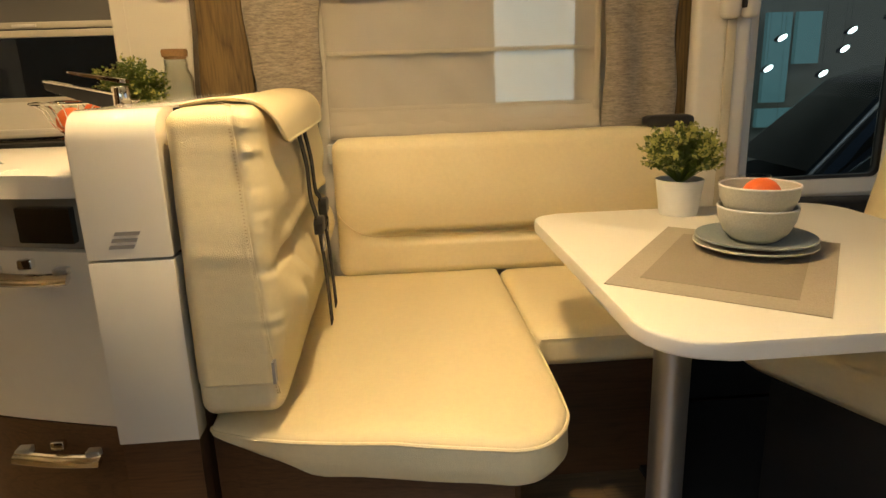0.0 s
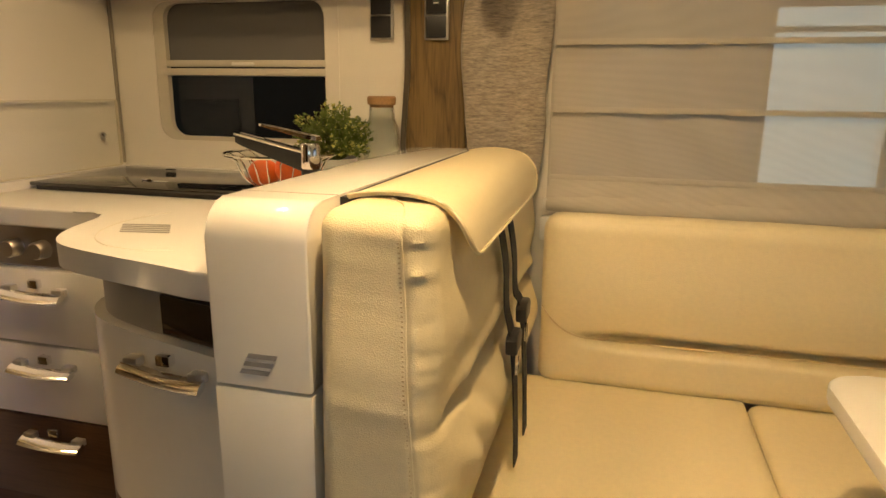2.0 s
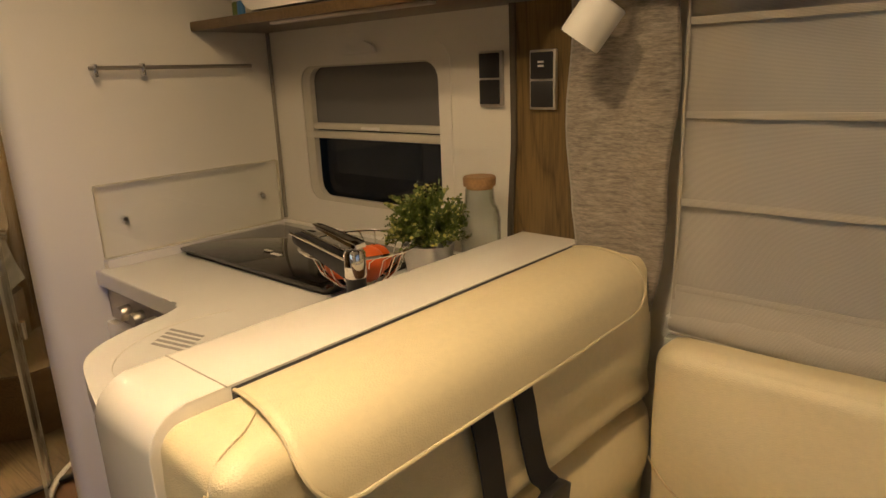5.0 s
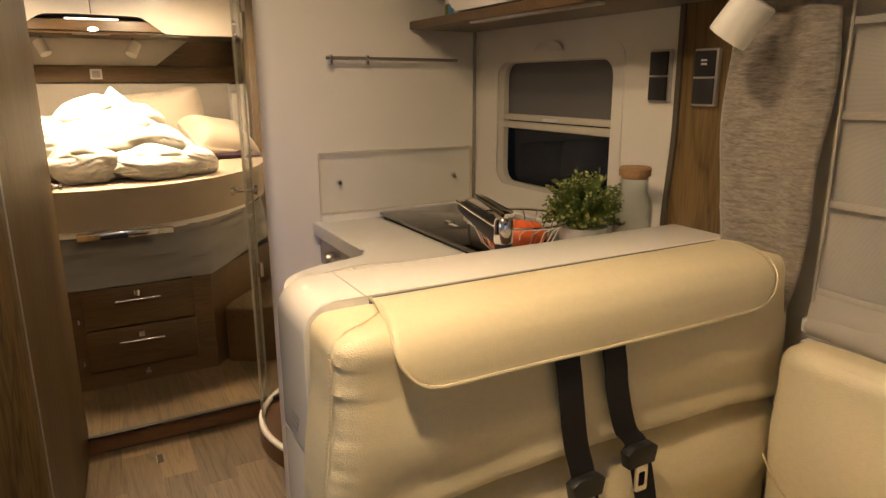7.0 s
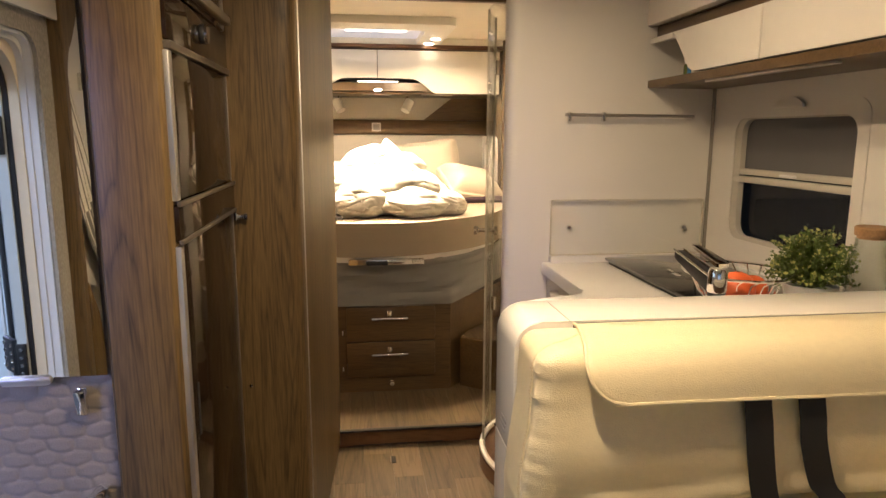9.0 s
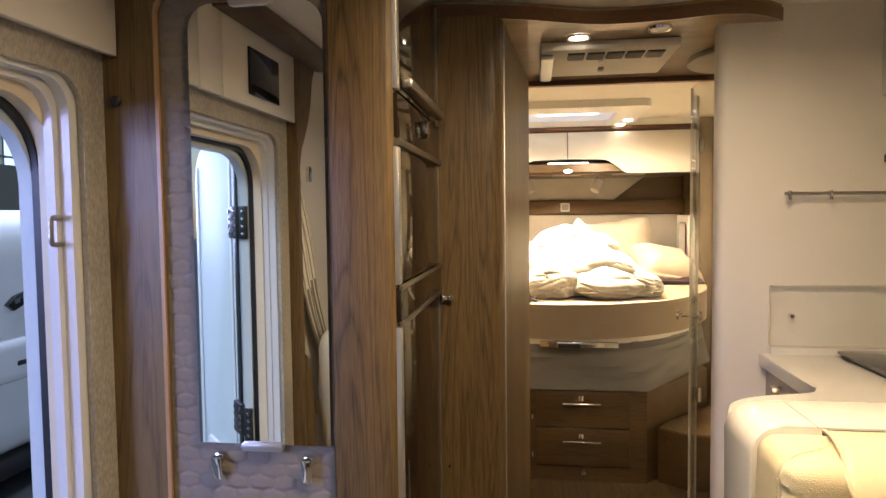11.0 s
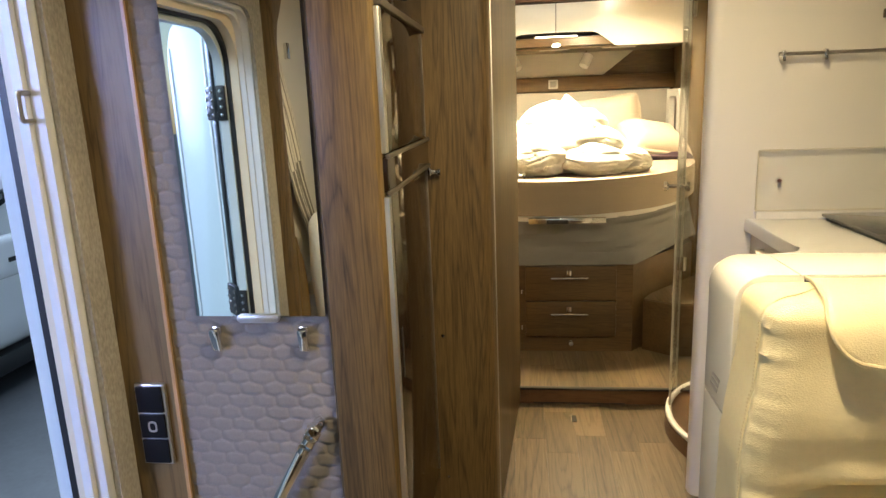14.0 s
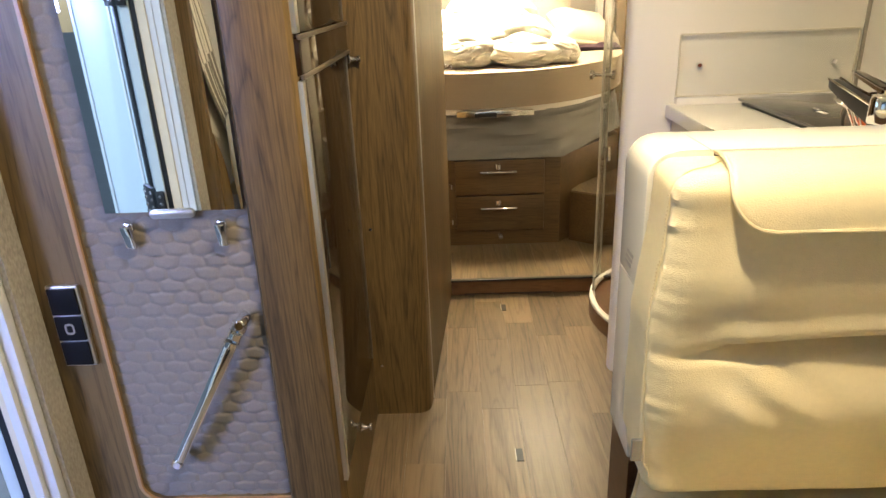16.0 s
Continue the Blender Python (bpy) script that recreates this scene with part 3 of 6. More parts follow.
def roman_blind():
    t = thing("roman_blind", (0.24, 2.13, 0.98), "sheer beige roman blind with pale tapes, drawn down", "blind")
    nx, nz = 90, 110
    x0, x1, z0, z1 = -0.185, 0.672, 0.985, 1.72

    def sheet(profile, n):
        bm = bmesh.new()
        rows = [[bm.verts.new(profile(x0 + (x1 - x0) * i / nx, k / n)) for i in range(nx + 1)] for k in range(n + 1)]
        for a, b in zip(rows, rows[1:]):
            for i in range(nx):
                bm.faces.new((a[i], a[i + 1], b[i + 1], b[i]))
        return bm

    def hang(x, f):
        z = z0 + (z1 - z0) * f
        drift = x * 0.9 + 0.75 * z + 0.05 * noise.noise(Vector((x * 3, 4, z * 3)))
        sag = 0.006 * math.sin(drift * 34) * (0.6 + noise.noise(Vector((x * 2.4, 0, z * 2.4)))) + 0.004 * noise.noise(Vector((x * 14, 2, z * 7)))
        return (x, 2.130 + sag, z)

    part("cloth", sheet(hang, nz), BLIND, t)
    for k, (top, low, out) in enumerate(((1.064, 1.000, 0.010), (1.040, 0.978, 0.017))):
        def pleat(x, f, top=top, low=low, out=out, k=k):
            droop = 0.010 * math.sin((x - x0) / (x1 - x0) * math.pi) + 0.006 * noise.noise(Vector((x * 5, k * 3, 1)))
            swell = math.sin(min(1.0, f * 1.25) * math.pi * 0.8)
            return (x, 2.119 - out * swell + 0.003 * noise.noise(Vector((x * 16, f * 3, k))), top + (low - droop - top) * math.sin(f * math.pi / 2))
        fold = part("fold", sheet(pleat, 14), BLIND, t, "gathered cloth fold at the foot")
        part("hem", tube([Vector(pleat(x0 + (x1 - x0) * i / 40, 1.0)) for i in range(41)], 0.0028, 6), BLINDTAPE, fold)
    for z in (1.068, 1.236, 1.396, 1.556):
        part("tape", box(x0 + 0.002, x1 - 0.002, 2.1165, 2.1185, z - 0.0065, z + 0.0065, 0.0008), BLINDTAPE, t, "pale horizontal stiffening tape")
    for a, b in ((x0, x0 + 0.006), (x1 - 0.018, x1)):
        part("side_hem", box(a, b, 2.1135, 2.1155, 1.0, z1, 0.0005), BLIND, t)
    for x in (x0 + 0.10, x1 - 0.12):
        part("cord", tube([(x, 2.139, 0.99), (x, 2.139, 1.70)], 0.0016, 6), BLINDTAPE, t)
    part("end_cap", box(x0 - 0.008, x0 + 0.006, 2.104, 2.136, 0.985, 1.012, 0.003), PLASTICWHITE, t)
    part("head_rail", box(x0 - 0.01, x1 + 0.01, 2.10, 2.15, 1.70, 1.73, 0.004), PLASTICWHITE, t)


roman_blind()


def curtain(x0, x1, z0, z1, label, taper):
    bm = bmesh.new()
    nx, nz = 26, 50
    rows = []
    for k in range(nz + 1):
        z = z0 + (z1 - z0) * k / nz
        row = []
        for i in range(nx + 1):
            s = i / nx
            x = x0 + (x1 - x0) * s + taper * max(0, 1.2 - z) * (0.5 - s) + 0.006 * math.sin(z * 17 + s * 2)
            y = 2.096 + 0.010 * math.sin(s * 9.5 + z * 2.2) + 0.006 * noise.noise(Vector((s * 3, z * 5, x0)))
            row.append(bm.verts.new((x, y, z)))
        rows.append(row)
    for a, b in zip(rows, rows[1:]):
        for i in range(nx):
            bm.faces.new((a[i], a[i + 1], b[i + 1], b[i]))
    ob = solid("curtain", bm, CURTAIN, label, "curtain", "saloon curtains")
    m = ob.modifiers.new("thick", "SOLIDIFY")
    m.thickness = 0.004


curtain(-0.405, -0.190, 0.955, 1.72, "narrow silver-brown slub curtain hanging beside the wood strip", 0.35)
curtain(0.682, 0.905, 0.955, 1.72, "narrow silver-brown slub curtain beside the cab pillar", 0.0)
solid("trim_window_ledge", box(-0.20, 0.93, 2.115, WY - 0.001, 0.90, 0.962, 0.006), PLASTICWHITE, "pale ledge under the saloon window", "trim", kind="structure")
left = [(p.x, p.y) for p in curve_pts([(-0.562, 1.72, 0), (-0.560, 1.45, 0), (-0.560, 1.33, 0), (-0.566, 1.24, 0), (-0.572, 1.15, 0), (-0.573, 1.02, 0)], 5)]
solid("trim_wood_strip", prism([(-0.407, 1.72)] + left + [(-0.407, 1.02)], "y", 2.128, WY - 0.001, 0.004), WALNUT, "brown wood wall strip with a curved edge", "trim", kind="structure")
solid("trim_strip_edge", prism([(x + 0.004, z) for x, z in left] + [(x - 0.010, z) for x, z in reversed(left)], "y", 2.122, WY - 0.0005), DARKSTRIP, "dark edging along the wood wall strip", "trim", kind="structure")
solid("trim_wood_post", box(0.906, 0.952, 2.10, WY - 0.001, 0.55, 1.72, 0.004), WALNUT, "narrow brown wood post by the curtain", "trim", kind="structure")
solid("pillar_cab", box(0.953, 1.135, 2.06, WY - 0.001, 0.55, 2.1, 0.02, 3), PLASTICWHITE, "pale padded pillar beside the cab window", "pillar", kind="structure")
belt = thing("belt_anchor", (1.06, 2.05, 1.35), "cream seat belt with a rounded upper anchor", "seat belt")
part("anchor_cover", cushion(1.015, 1.075, 2.015, 2.06, 1.30, 1.44, 0.02, n=8), PLASTICWHITE, belt)
part("slide", cushion(1.080, 1.135, 2.015, 2.06, 1.30, 1.40, 0.02, n=8), PLASTICWHITE, belt)
part("slot", box(1.072, 1.085, 2.012, 2.03, 1.33, 1.37, 0.003), BLACK, belt)
part("webbing", box(1.045, 1.075, 2.048, 2.054, 0.62, 1.31, 0.001), TAPE, belt)


def switch_pair(x0, x1, z0, z1, y, socket, label):
    t = thing("switch_panel", (x0, y, z0), label, "switch", "wall switches")
    part("bezel", box(x0, x1, y - 0.012, y, z0, z1, 0.003), ALU, t)
    mid = (z0 + z1) / 2
    part("rocker", box(x0 + 0.005, x1 - 0.005, y - 0.017, y - 0.011, mid + 0.002, z1 - 0.005, 0.002), BLACK, t)
    part("rocker", box(x0 + 0.005, x1 - 0.005, y - 0.017, y - 0.011, z0 + 0.005, mid - 0.002, 0.002), BLACK, t)
    if socket:
        c = (x0 + x1) / 2
        part("usb_port", box(c - 0.007, c + 0.007, y - 0.019, y - 0.016, mid + 0.026, mid + 0.030, 0.0005), PLASTICWHITE, t)
        part("usb_port", box(c - 0.007, c + 0.007, y - 0.019, y - 0.016, mid + 0.034, mid + 0.038, 0.0005), PLASTICWHITE, t)


switch_pair(-0.676, -0.611, 1.407, 1.529, WY - 0.001, False, "black double light switch on the cream wall")
switch_pair(-0.515, -0.452, 1.403, 1.524, 2.127, True, "black switch with charging socket on the wood strip")

lamp = thing("reading_lamp", (-0.25, 1.97, 1.63), "white cylindrical reading lamp on a chrome arm", "lamp")
bm = lathe([(0, 0), (0.036, 0), (0.037, 0.004), (0.037, 0.075), (0.034, 0.078), (0.0, 0.078)], 0, 0, 24)
bmesh.ops.transform(bm, matrix=Matrix.Translation((-0.300, 1.945, 1.528)) @ Euler((radians(-14), radians(33), 0)).to_matrix().to_4x4(), verts=bm.verts[:])
part("shade", bm, PLASTICWHITE, lamp)
part("arm", tube([(-0.275, 1.95, 1.592), (-0.255, 1.955, 1.625), (-0.245, 1.96, 1.66)], 0.006), CHROME, lamp)
part("base", box(-0.275, -0.215, 1.93, 1.99, 1.655, 1.668, 0.004), CHROME, lamp)

# ---- overhead cabinets on the window side ----


def overhead():
    t = thing("overhead_cabinet", (-1.0, 1.95, 1.62), "cream kitchen overhead cabinet with brown shelf and open corner niche", "cabinet")
    part("bottom_shelf", prism([(-1.499, 1.908), (-0.42, 1.908), (-0.42, WY - 0.002), (-1.499, WY - 0.002)], "z", 1.622, 1.648, 0.003), WALNUT_X, t, "brown wood bottom shelf")
    part("under_light", box(-1.15, -0.62, 1.925, 1.948, 1.616, 1.623, 0.002), ALU, t, "slim under-cabinet light bar")
    part("carcass", box(-1.30, -0.42, 1.96, WY - 0.002, 1.65, CEIL - 0.002), WALLCREAM, t)
    part("niche_back", box(-1.499, -1.301, 2.06, WY - 0.002, 1.649, 1.80), WALLCREAM, t)
    part("band", box(-1.499, -0.42, 1.932, 1.96, 1.787, 1.825, 0.002), WALNUT_X, t, "brown wood band between the doors")
    part("door", prism([(-1.345, 1.785), (-1.315, 1.772), (-1.285, 1.735), (-1.225, 1.665), (-1.195, 1.652), (-0.868, 1.652), (-0.868, 1.785)], "y", 1.908, 1.932, 0.003), DOORWHITE, t)
    part("fascia", box(-1.499, -1.345, 1.910, 1.932, 1.768, 1.786, 0.002), DOORWHITE, t)
    part("door", box(-0.864, -0.42, 1.908, 1.932, 1.652, 1.785, 0.003), DOORWHITE, t)
    part("door", box(-1.499, -0.868, 1.895, 1.932, 1.826, CEIL - 0.003, 0.003), DOORWHITE, t)
    part("door", box(-0.864, -0.42, 1.895, 1.932, 1.826, CEIL - 0.003, 0.003), DOORWHITE, t)
    s = thing("overhead_cabinet", (0.2, 1.95, 1.66), "saloon overhead cabinet with brown wood underside", "cabinet")
    part("bottom_shelf", box(-0.417, 0.95, 1.895, WY - 0.002, 1.672, 1.70, 0.003), WALNUT_X, s, "brown wood underside")
    part("carcass", box(-0.417, 0.95, 1.925, WY - 0.002, 1.702, CEIL - 0.002), WALLCREAM, s)
    for k in range(2):
        part("door", box(-0.416 + k * 0.683, 0.264 + k * 0.683, 1.895, 1.924, 1.703, CEIL - 0.003, 0.003), DOORWHITE, s)
    for (x, m, lab) in ((-1.40, LEAF, "small spice jar with green label"), (-1.375, TEAL_CAP, "small spice jar with blue label")):
        j = thing("spice_jar", (x, 2.0, 1.648), lab, "jar", "jars in the overhead niche")
        part("body", lathe([(0, 1.649), (0.013, 1.649), (0.014, 1.652), (0.014, 1.690), (0.011, 1.695), (0, 1.695)], x, 2.0, 16), m, j)
        part("lid", lathe([(0.012, 1.6955), (0.0125, 1.71), (0, 1.711)], x, 2.0, 16), POT, j)


TEAL_CAP = surface("blue_label", (0.05, 0.20, 0.42), 0.4)
overhead()

# ---- kitchen block ----
WT = 1.02
front_edge = [(-1.499, 1.55), (-1.12, 1.55)] + [(p.x, p.y) for p in curve_pts([(-1.085, 1.553, 0), (-1.045, 1.545, 0), (-1.018, 1.505, 0), (-1.003, 1.45, 0), (-0.985, 1.395, 0), (-0.950, 1.335, 0), (-0.895, 1.292, 0), (-0.80, 1.262, 0), (-0.70, 1.238, 0), (-0.60, 1.214, 0)], 5)] + [(-0.548, 1.204)]
wt = thing("worktop", (-1.0, 1.8, WT - 0.04), "pale worktop with an S-curved front edge", "worktop")
part("slab", prism(front_edge + [(-0.548, 2.155), (-1.499, 2.155)], "z", WT - 0.042, WT, 0.006, 3), WORKTOP, wt)
part("upstand", prism([(-1.499, 1.575), (-1.470, 1.575), (-1.470, 2.128), (-0.60, 2.128), (-0.60, 2.156), (-1.499, 2.156)], "z", WT + 0.0005, WT + 0.024, 0.004), WORKTOP, wt, "low pale upstand along the walls")
bm = bmesh.new()
tube([(-0.77 + 0.17 * math.cos(radians(a)), 1.50 + 0.20 * math.sin(radians(a)), WT + 0.0003) for a in range(150, 300, 8)], 0.0012, 6, into=bm)
part("lid_line", bm, WALLCREAM, wt)
for k in range(5):
    cx, cy = -0.83 - 0.010 * k, 1.405 + 0.014 * k
    q = [(cx - 0.05, cy + 0.0), (cx + 0.04, cy + 0.02), (cx + 0.037, cy + 0.027), (cx - 0.053, cy + 0.007)]
    part("print_bar", prism(q, "z", WT + 0.0005, WT + 0.0012), GREYPRINT, wt, "grey printed bar")


def pull(parent, cx, y, z, half, tilt=0.0):
    """A broad chrome bow handle with a push lock over it."""
    a, b = (cx - half, y - tilt * half, z), (cx + half, y + tilt * half, z)
    prof = [(y - 0.012, z - 0.004), (y - 0.030, z - 0.012), (y - 0.036, z - 0.006), (y - 0.030, z + 0.003), (y - 0.012, z + 0.010)]
    bm = bmesh.new()
    rows = []
    for s in range(13):
        u = -1 + s / 6
        dip = 0.006 * (1 - u * u)
        rows.append([bm.verts.new((cx + u * half, py + tilt * u * half, pz - dip)) for py, pz in prof])
    for r0, r1 in zip(rows, rows[1:]):
        for k in range(5):
            bm.faces.new((r0[k], r0[(k + 1) % 5], r1[(k + 1) % 5], r1[k]))
    bm.faces.new(rows[0]), bm.faces.new(rows[-1])
    h = part("handle", bm, CHROME, parent, "chrome bow handle")
    for u in (-0.8, 0.8):
        x = cx + u * half
        part("bracket", box(x - 0.014, x + 0.014, y + tilt * u * half - 0.018, y + tilt * u * half + 0.004, z, z + 0.016, 0.003), ALU, h)
    part("lock", box(cx - 0.014, cx + 0.014, y - 0.014, y + 0.004, z + 0.012, z + 0.032, 0.004), CHROME, h)


def cook_unit():
    t = thing("kitchen_drawer_unit", (-1.28, 1.56, 0), "cooker unit with knobs over cream and brown drawers", "cabinet")
    part("carcass", box(-1.499, -1.02, 1.58, 2.15, 0.0, WT - 0.044), WALLCREAM, t)
    part("control_panel", box(-1.499, -1.02, 1.572, 1.58, 0.885, WT - 0.046), STEEL, t, "recessed metal control panel")
    for i in range(4):
        k = lathe([(0, 0), (0.021, 0), (0.020, 0.024), (0.017, 0.028), (0, 0.028)], 0, 0, 20)
        bmesh.ops.transform(k, matrix=Matrix.Translation((-1.38 + i * 0.075, 1.572, 0.925)) @ Matrix.Rotation(radians(90), 4, "X"), verts=k.verts[:])
        part("knob", k, STEEL, t, "round metal knob")
    for z0, z1, m in ((0.705, 0.88, DOORWHITE), (0.522, 0.70, DOORWHITE), (0.30, 0.517, DARKWOOD)):
        d = part("drawer", box(-1.495, -1.02, 1.553, 1.578, z0, z1, 0.004), m, t)
        pull(d, -1.245, 1.553, z1 - 0.052, 0.085)
    part("plinth", box(-1.495, -1.02, 1.57, 1.58, 0.0, 0.296), DARKWOOD, t)


cook_unit()


def peninsula():
    t = thing("kitchen_end_cabinet", (-0.75, 1.4, 0), "curved cream end cabinet with a socket strip and brown base", "cabinet")
    body = [(p.x, p.y) for p in curve_pts([(-1.012, 1.60, 0), (-1.005, 1.52, 0), (-0.980, 1.44, 0), (-0.925, 1.378, 0), (-0.845, 1.338, 0), (-0.70, 1.292, 0), (-0.553, 1.250, 0)], 5)]
    tail = [(-0.553, 2.15), (-1.012, 2.15)]
    inset = [(x + 0.014, y + 0.014) for x, y in body]
    part("socket_strip", prism(inset + tail, "z", 0.868, WT - 0.043), GREYSTRIP, t, "taupe strip below the worktop")
    part("door", prism(body + tail, "z", 0.498, 0.866, 0.006), DOORWHITE, t)
    base = part("base", prism(body + tail, "z", 0.0, 0.494, 0.004), DARKWOOD, t, "dark brown wood base")
    pull(t, -0.705, 1.284, 0.822, 0.090, -0.20)
    pull(base, -0.715, 1.286, 0.430, 0.095, -0.20)
    part("socket", prism([(-0.715, 1.292), (-0.600, 1.260), (-0.600, 1.286), (-0.715, 1.318)], "z", 0.882, 0.952, 0.003), BLACKGLASS, t, "black double socket")


peninsula()

hob = thing("hob", (-1.15, 1.92, WT), "black glass hob lid closed over the burners", "hob")
part("glass_lid", prism(rrect(-1.462, -0.815, 1.765, 2.105, 0.012), "z", WT + 0.012, WT + 0.020, 0.002), BLACKGLASS, hob)
part("tray", prism(rrect(-1.452, -0.825, 1.775, 2.095, 0.012), "z", WT + 0.0005, WT + 0.011), BLACK, hob)
part("latch", box(-1.21, -1.18, 1.875, 1.885, WT + 0.0205, WT + 0.026, 0.001), CHROME, hob)
part("sticker", box(-1.175, -1.135, 1.870, 1.884, WT + 0.0205, WT + 0.021), PLASTICWHITE, hob)
part("hinge", box(-1.30, -1.27, 2.09, 2.10, WT + 0.0205, WT + 0.024, 0.001), BLACK, hob)


def splash_glass():
    t = thing("splash_guard", (-1.49, 1.85, 1.05), "clear glass splash guard screwed to the partition", "splash guard")
    p = part("pane", prism(rrect(1.576, 2.135, 1.046, 1.240, 0.008), "x", -1.490, -1.485), GLASS, t)
    p.visible_shadow = False
    part("edge", ring(rrect(1.575, 2.136, 1.045, 1.241, 0.008), rrect(1.578, 2.133, 1.048, 1.238, 0.008), "x", -1.4915, -1.4835), TAPE, t, "pale cut glass edge")
    for y, z in ((1.642, 1.143), (2.068, 1.139)):
        bm = lathe([(0, 0), (0.009, 0), (0.009, 0.010), (0.006, 0.013), (0, 0.013)], 0, 0, 16)
        bmesh.ops.transform(bm, matrix=Matrix.Translation((-1.4985, y, z)) @ Matrix.Rotation(radians(90), 4, "Y") @ Matrix.Scale(1.5, 4, (0, 0, 1)), verts=bm.verts[:])
        part("screw", bm, CHROME, t, "chrome cap screw")


splash_glass()

rail = thing("utensil_rail", (-1.47, 1.85, 1.53), "thin chrome utensil rail with sliding hooks", "rail")
part("bar", tube([(-1.475, 1.612, 1.530), (-1.475, 2.072, 1.527)], 0.0055, 10), STEEL, rail)
for y in (1.625, 1.745):
    part("hook", box(-1.485, -1.466, y - 0.005, y + 0.005, 1.508, 1.540, 0.003), CHROME, rail)
for y in (1.63, 2.06):
    part("bracket", tube([(-1.499, y, 1.529), (-1.475, y, 1.529)], 0.004), CHROME, rail)

tap = thing("kitchen_tap", (-0.65, 1.715, WT), "black and chrome kitchen mixer tap", "tap")
part("body", lathe([(0, WT), (0.023, WT), (0.024, WT + 0.008), (0.020, WT + 0.016), (0.020, 1.125), (0, 1.126)], -0.648, 1.715, 24), BLACK, tap)
part("collar", lathe([(0.0205, 1.112), (0.022, 1.116), (0.0215, 1.160), (0.018, 1.166), (0, 1.167)], -0.648, 1.715, 24), CHROME, tap)
sp = bmesh.new()
box(-0.5, 0.5, -0.5, 0.5, -0.5, 0.5, 0.12, 2, into=sp)
for v in sp.verts:
    s = v.co.x + 0.5
    v.co = Vector((-0.645 - 0.168 * s, 1.715 - 0.012 * s + v.co.y * (0.030 - 0.004 * s), 1.122 + 0.050 * s + v.co.z * (0.044 - 0.024 * s)))
part("spout", sp, BLACK, tap, "black angular spout")
for dy in (-0.0155, 0.0155):
    part("trim_line", tube([(-0.652, 1.715 + dy, 1.146), (-0.812, 1.703 + dy * 0.85, 1.182)], 0.0028, 6), CHROME, tap)
lv = bmesh.new()
box(-0.5, 0.5, -0.5, 0.5, -0.5, 0.5, 0.15, 2, into=lv)
for v in lv.verts:
    s = 0.5 - v.co.x
    v.co = Vector((-0.628 - 0.135 * s, 1.716 + v.co.y * (0.034 - 0.014 * s), 1.176 + 0.026 * s + v.co.z * (0.012 - 0.006 * s)))
part("lever", lv, CHROME, tap, "flat chrome lever")


def basket():
    cx, cy, z0, z1 = -0.790, 1.850, WT + 0.022, 1.128
    t = thing("fruit_basket", (cx, cy, z0), "chrome wire fruit basket", "basket")
    for r, z, w in ((0.130, z1, 0.0035), (0.060, z0 + 0.004, 0.003)):
        part("hoop", tube([(cx + r * math.cos(a * math.pi / 18), cy + r * math.sin(a * math.pi / 18), z) for a in range(36)], w, 6, closed=True), CHROME, t)
    for i in range(22):
        a = 2 * math.pi * i / 22
        part("wire", tube([(cx + r * math.cos(a + d), cy + r * math.sin(a + d), z) for r, z, d in ((0.060, z0 + 0.004, 0), (0.088, z0 + 0.03, 0.02), (0.106, z0 + 0.07, 0.05), (0.129, z1 - 0.002, 0.12))], 0.0018, 5), CHROME, t)
    for x, y, z, r in ((-0.742, 1.822, 1.096, 0.043), (-0.822, 1.822, 1.082, 0.036), (-0.790, 1.895, 1.082, 0.036)):
        o = thing("orange", (x, y, z - r), "bright orange fruit lying in the wire basket", "orange", "fruit in the basket")
        part("peel", lathe([(r * 1.04 * math.sin(k * math.pi / 14), z - r * 0.94 * math.cos(k * math.pi / 14)) for k in range(15)], x, y, 22), ORANGE, o)
        part("stalk", lathe([(0.003, z + r * 0.93), (0.002, z + r * 0.96), (0, z + r * 0.96)], x, y, 6), LEAF, o)


basket()


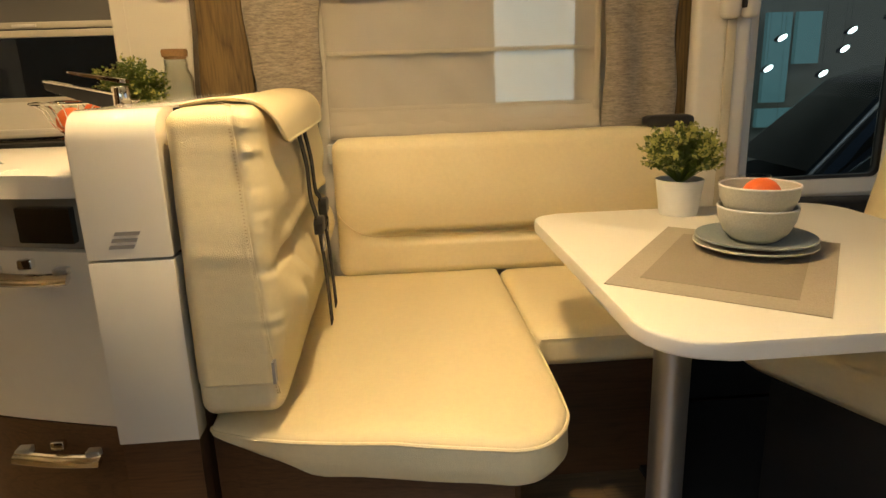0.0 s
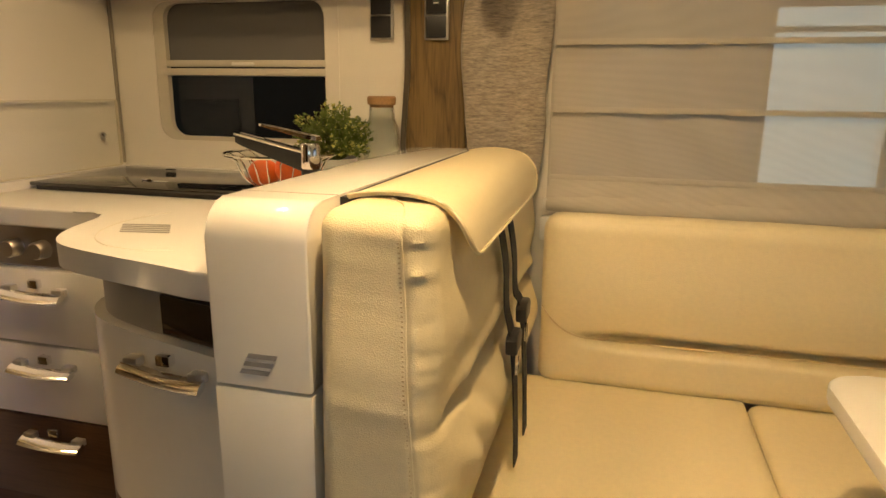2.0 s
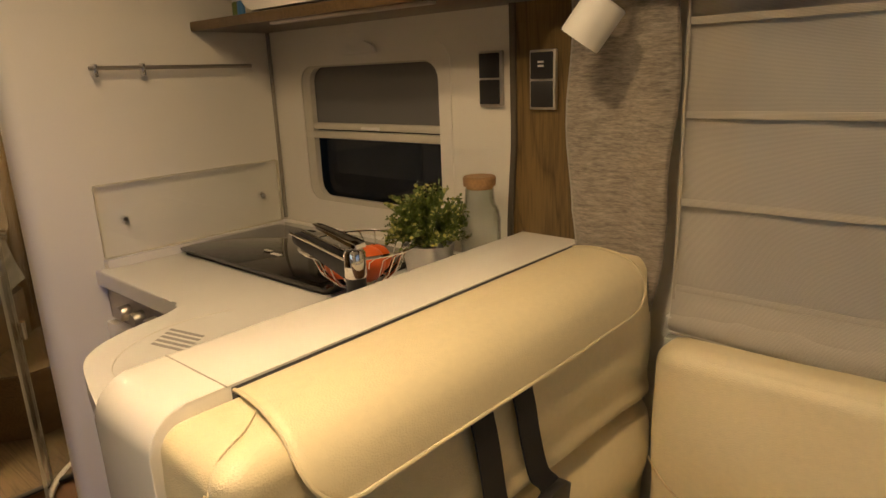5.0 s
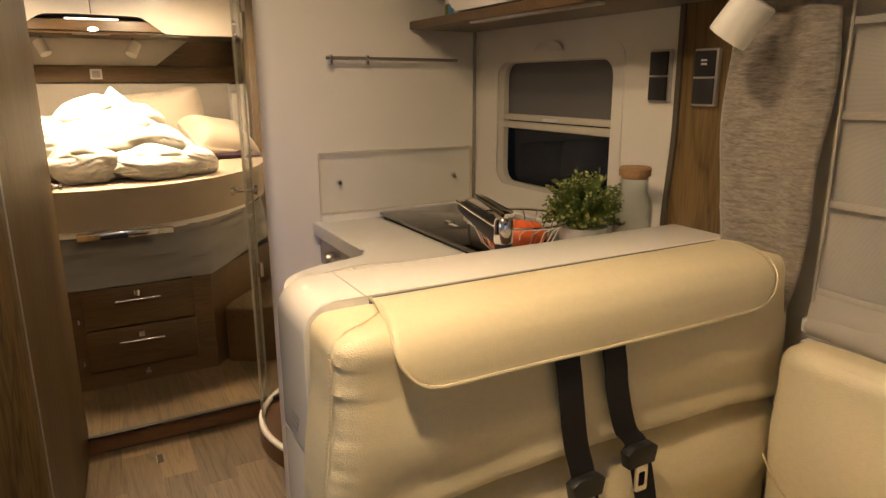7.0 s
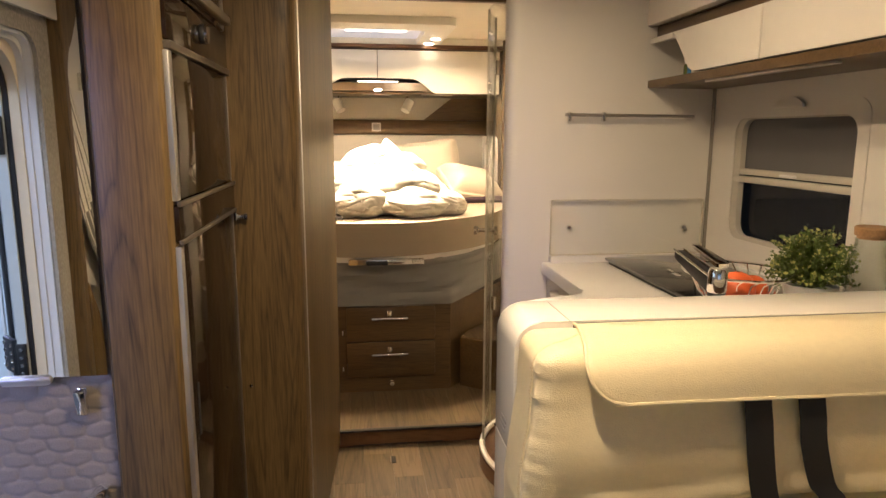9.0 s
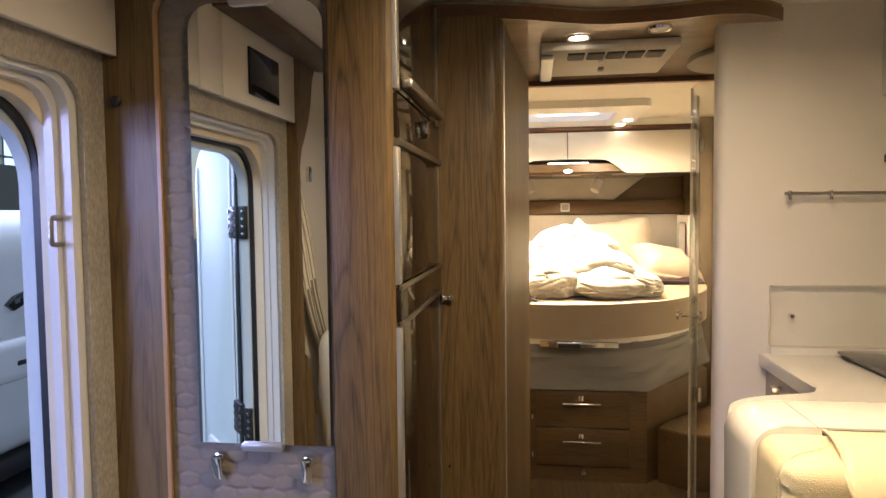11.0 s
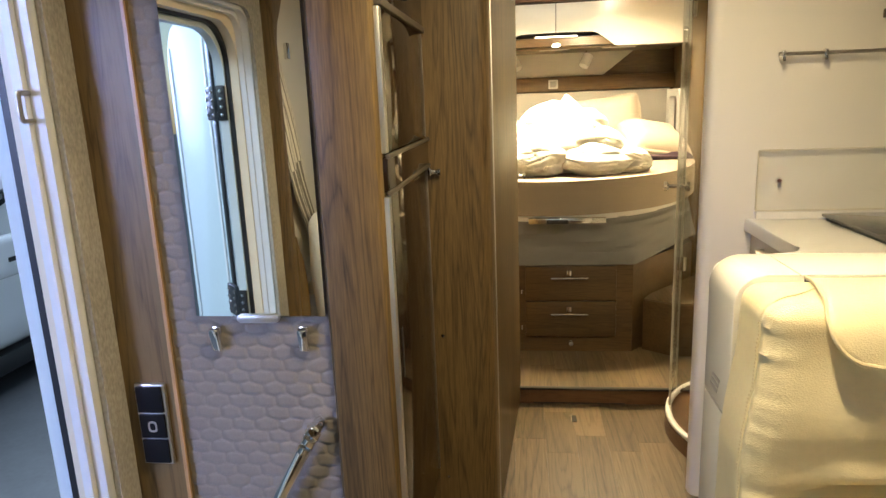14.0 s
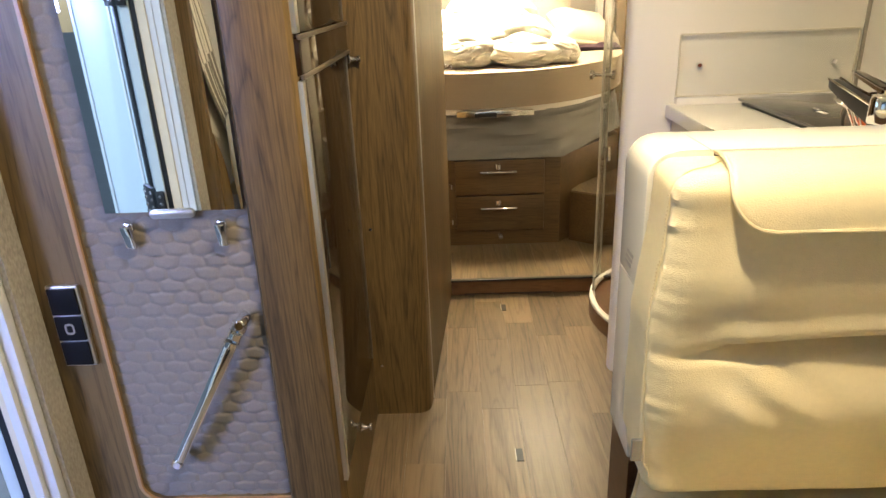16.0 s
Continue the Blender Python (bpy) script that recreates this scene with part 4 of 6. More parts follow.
def leafy_plant(cx, cy, z0, pot_r, pot_h, crown_z, crown_r, crown_h, pale, seed, label, leaf=0.011, twigs=210):
    """A pot with many small leaves on thin stems."""
    rnd = random.Random(seed)
    t = thing("potted_plant", (cx, cy, z0), label, "plant")
    part("pot", lathe([(0, z0), (pot_r * 0.78, z0), (pot_r * 0.80, z0 + 0.004), (pot_r, z0 + pot_h), (pot_r * 0.93, z0 + pot_h), (pot_r * 0.9, z0 + pot_h * 0.86), (0, z0 + pot_h * 0.86)], cx, cy), POT, t, "white glazed pot")
    stems, leaves, tips = bmesh.new(), bmesh.new(), bmesh.new()
    base = Vector((cx, cy, z0 + pot_h * 0.85))
    for i in range(twigs):
        th, ph = rnd.uniform(0, 2 * math.pi), math.acos(rnd.uniform(-0.45, 1.0))
        k = rnd.uniform(0.78, 1.08) * (1 + 0.13 * noise.noise(Vector((math.cos(th) * 2, math.sin(th) * 2, ph * 2 + seed))))
        tip = Vector((cx + crown_r * k * math.sin(ph) * math.cos(th), cy + crown_r * k * math.sin(ph) * math.sin(th), crown_z + crown_h * k * math.cos(ph)))
        mid = base.lerp(tip, 0.6) + Vector((0, 0, 0.012))
        tube([base, mid, tip], [0.0014, 0.001, 0.0007], 4, into=stems)
        for s in range(15):
            f = rnd.uniform(0.55, 1.03)
            p = mid.lerp(tip, (f - 0.6) / 0.4) if f > 0.6 else base.lerp(mid, f / 0.6)
            d = Vector((rnd.uniform(-1, 1), rnd.uniform(-1, 1), rnd.uniform(-0.3, 1))).normalized()
            side = d.orthogonal().normalized()
            side.rotate(Matrix.Rotation(rnd.uniform(0, 6.28), 3, d))
            up = d.cross(side)
            l, w = leaf * rnd.uniform(0.7, 1.25), leaf * rnd.uniform(0.27, 0.42)
            dst = tips if rnd.random() < pale and f > 0.85 else leaves
            a = [p, p + d * l * 0.5 + side * w + up * 0.0015, p + d * l, p + d * l * 0.5 - side * w + up * 0.0015]
            dst.faces.new([dst.verts.new(q) for q in a])
    part("stem_tuft", stems, LEAF, t)
    tagged(part("foliage", leaves, LEAF, t), kind="stuff")
    tagged(part("pale_tuft", tips, LEAFPALE, t, "pale yellow-green leaf tips"), kind="stuff")


leafy_plant(-0.725, 2.005, WT + 0.001, 0.062, 0.085, 1.148, 0.099, 0.092, 0.35, 3, "bushy green artificial plant in a white pot on the worktop")

jar = thing("storage_jar", (-0.612, 2.06, WT), "clear glass storage jar with a cork lid", "jar")
prof = [(0, WT + 0.002), (0.043, WT + 0.002), (0.046, WT + 0.008), (0.046, 1.165), (0.043, 1.185), (0.034, 1.205), (0.032, 1.235)]
JARGLASS = glassy("jar_glass", (0.94, 0.955, 0.945), rim=0.9, sharp=2.6)
g = part("glass", lathe(prof + [(r - 0.003, z) for r, z in reversed(prof[1:])], -0.612, 2.06, 32), JARGLASS, jar)
g.visible_shadow = False
part("lid", lathe([(0.030, 1.234), (0.031, 1.240), (0.036, 1.241), (0.037, 1.258), (0.034, 1.262), (0, 1.262)], -0.612, 2.06, 32), CORK, jar, "cork lid")

# ---- divider between kitchen and bench ----


def divider():
    t = thing("divider", (-0.47, 1.6, 0.5), "cream lacquered divider with a rounded nose", "divider")
    prof = [(1.184, 0.8685), (1.184, 1.08)] + [(1.184 + 0.05 - 0.05 * math.cos(radians(a)), 1.08 + 0.05 * math.sin(radians(a))) for a in range(15, 91, 15)] + [(2.15, 1.13), (2.15, 1.10), (1.26, 1.10), (1.24, 1.08), (1.24, 0.8685)]
    part("cap", prism(prof, "x", -0.548, -0.396, 0.004), TOPLACQUER, t)
    # Black strip paints the shade in the open gap behind the flap.
    part("gap_shade", box(-0.3955, -0.381, 1.292, 2.10, 1.08, 1.1265), BLACK, t, "black strip painting the shade in the gap along the backrest")
    part("lid_seam", box(-0.549, -0.395, 1.285, 1.287, 1.1295, 1.1306), GREYSTRIP, t)
    part("lower_panel", box(-0.548, -0.396, 1.184, 1.24, 0.497, 0.864, 0.003), WHITE, t)
    part("core", box(-0.545, -0.399, 1.241, 2.15, 0.0, 1.099), DARKWOOD, t)
    part("plinth", box(-0.545, -0.399, 1.190, 1.240, 0.0, 0.494), DARKWOOD, t, "dark brown base panel")
    lg = part("emblem", prism([(-0.490, 0.919), (-0.446, 0.919), (-0.450, 0.912), (-0.494, 0.912)], "y", 1.1825, 1.1835), GREYPRINT, t, "grey slanted bars")
    for k in (1, 2):
        part("emblem_bar", prism([(-0.490 - 0.006 * k, 0.919 - 0.012 * k), (-0.446 - 0.006 * k, 0.919 - 0.012 * k), (-0.450 - 0.006 * k, 0.912 - 0.012 * k), (-0.494 - 0.006 * k, 0.912 - 0.012 * k)], "y", 1.1825, 1.1835), GREYPRINT, lg)


divider()

# ---- bench ----


def bench_back():
    t = BENCH

    def crease(y):
        """Height of the deep fold across the front, dipping towards the near end."""
        return 0.850 + 0.006 * math.sin(y * 9) - 0.012 * math.exp(-((y - 1.21) / 0.05) ** 2) - 0.020 * max(0.0, (y - 1.95) / 0.12)

    def form(w, u):
        z = w.z
        f = max(0.0, min(1.0, (w.x + 0.385) / 0.16))
        zc = crease(w.y)
        end = min(1.0, max(0.0, (w.y - 1.17) / 0.14)) * min(1.0, max(0.0, (2.13 - w.y) / 0.10))
        deep = 0.010 + 0.034 * min(1.0, max(0.0, (w.y - 1.22) / 0.08))
        over = 0.012 * min(1.0, max(0.0, (w.y - 1.24) / 0.06))
        out = 0.023 * math.exp(-((z - 0.955) / 0.075) ** 2) + 0.040 * math.exp(-((z - 0.74) / 0.080) ** 2)
        out -= deep * math.exp(-((z - zc) / 0.011) ** 2)
        out += over * math.exp(-((z - zc - 0.030) / 0.022) ** 2)
        w.x += f * out * (0.12 + 0.88 * end)
        fan = max(0.0, 1 - abs(z - zc + 0.09) / 0.10) * max(0.0, 1 - abs(w.y - 1.36) / 0.16)
        w.x += f * 0.007 * fan * math.sin((w.y - 1.36) * 60 + (z - zc) * 70)
        low = max(0.0, min(1.0, (1.02 - z) / 0.15))
        near = max(0.0, 1 - max(0.0, w.y - 1.15) / 0.10)
        if u.y < -0.2 and near > 0:
            w.y -= 0.028 * low * near * (1 if z > 0.62 else 0.6)
            sx = -0.268 + 0.070 * (1.12 - z)
            slant = z + 0.12 * (w.x - sx)
            ripple = noise.noise(Vector((w.x * 5, 3, slant * 64))) + 0.6 * noise.noise(Vector((w.x * 16, 8, slant * 120)))
            tuck = math.exp(-((w.x - sx - 0.016) / (0.018 if w.x < sx + 0.016 else 0.042)) ** 2)
            cheek = math.exp(-((w.x - sx - 0.012) / 0.020) ** 2)
            gather = 0.45 + 1.1 * abs(noise.noise(Vector((2, 5, z * 6))))
            w.y -= near * 0.0042 * ripple * (0.30 + 1.15 * tuck * gather)
            w.y -= near * 0.003 * cheek
            w.x += f * near * 0.002 * ripple
            w.y += near * 0.0035 * math.exp(-((w.x - sx) / 0.005) ** 2)
        return w

    bk = part("backrest", cushion(-0.386, -0.224, 1.184, 2.115, 0.545, 1.127, 0.030, (0.0, 0.006, 0.003), 84, 0.0025, 9, form), LEATHER, t, "backrest with a folded front and creased end panel")
    # top flap: a leather sheet laid over the top and hanging over the front
    bm = bmesh.new()
    line = [(-0.3815, 1.1295), (-0.36, 1.1345), (-0.32, 1.1395), (-0.275, 1.1385), (-0.235, 1.130), (-0.209, 1.109), (-0.196, 1.082), (-0.190, 1.052)]
    line = [(p.x, p.y) for p in curve_pts([(a, b, 0) for a, b in line], 5)]
    ny, m = 60, len(line)
    run = [0.0]
    for (xa, za), (xb, zb) in zip(line, line[1:]):
        run.append(run[-1] + math.hypot(xb - xa, zb - za))
    full = run[-1]
    rows = []
    for (x, z), l in zip(line, run):
        s = l / full
        t = max(0.0, (l - (full - 0.062)) / 0.062)
        rnd_off = 0.062 * (1 - math.sqrt(max(0.0, 1 - t * t)))
        y0 = 1.288 - 0.036 * min(1.0, s / 0.7) + rnd_off
        y1 = 2.075 - 0.045 * s - rnd_off
        rows.append([bm.verts.new((x - 0.008 * s * i / ny, y0 + (y1 - y0) * i / ny, z + 0.0015 * math.sin(5.5 * i / ny + s) * s - 0.004 * (i / ny - 0.5) * s)) for i in range(ny + 1)])
    for a, b in zip(rows, rows[1:]):
        for i in range(ny):
            bm.faces.new((a[i], a[i + 1], b[i + 1], b[i]))
    rim = [v.co.copy() for v in [r[0] for r in rows] + rows[-1][1:] + [r[-1] for r in reversed(rows)]]
    fl = part("flap", bm, LEATHER, bk)
    fl.modifiers.new("thick", "SOLIDIFY").thickness = 0.005
    part("flap_piping", tube(rim, 0.0030, 6), LEATHER, bk)
    # stitched seam that follows the padded end
    grid = [v.co + ORIGIN[bk.name] for v in bk.data.vertices]
    ends = [v for v in grid if v.y < 1.225]

    def on_end(x, z):
        best = min(ends, key=lambda v: (v.x - x) ** 2 + (v.z - z) ** 2 + 0.3 * (v.y - 1.16) ** 2)
        return best.y
    pts = [Vector((-0.268 + 0.070 * (1.12 - z), 0, z)) for z in [0.590 + 0.0125 * i for i in range(41)]]
    pts = [Vector((p.x, on_end(p.x, p.z) - 0.001, p.z)) for p in pts]
    top = pts + [Vector((-0.269, 1.196, 1.119)), Vector((-0.272, 1.213, 1.1295)), Vector((-0.284, 1.240, 1.1315)), Vector((-0.31, 1.272, 1.1330))]
    part("seam", tube(curve_pts(top, 3), 0.0014, 5), LEATHER, bk, "stitched seam")
    st = bmesh.new()
    for p in curve_pts(pts, 2):
        box(p.x - 0.0062, p.x - 0.0030, p.y - 0.0009, p.y + 0.001, p.z, p.z + 0.0022, into=st)
    tagged(part("stitches", st, STITCH, bk), kind="stuff")
    part("label_tag", box(-0.235, -0.229, 1.143, 1.160, 0.625, 0.668), GREYPRINT, bk, "small grey tag")


BENCH = thing("bench", (0.0, 1.5, 0.0), "cream leather bench with a flapped backrest on a dark wood base", "bench")
bench_back()


def seat_belt(y, zb, label, lean):
    t = thing("seat_belt", (-0.16, y, 0.56), label, "seat belt", "bench seat belts")
    bm = bmesh.new()
    path = curve_pts([(-0.203, y - 0.006, 1.066), (-0.201, y - 0.004, 1.040), (-0.196, y - 0.002, 1.010), (-0.191, y, 0.97), (-0.190, y + lean * 0.3, 0.90), (-0.180, y + lean * 0.6, zb + 0.01), (-0.172, y + lean, 0.72), (-0.166, y + lean, 0.575)], 6)
    rows = []
    for p in path:
        rows.append([bm.verts.new((p.x + dx, p.y + dy, p.z)) for dy, dx in ((-0.023, 0.0015), (0.023, 0.0015), (0.023, -0.0015), (-0.023, -0.0015))])
    for a, b in zip(rows, rows[1:]):
        for k in range(4):
            bm.faces.new((a[k], a[(k + 1) % 4], b[(k + 1) % 4], b[k]))
    bm.faces.new(rows[0]), bm.faces.new(rows[-1])
    part("webbing", bm, WEB, t, "black woven webbing")
    yb = y + lean * 0.6
    buckle = part("tongue_holder", prism([(yb - 0.034, zb + 0.012), (yb - 0.028, zb - 0.016), (yb + 0.028, zb - 0.016), (yb + 0.034, zb + 0.012), (yb + 0.02, zb + 0.022), (yb - 0.02, zb + 0.022)], "x", -0.187, -0.165, 0.004), BLACK, t)
    part("tongue", ring(rrect(yb - 0.013, yb + 0.013, zb - 0.062, zb - 0.014, 0.004, 3), rrect(yb - 0.007, yb + 0.007, zb - 0.052, zb - 0.026, 0.003, 3), "x", -0.170, -0.166), CHROME, buckle, "steel belt tongue")


seat_belt(1.540, 0.828, "black seat belt hanging under the backrest flap", 0.038)
seat_belt(1.634, 0.852, "black seat belt with its tongue hanging free", 0.070)


def bench_seat():
    t = BENCH
    front = [(p.x, p.y) for p in curve_pts([(-0.384, 1.235, 0), (-0.372, 1.212, 0), (-0.285, 1.172, 0), (-0.180, 1.118, 0), (-0.014, 1.050, 0), (0.143, 1.012, 0), (0.21, 1.001, 0), (0.262, 1.022, 0), (0.305, 1.085, 0), (0.318, 1.18, 0), (0.325, 1.5, 0)], 5)]
    ring_pts = front + [(0.325, 2.055), (-0.388, 2.055)]
    mid = Vector((-0.03, 1.55))

    def fall(x, y):
        """The end under the backrest lies lower."""
        return 0.045 * min(1.0, max(0.0, (-0.02 - x) / 0.27)) * min(1.0, max(0.0, (1.6 - y) / 0.3))

    bm = bmesh.new()
    levels = []
    for drop, pull_in in ((0.0, 0.20), (0.0, 0.045), (0.002, 0.020), (0.005, 0.009), (0.011, 0.002), (0.020, 0.0), (0.45, -0.003), (0.75, 0.000), (1.0, 0.010)):
        row = []
        for i, (x, y) in enumerate(ring_pts):
            d = (mid - Vector((x, y))).normalized()
            depth = 0.030 + 0.062 * min(1.0, max(0.0, (x + 0.37) / 0.20)) if y < 1.6 else 0.085
            z = 0.556 - drop if drop < 0.1 else 0.536 - (depth - 0.020) * (drop - 0.02) / 0.98
            crumple = 0.006 * noise.noise(Vector((x * 9, y * 9, drop * 3))) if drop > 0.1 else 0.0
            puff = 0.004 * noise.noise(Vector((x * 5, y * 5, 2))) if drop == 0.0 else 0.0
            row.append(bm.verts.new((x + d.x * (pull_in + crumple), y + d.y * (pull_in + crumple), z + puff - fall(x, y))))
        levels.append(row)
    n = len(ring_pts)
    for a, b in zip(levels, levels[1:]):
        for i in range(n):
            bm.faces.new((a[i], a[(i + 1) % n], b[(i + 1) % n], b[i]))
    bm.faces.new(levels[0]), bm.faces.new(levels[-1])
    top = part("seat_cushion", bm, LEATHER, t)
    part("piping", tube([(x, y - 0.002, 0.540 - fall(x, y)) for x, y in front], 0.0040, 6), LEATHER, top)
    base = [(-0.39, 2.05), (-0.39, 1.25), (-0.30, 1.23), (0.22, 1.16), (0.24, 1.2), (0.24, 2.05)]
    part("base", prism(base, "z", 0.0, 0.468), DARKWOOD, t, "dark brown wood base")


bench_seat()


def side_bench():
    t = thing("side_bench", (0.6, 1.75, 0.0), "cream leather side bench with long backrest below the blind", "bench")
    part("seat_cushion", cushion(0.331, 0.945, 1.480, 2.055, 0.455, 0.549, 0.03, (0, 0.004, 0.004), 22, 0.002, 6), LEATHER, t)
    part("piping", tube([(0.345, 1.478, 0.535), (0.60, 1.473, 0.537), (0.93, 1.478, 0.535)], 0.003, 6), LEATHER, t)
    part("base", box(0.331, 0.82, 1.70, 2.05, 0.0, 0.452), DARKWOOD, t, "dark brown wood base")
    b = t

    def form(w, u):
        s = (w.z - 0.682) / 0.014
        f = max(0.0, (2.09 - w.y) / 0.08)
        across = min(1.0, max(0.0, (w.x + 0.10) / 0.12))
        w.y += f * 0.058 * math.exp(-s * s) * across - f * 0.016 * math.exp(-((w.z - 0.80) / 0.09) ** 2)
        for x0, a in ((0.262, 0.0035), (0.605, 0.0045)):
            w.y += f * a * math.exp(-((w.x - x0 - 0.01 * math.sin(w.z * 12)) / 0.012) ** 2)
        return w

    bk = part("backrest", cushion(-0.178, 0.905, 2.012, 2.112, 0.548, 0.985, 0.035, (0, 0.006, 0.003), 56, 0.003, 7, form), LEATHER, b)
    lead = [(-0.172, 2.004, 0.760), (-0.15, 2.002, 0.730), (-0.115, 1.999, 0.702), (-0.07, 2.004, 0.686), (0.0, 2.010, 0.682), (0.3, 2.012, 0.680), (0.88, 2.012, 0.678)]
    part("fold_seam", tube(curve_pts(lead, 5), 0.002, 5), STITCH, bk)


side_bench()

# ---- table and what stands on it ----
TZ = 0.823
table = thing("dinette_table", (0.7, 1.19, 0), "cream laminate dinette table with rounded corners", "table")
part("tabletop", prism(rrect(0.338, 1.10, 0.772, 1.592, (0.10, 0.08, 0.10, 0.07), 8), "z", TZ - 0.027, TZ, 0.005, 3), TABLETOP, table)
part("leg", lathe([(0, 0.012), (0.037, 0.012), (0.037, TZ - 0.028), (0, TZ - 0.028)], 0.552, 1.20, 28), ALU, table, "brushed aluminium column")
part("foot", lathe([(0, 0), (0.14, 0), (0.14, 0.006), (0.05, 0.016), (0, 0.016)], 0.552, 1.20, 28), ALU, table)
for y in (1.44, 0.97):
    part("slide_block", box(0.372, 0.404, y - 0.045, y + 0.045, TZ - 0.057, TZ - 0.0275, 0.004), BLACK, table)

pm = thing("placemat", (0.6, 1.1, TZ), "woven taupe placemat with a paler border", "placemat")
c0, ex, ey = Vector((0.6115, 1.1115)), Vector((0.262, -0.2035)).normalized(), Vector((0.2590, 0.3585)).normalized()


def mat_quad(a, b, inset_a, inset_b):
    return [tuple(c0 + ex * u * (a - inset_a) + ey * v * (b - inset_b)) for u, v in ((-1, -1), (1, -1), (1, 1), (-1, 1))]


part("border", prism(mat_quad(0.166, 0.224, 0, 0), "z", TZ + 0.0005, TZ + 0.0022), MATPALE, pm)
part("centre", prism(mat_quad(0.166, 0.224, 0.045, 0.055), "z", TZ + 0.0024, TZ + 0.0032), MAT, pm)

PX, PY = 0.694, 1.186
for k, (m, lab) in enumerate(((STONEWARE, "pale stoneware dinner plate"), (BLUEGREY, "blue-grey glazed plate on another plate"))):
    z = TZ + 0.0035 + 0.011 * k
    solid("plate", lathe([(0, z), (0.062, z), (0.075, z + 0.004), (0.112 - 0.003 * k, z + 0.013), (0.1125 - 0.003 * k, z + 0.0155), (0.108, z + 0.0165), (0.072, z + 0.0075), (0, z + 0.005)], PX, PY, 40), m, lab, "plate", "stacked tableware")
for k, (m, lab) in enumerate(((STONEWARE, "speckled grey stoneware bowl"), (STONEWARE, "speckled stoneware bowl stacked in another bowl"))):
    z = TZ + 0.0205 + 0.041 * k
    b = thing("bowl", (PX, PY, z), lab, "bowl", "stacked tableware")
    part("body", lathe([(0, z), (0.036, z), (0.043, z + 0.004), (0.058, z + 0.018), (0.069, z + 0.042), (0.0725, z + 0.066), (0.0695, z + 0.0665), (0.065, z + 0.045), (0.054, z + 0.023), (0.035, z + 0.009), (0, z + 0.008)], PX, PY, 40), m, b)
    part("rim", tube([(PX + 0.0710 * math.cos(a * math.pi / 20), PY + 0.0710 * math.sin(a * math.pi / 20), z + 0.0663) for a in range(40)], 0.0022, 6, closed=True), POT, b, "pale glazed rim")
oz = TZ + 0.092
o = thing("orange", (PX + 0.005, PY, oz - 0.03), "bright orange fruit lying in the upper bowl", "orange")
part("peel", lathe([(0.036 * math.sin(k * math.pi / 14), oz + 0.014 - 0.034 * math.cos(k * math.pi / 14)) for k in range(15)], PX + 0.005, PY, 24), ORANGE, o)
part("stalk", lathe([(0.003, oz + 0.0475), (0.002, oz + 0.049), (0, oz + 0.049)], PX + 0.005, PY, 6), LEAF, o)
leafy_plant(0.690, 1.525, TZ + 0.001, 0.056, 0.085, 0.968, 0.092, 0.070, 0.8, 8, "green plant with yellow tips in a white pot on the table", 0.0125, 240)
for x, y in ((0.775, 1.425), (0.835, 1.45)):
    prof = [(0, TZ + 0.001), (0.026, TZ + 0.001), (0.030, TZ + 0.012), (0.035, TZ + 0.10)]
    gl = thing("drinking_glass", (x, y, TZ), "clear drinking glass on the table", "glass", "drinking glasses")
    part("wall", lathe(prof + [(r - 0.002, z) for r, z in reversed(prof[1:])], x, y, 28), GLASS, gl)
    part("base_disc", lathe([(0, TZ + 0.0015), (0.025, TZ + 0.0015), (0.026, TZ + 0.008), (0, TZ + 0.009)], x, y, 24), GLASS, gl)

# ---- cab ----
solid("door_panel_cab", prism([(0.96, 0.015), (2.29, 0.015), (2.29, 0.70), (1.15, 0.72), (0.96, 0.70)], "y", 2.06, WY - 0.002, 0.012), DASH, "black plastic cab door trim", "door panel", kind="structure")
sw = thing("cab_switch", (1.51, 2.06, 0.64), "chrome-framed door handle recess in the black cab trim", "switch")
part("bezel", ring(rrect(1.46, 1.57, 0.612, 0.668, 0.008), rrect(1.468, 1.562, 0.620, 0.660, 0.006), "y", 2.048, 2.059), CHROME, sw)
part("recess", box(1.468, 1.562, 2.052, 2.059, 0.62, 0.66), BLACK, sw)
solid("cab_pouch", cushion(0.80, 0.95, 2.02, 2.085, 0.985, 1.02, 0.015, n=8), BLACK, "black folded pouch on the window ledge", "pouch")


def cab_seat(x, y, turn, label):
    t = thing("swivel_chair", (0, 0, 0), label, "chair", "swivel cab chairs")
    part("seat_cushion", cushion(-0.25, 0.25, -0.25, 0.26, 0.45, 0.58, 0.05, (0, 0.01, 0.01), 16), LEATHER, t)
    part("backrest", cushion(-0.29, 0.29, 0.22, 0.36, 0.48, 1.02, 0.06, (0, 0.01, 0.01), 18, shape=lambda w, u: Vector((w.x * (1 - 0.35 * max(0, w.z - 0.75)), w.y + 0.2 * (w.z - 0.5), w.z))), LEATHER, t)
    part("headrest", cushion(-0.14, 0.14, 0.33, 0.43, 1.03, 1.19, 0.045, n=10), LEATHER, t)
    part("pedestal", box(-0.20, 0.20, -0.16, 0.22, 0.013, 0.45, 0.01), BLACK, t)
    for s in (-1, 1):
        part("armrest", cushion(s * 0.325 - 0.03, s * 0.325 + 0.03, -0.18, 0.27, 0.62, 0.68, 0.03, n=8), LEATHER, t)
    t.matrix_basis = pose(x, y, 0, 0, 0, turn)


cab_seat(1.14, 1.32, -66, "cream leather swivel cab seat turned to the table")
cab_seat(0.96, 0.238, 90, "cream leather passenger seat near the entrance")

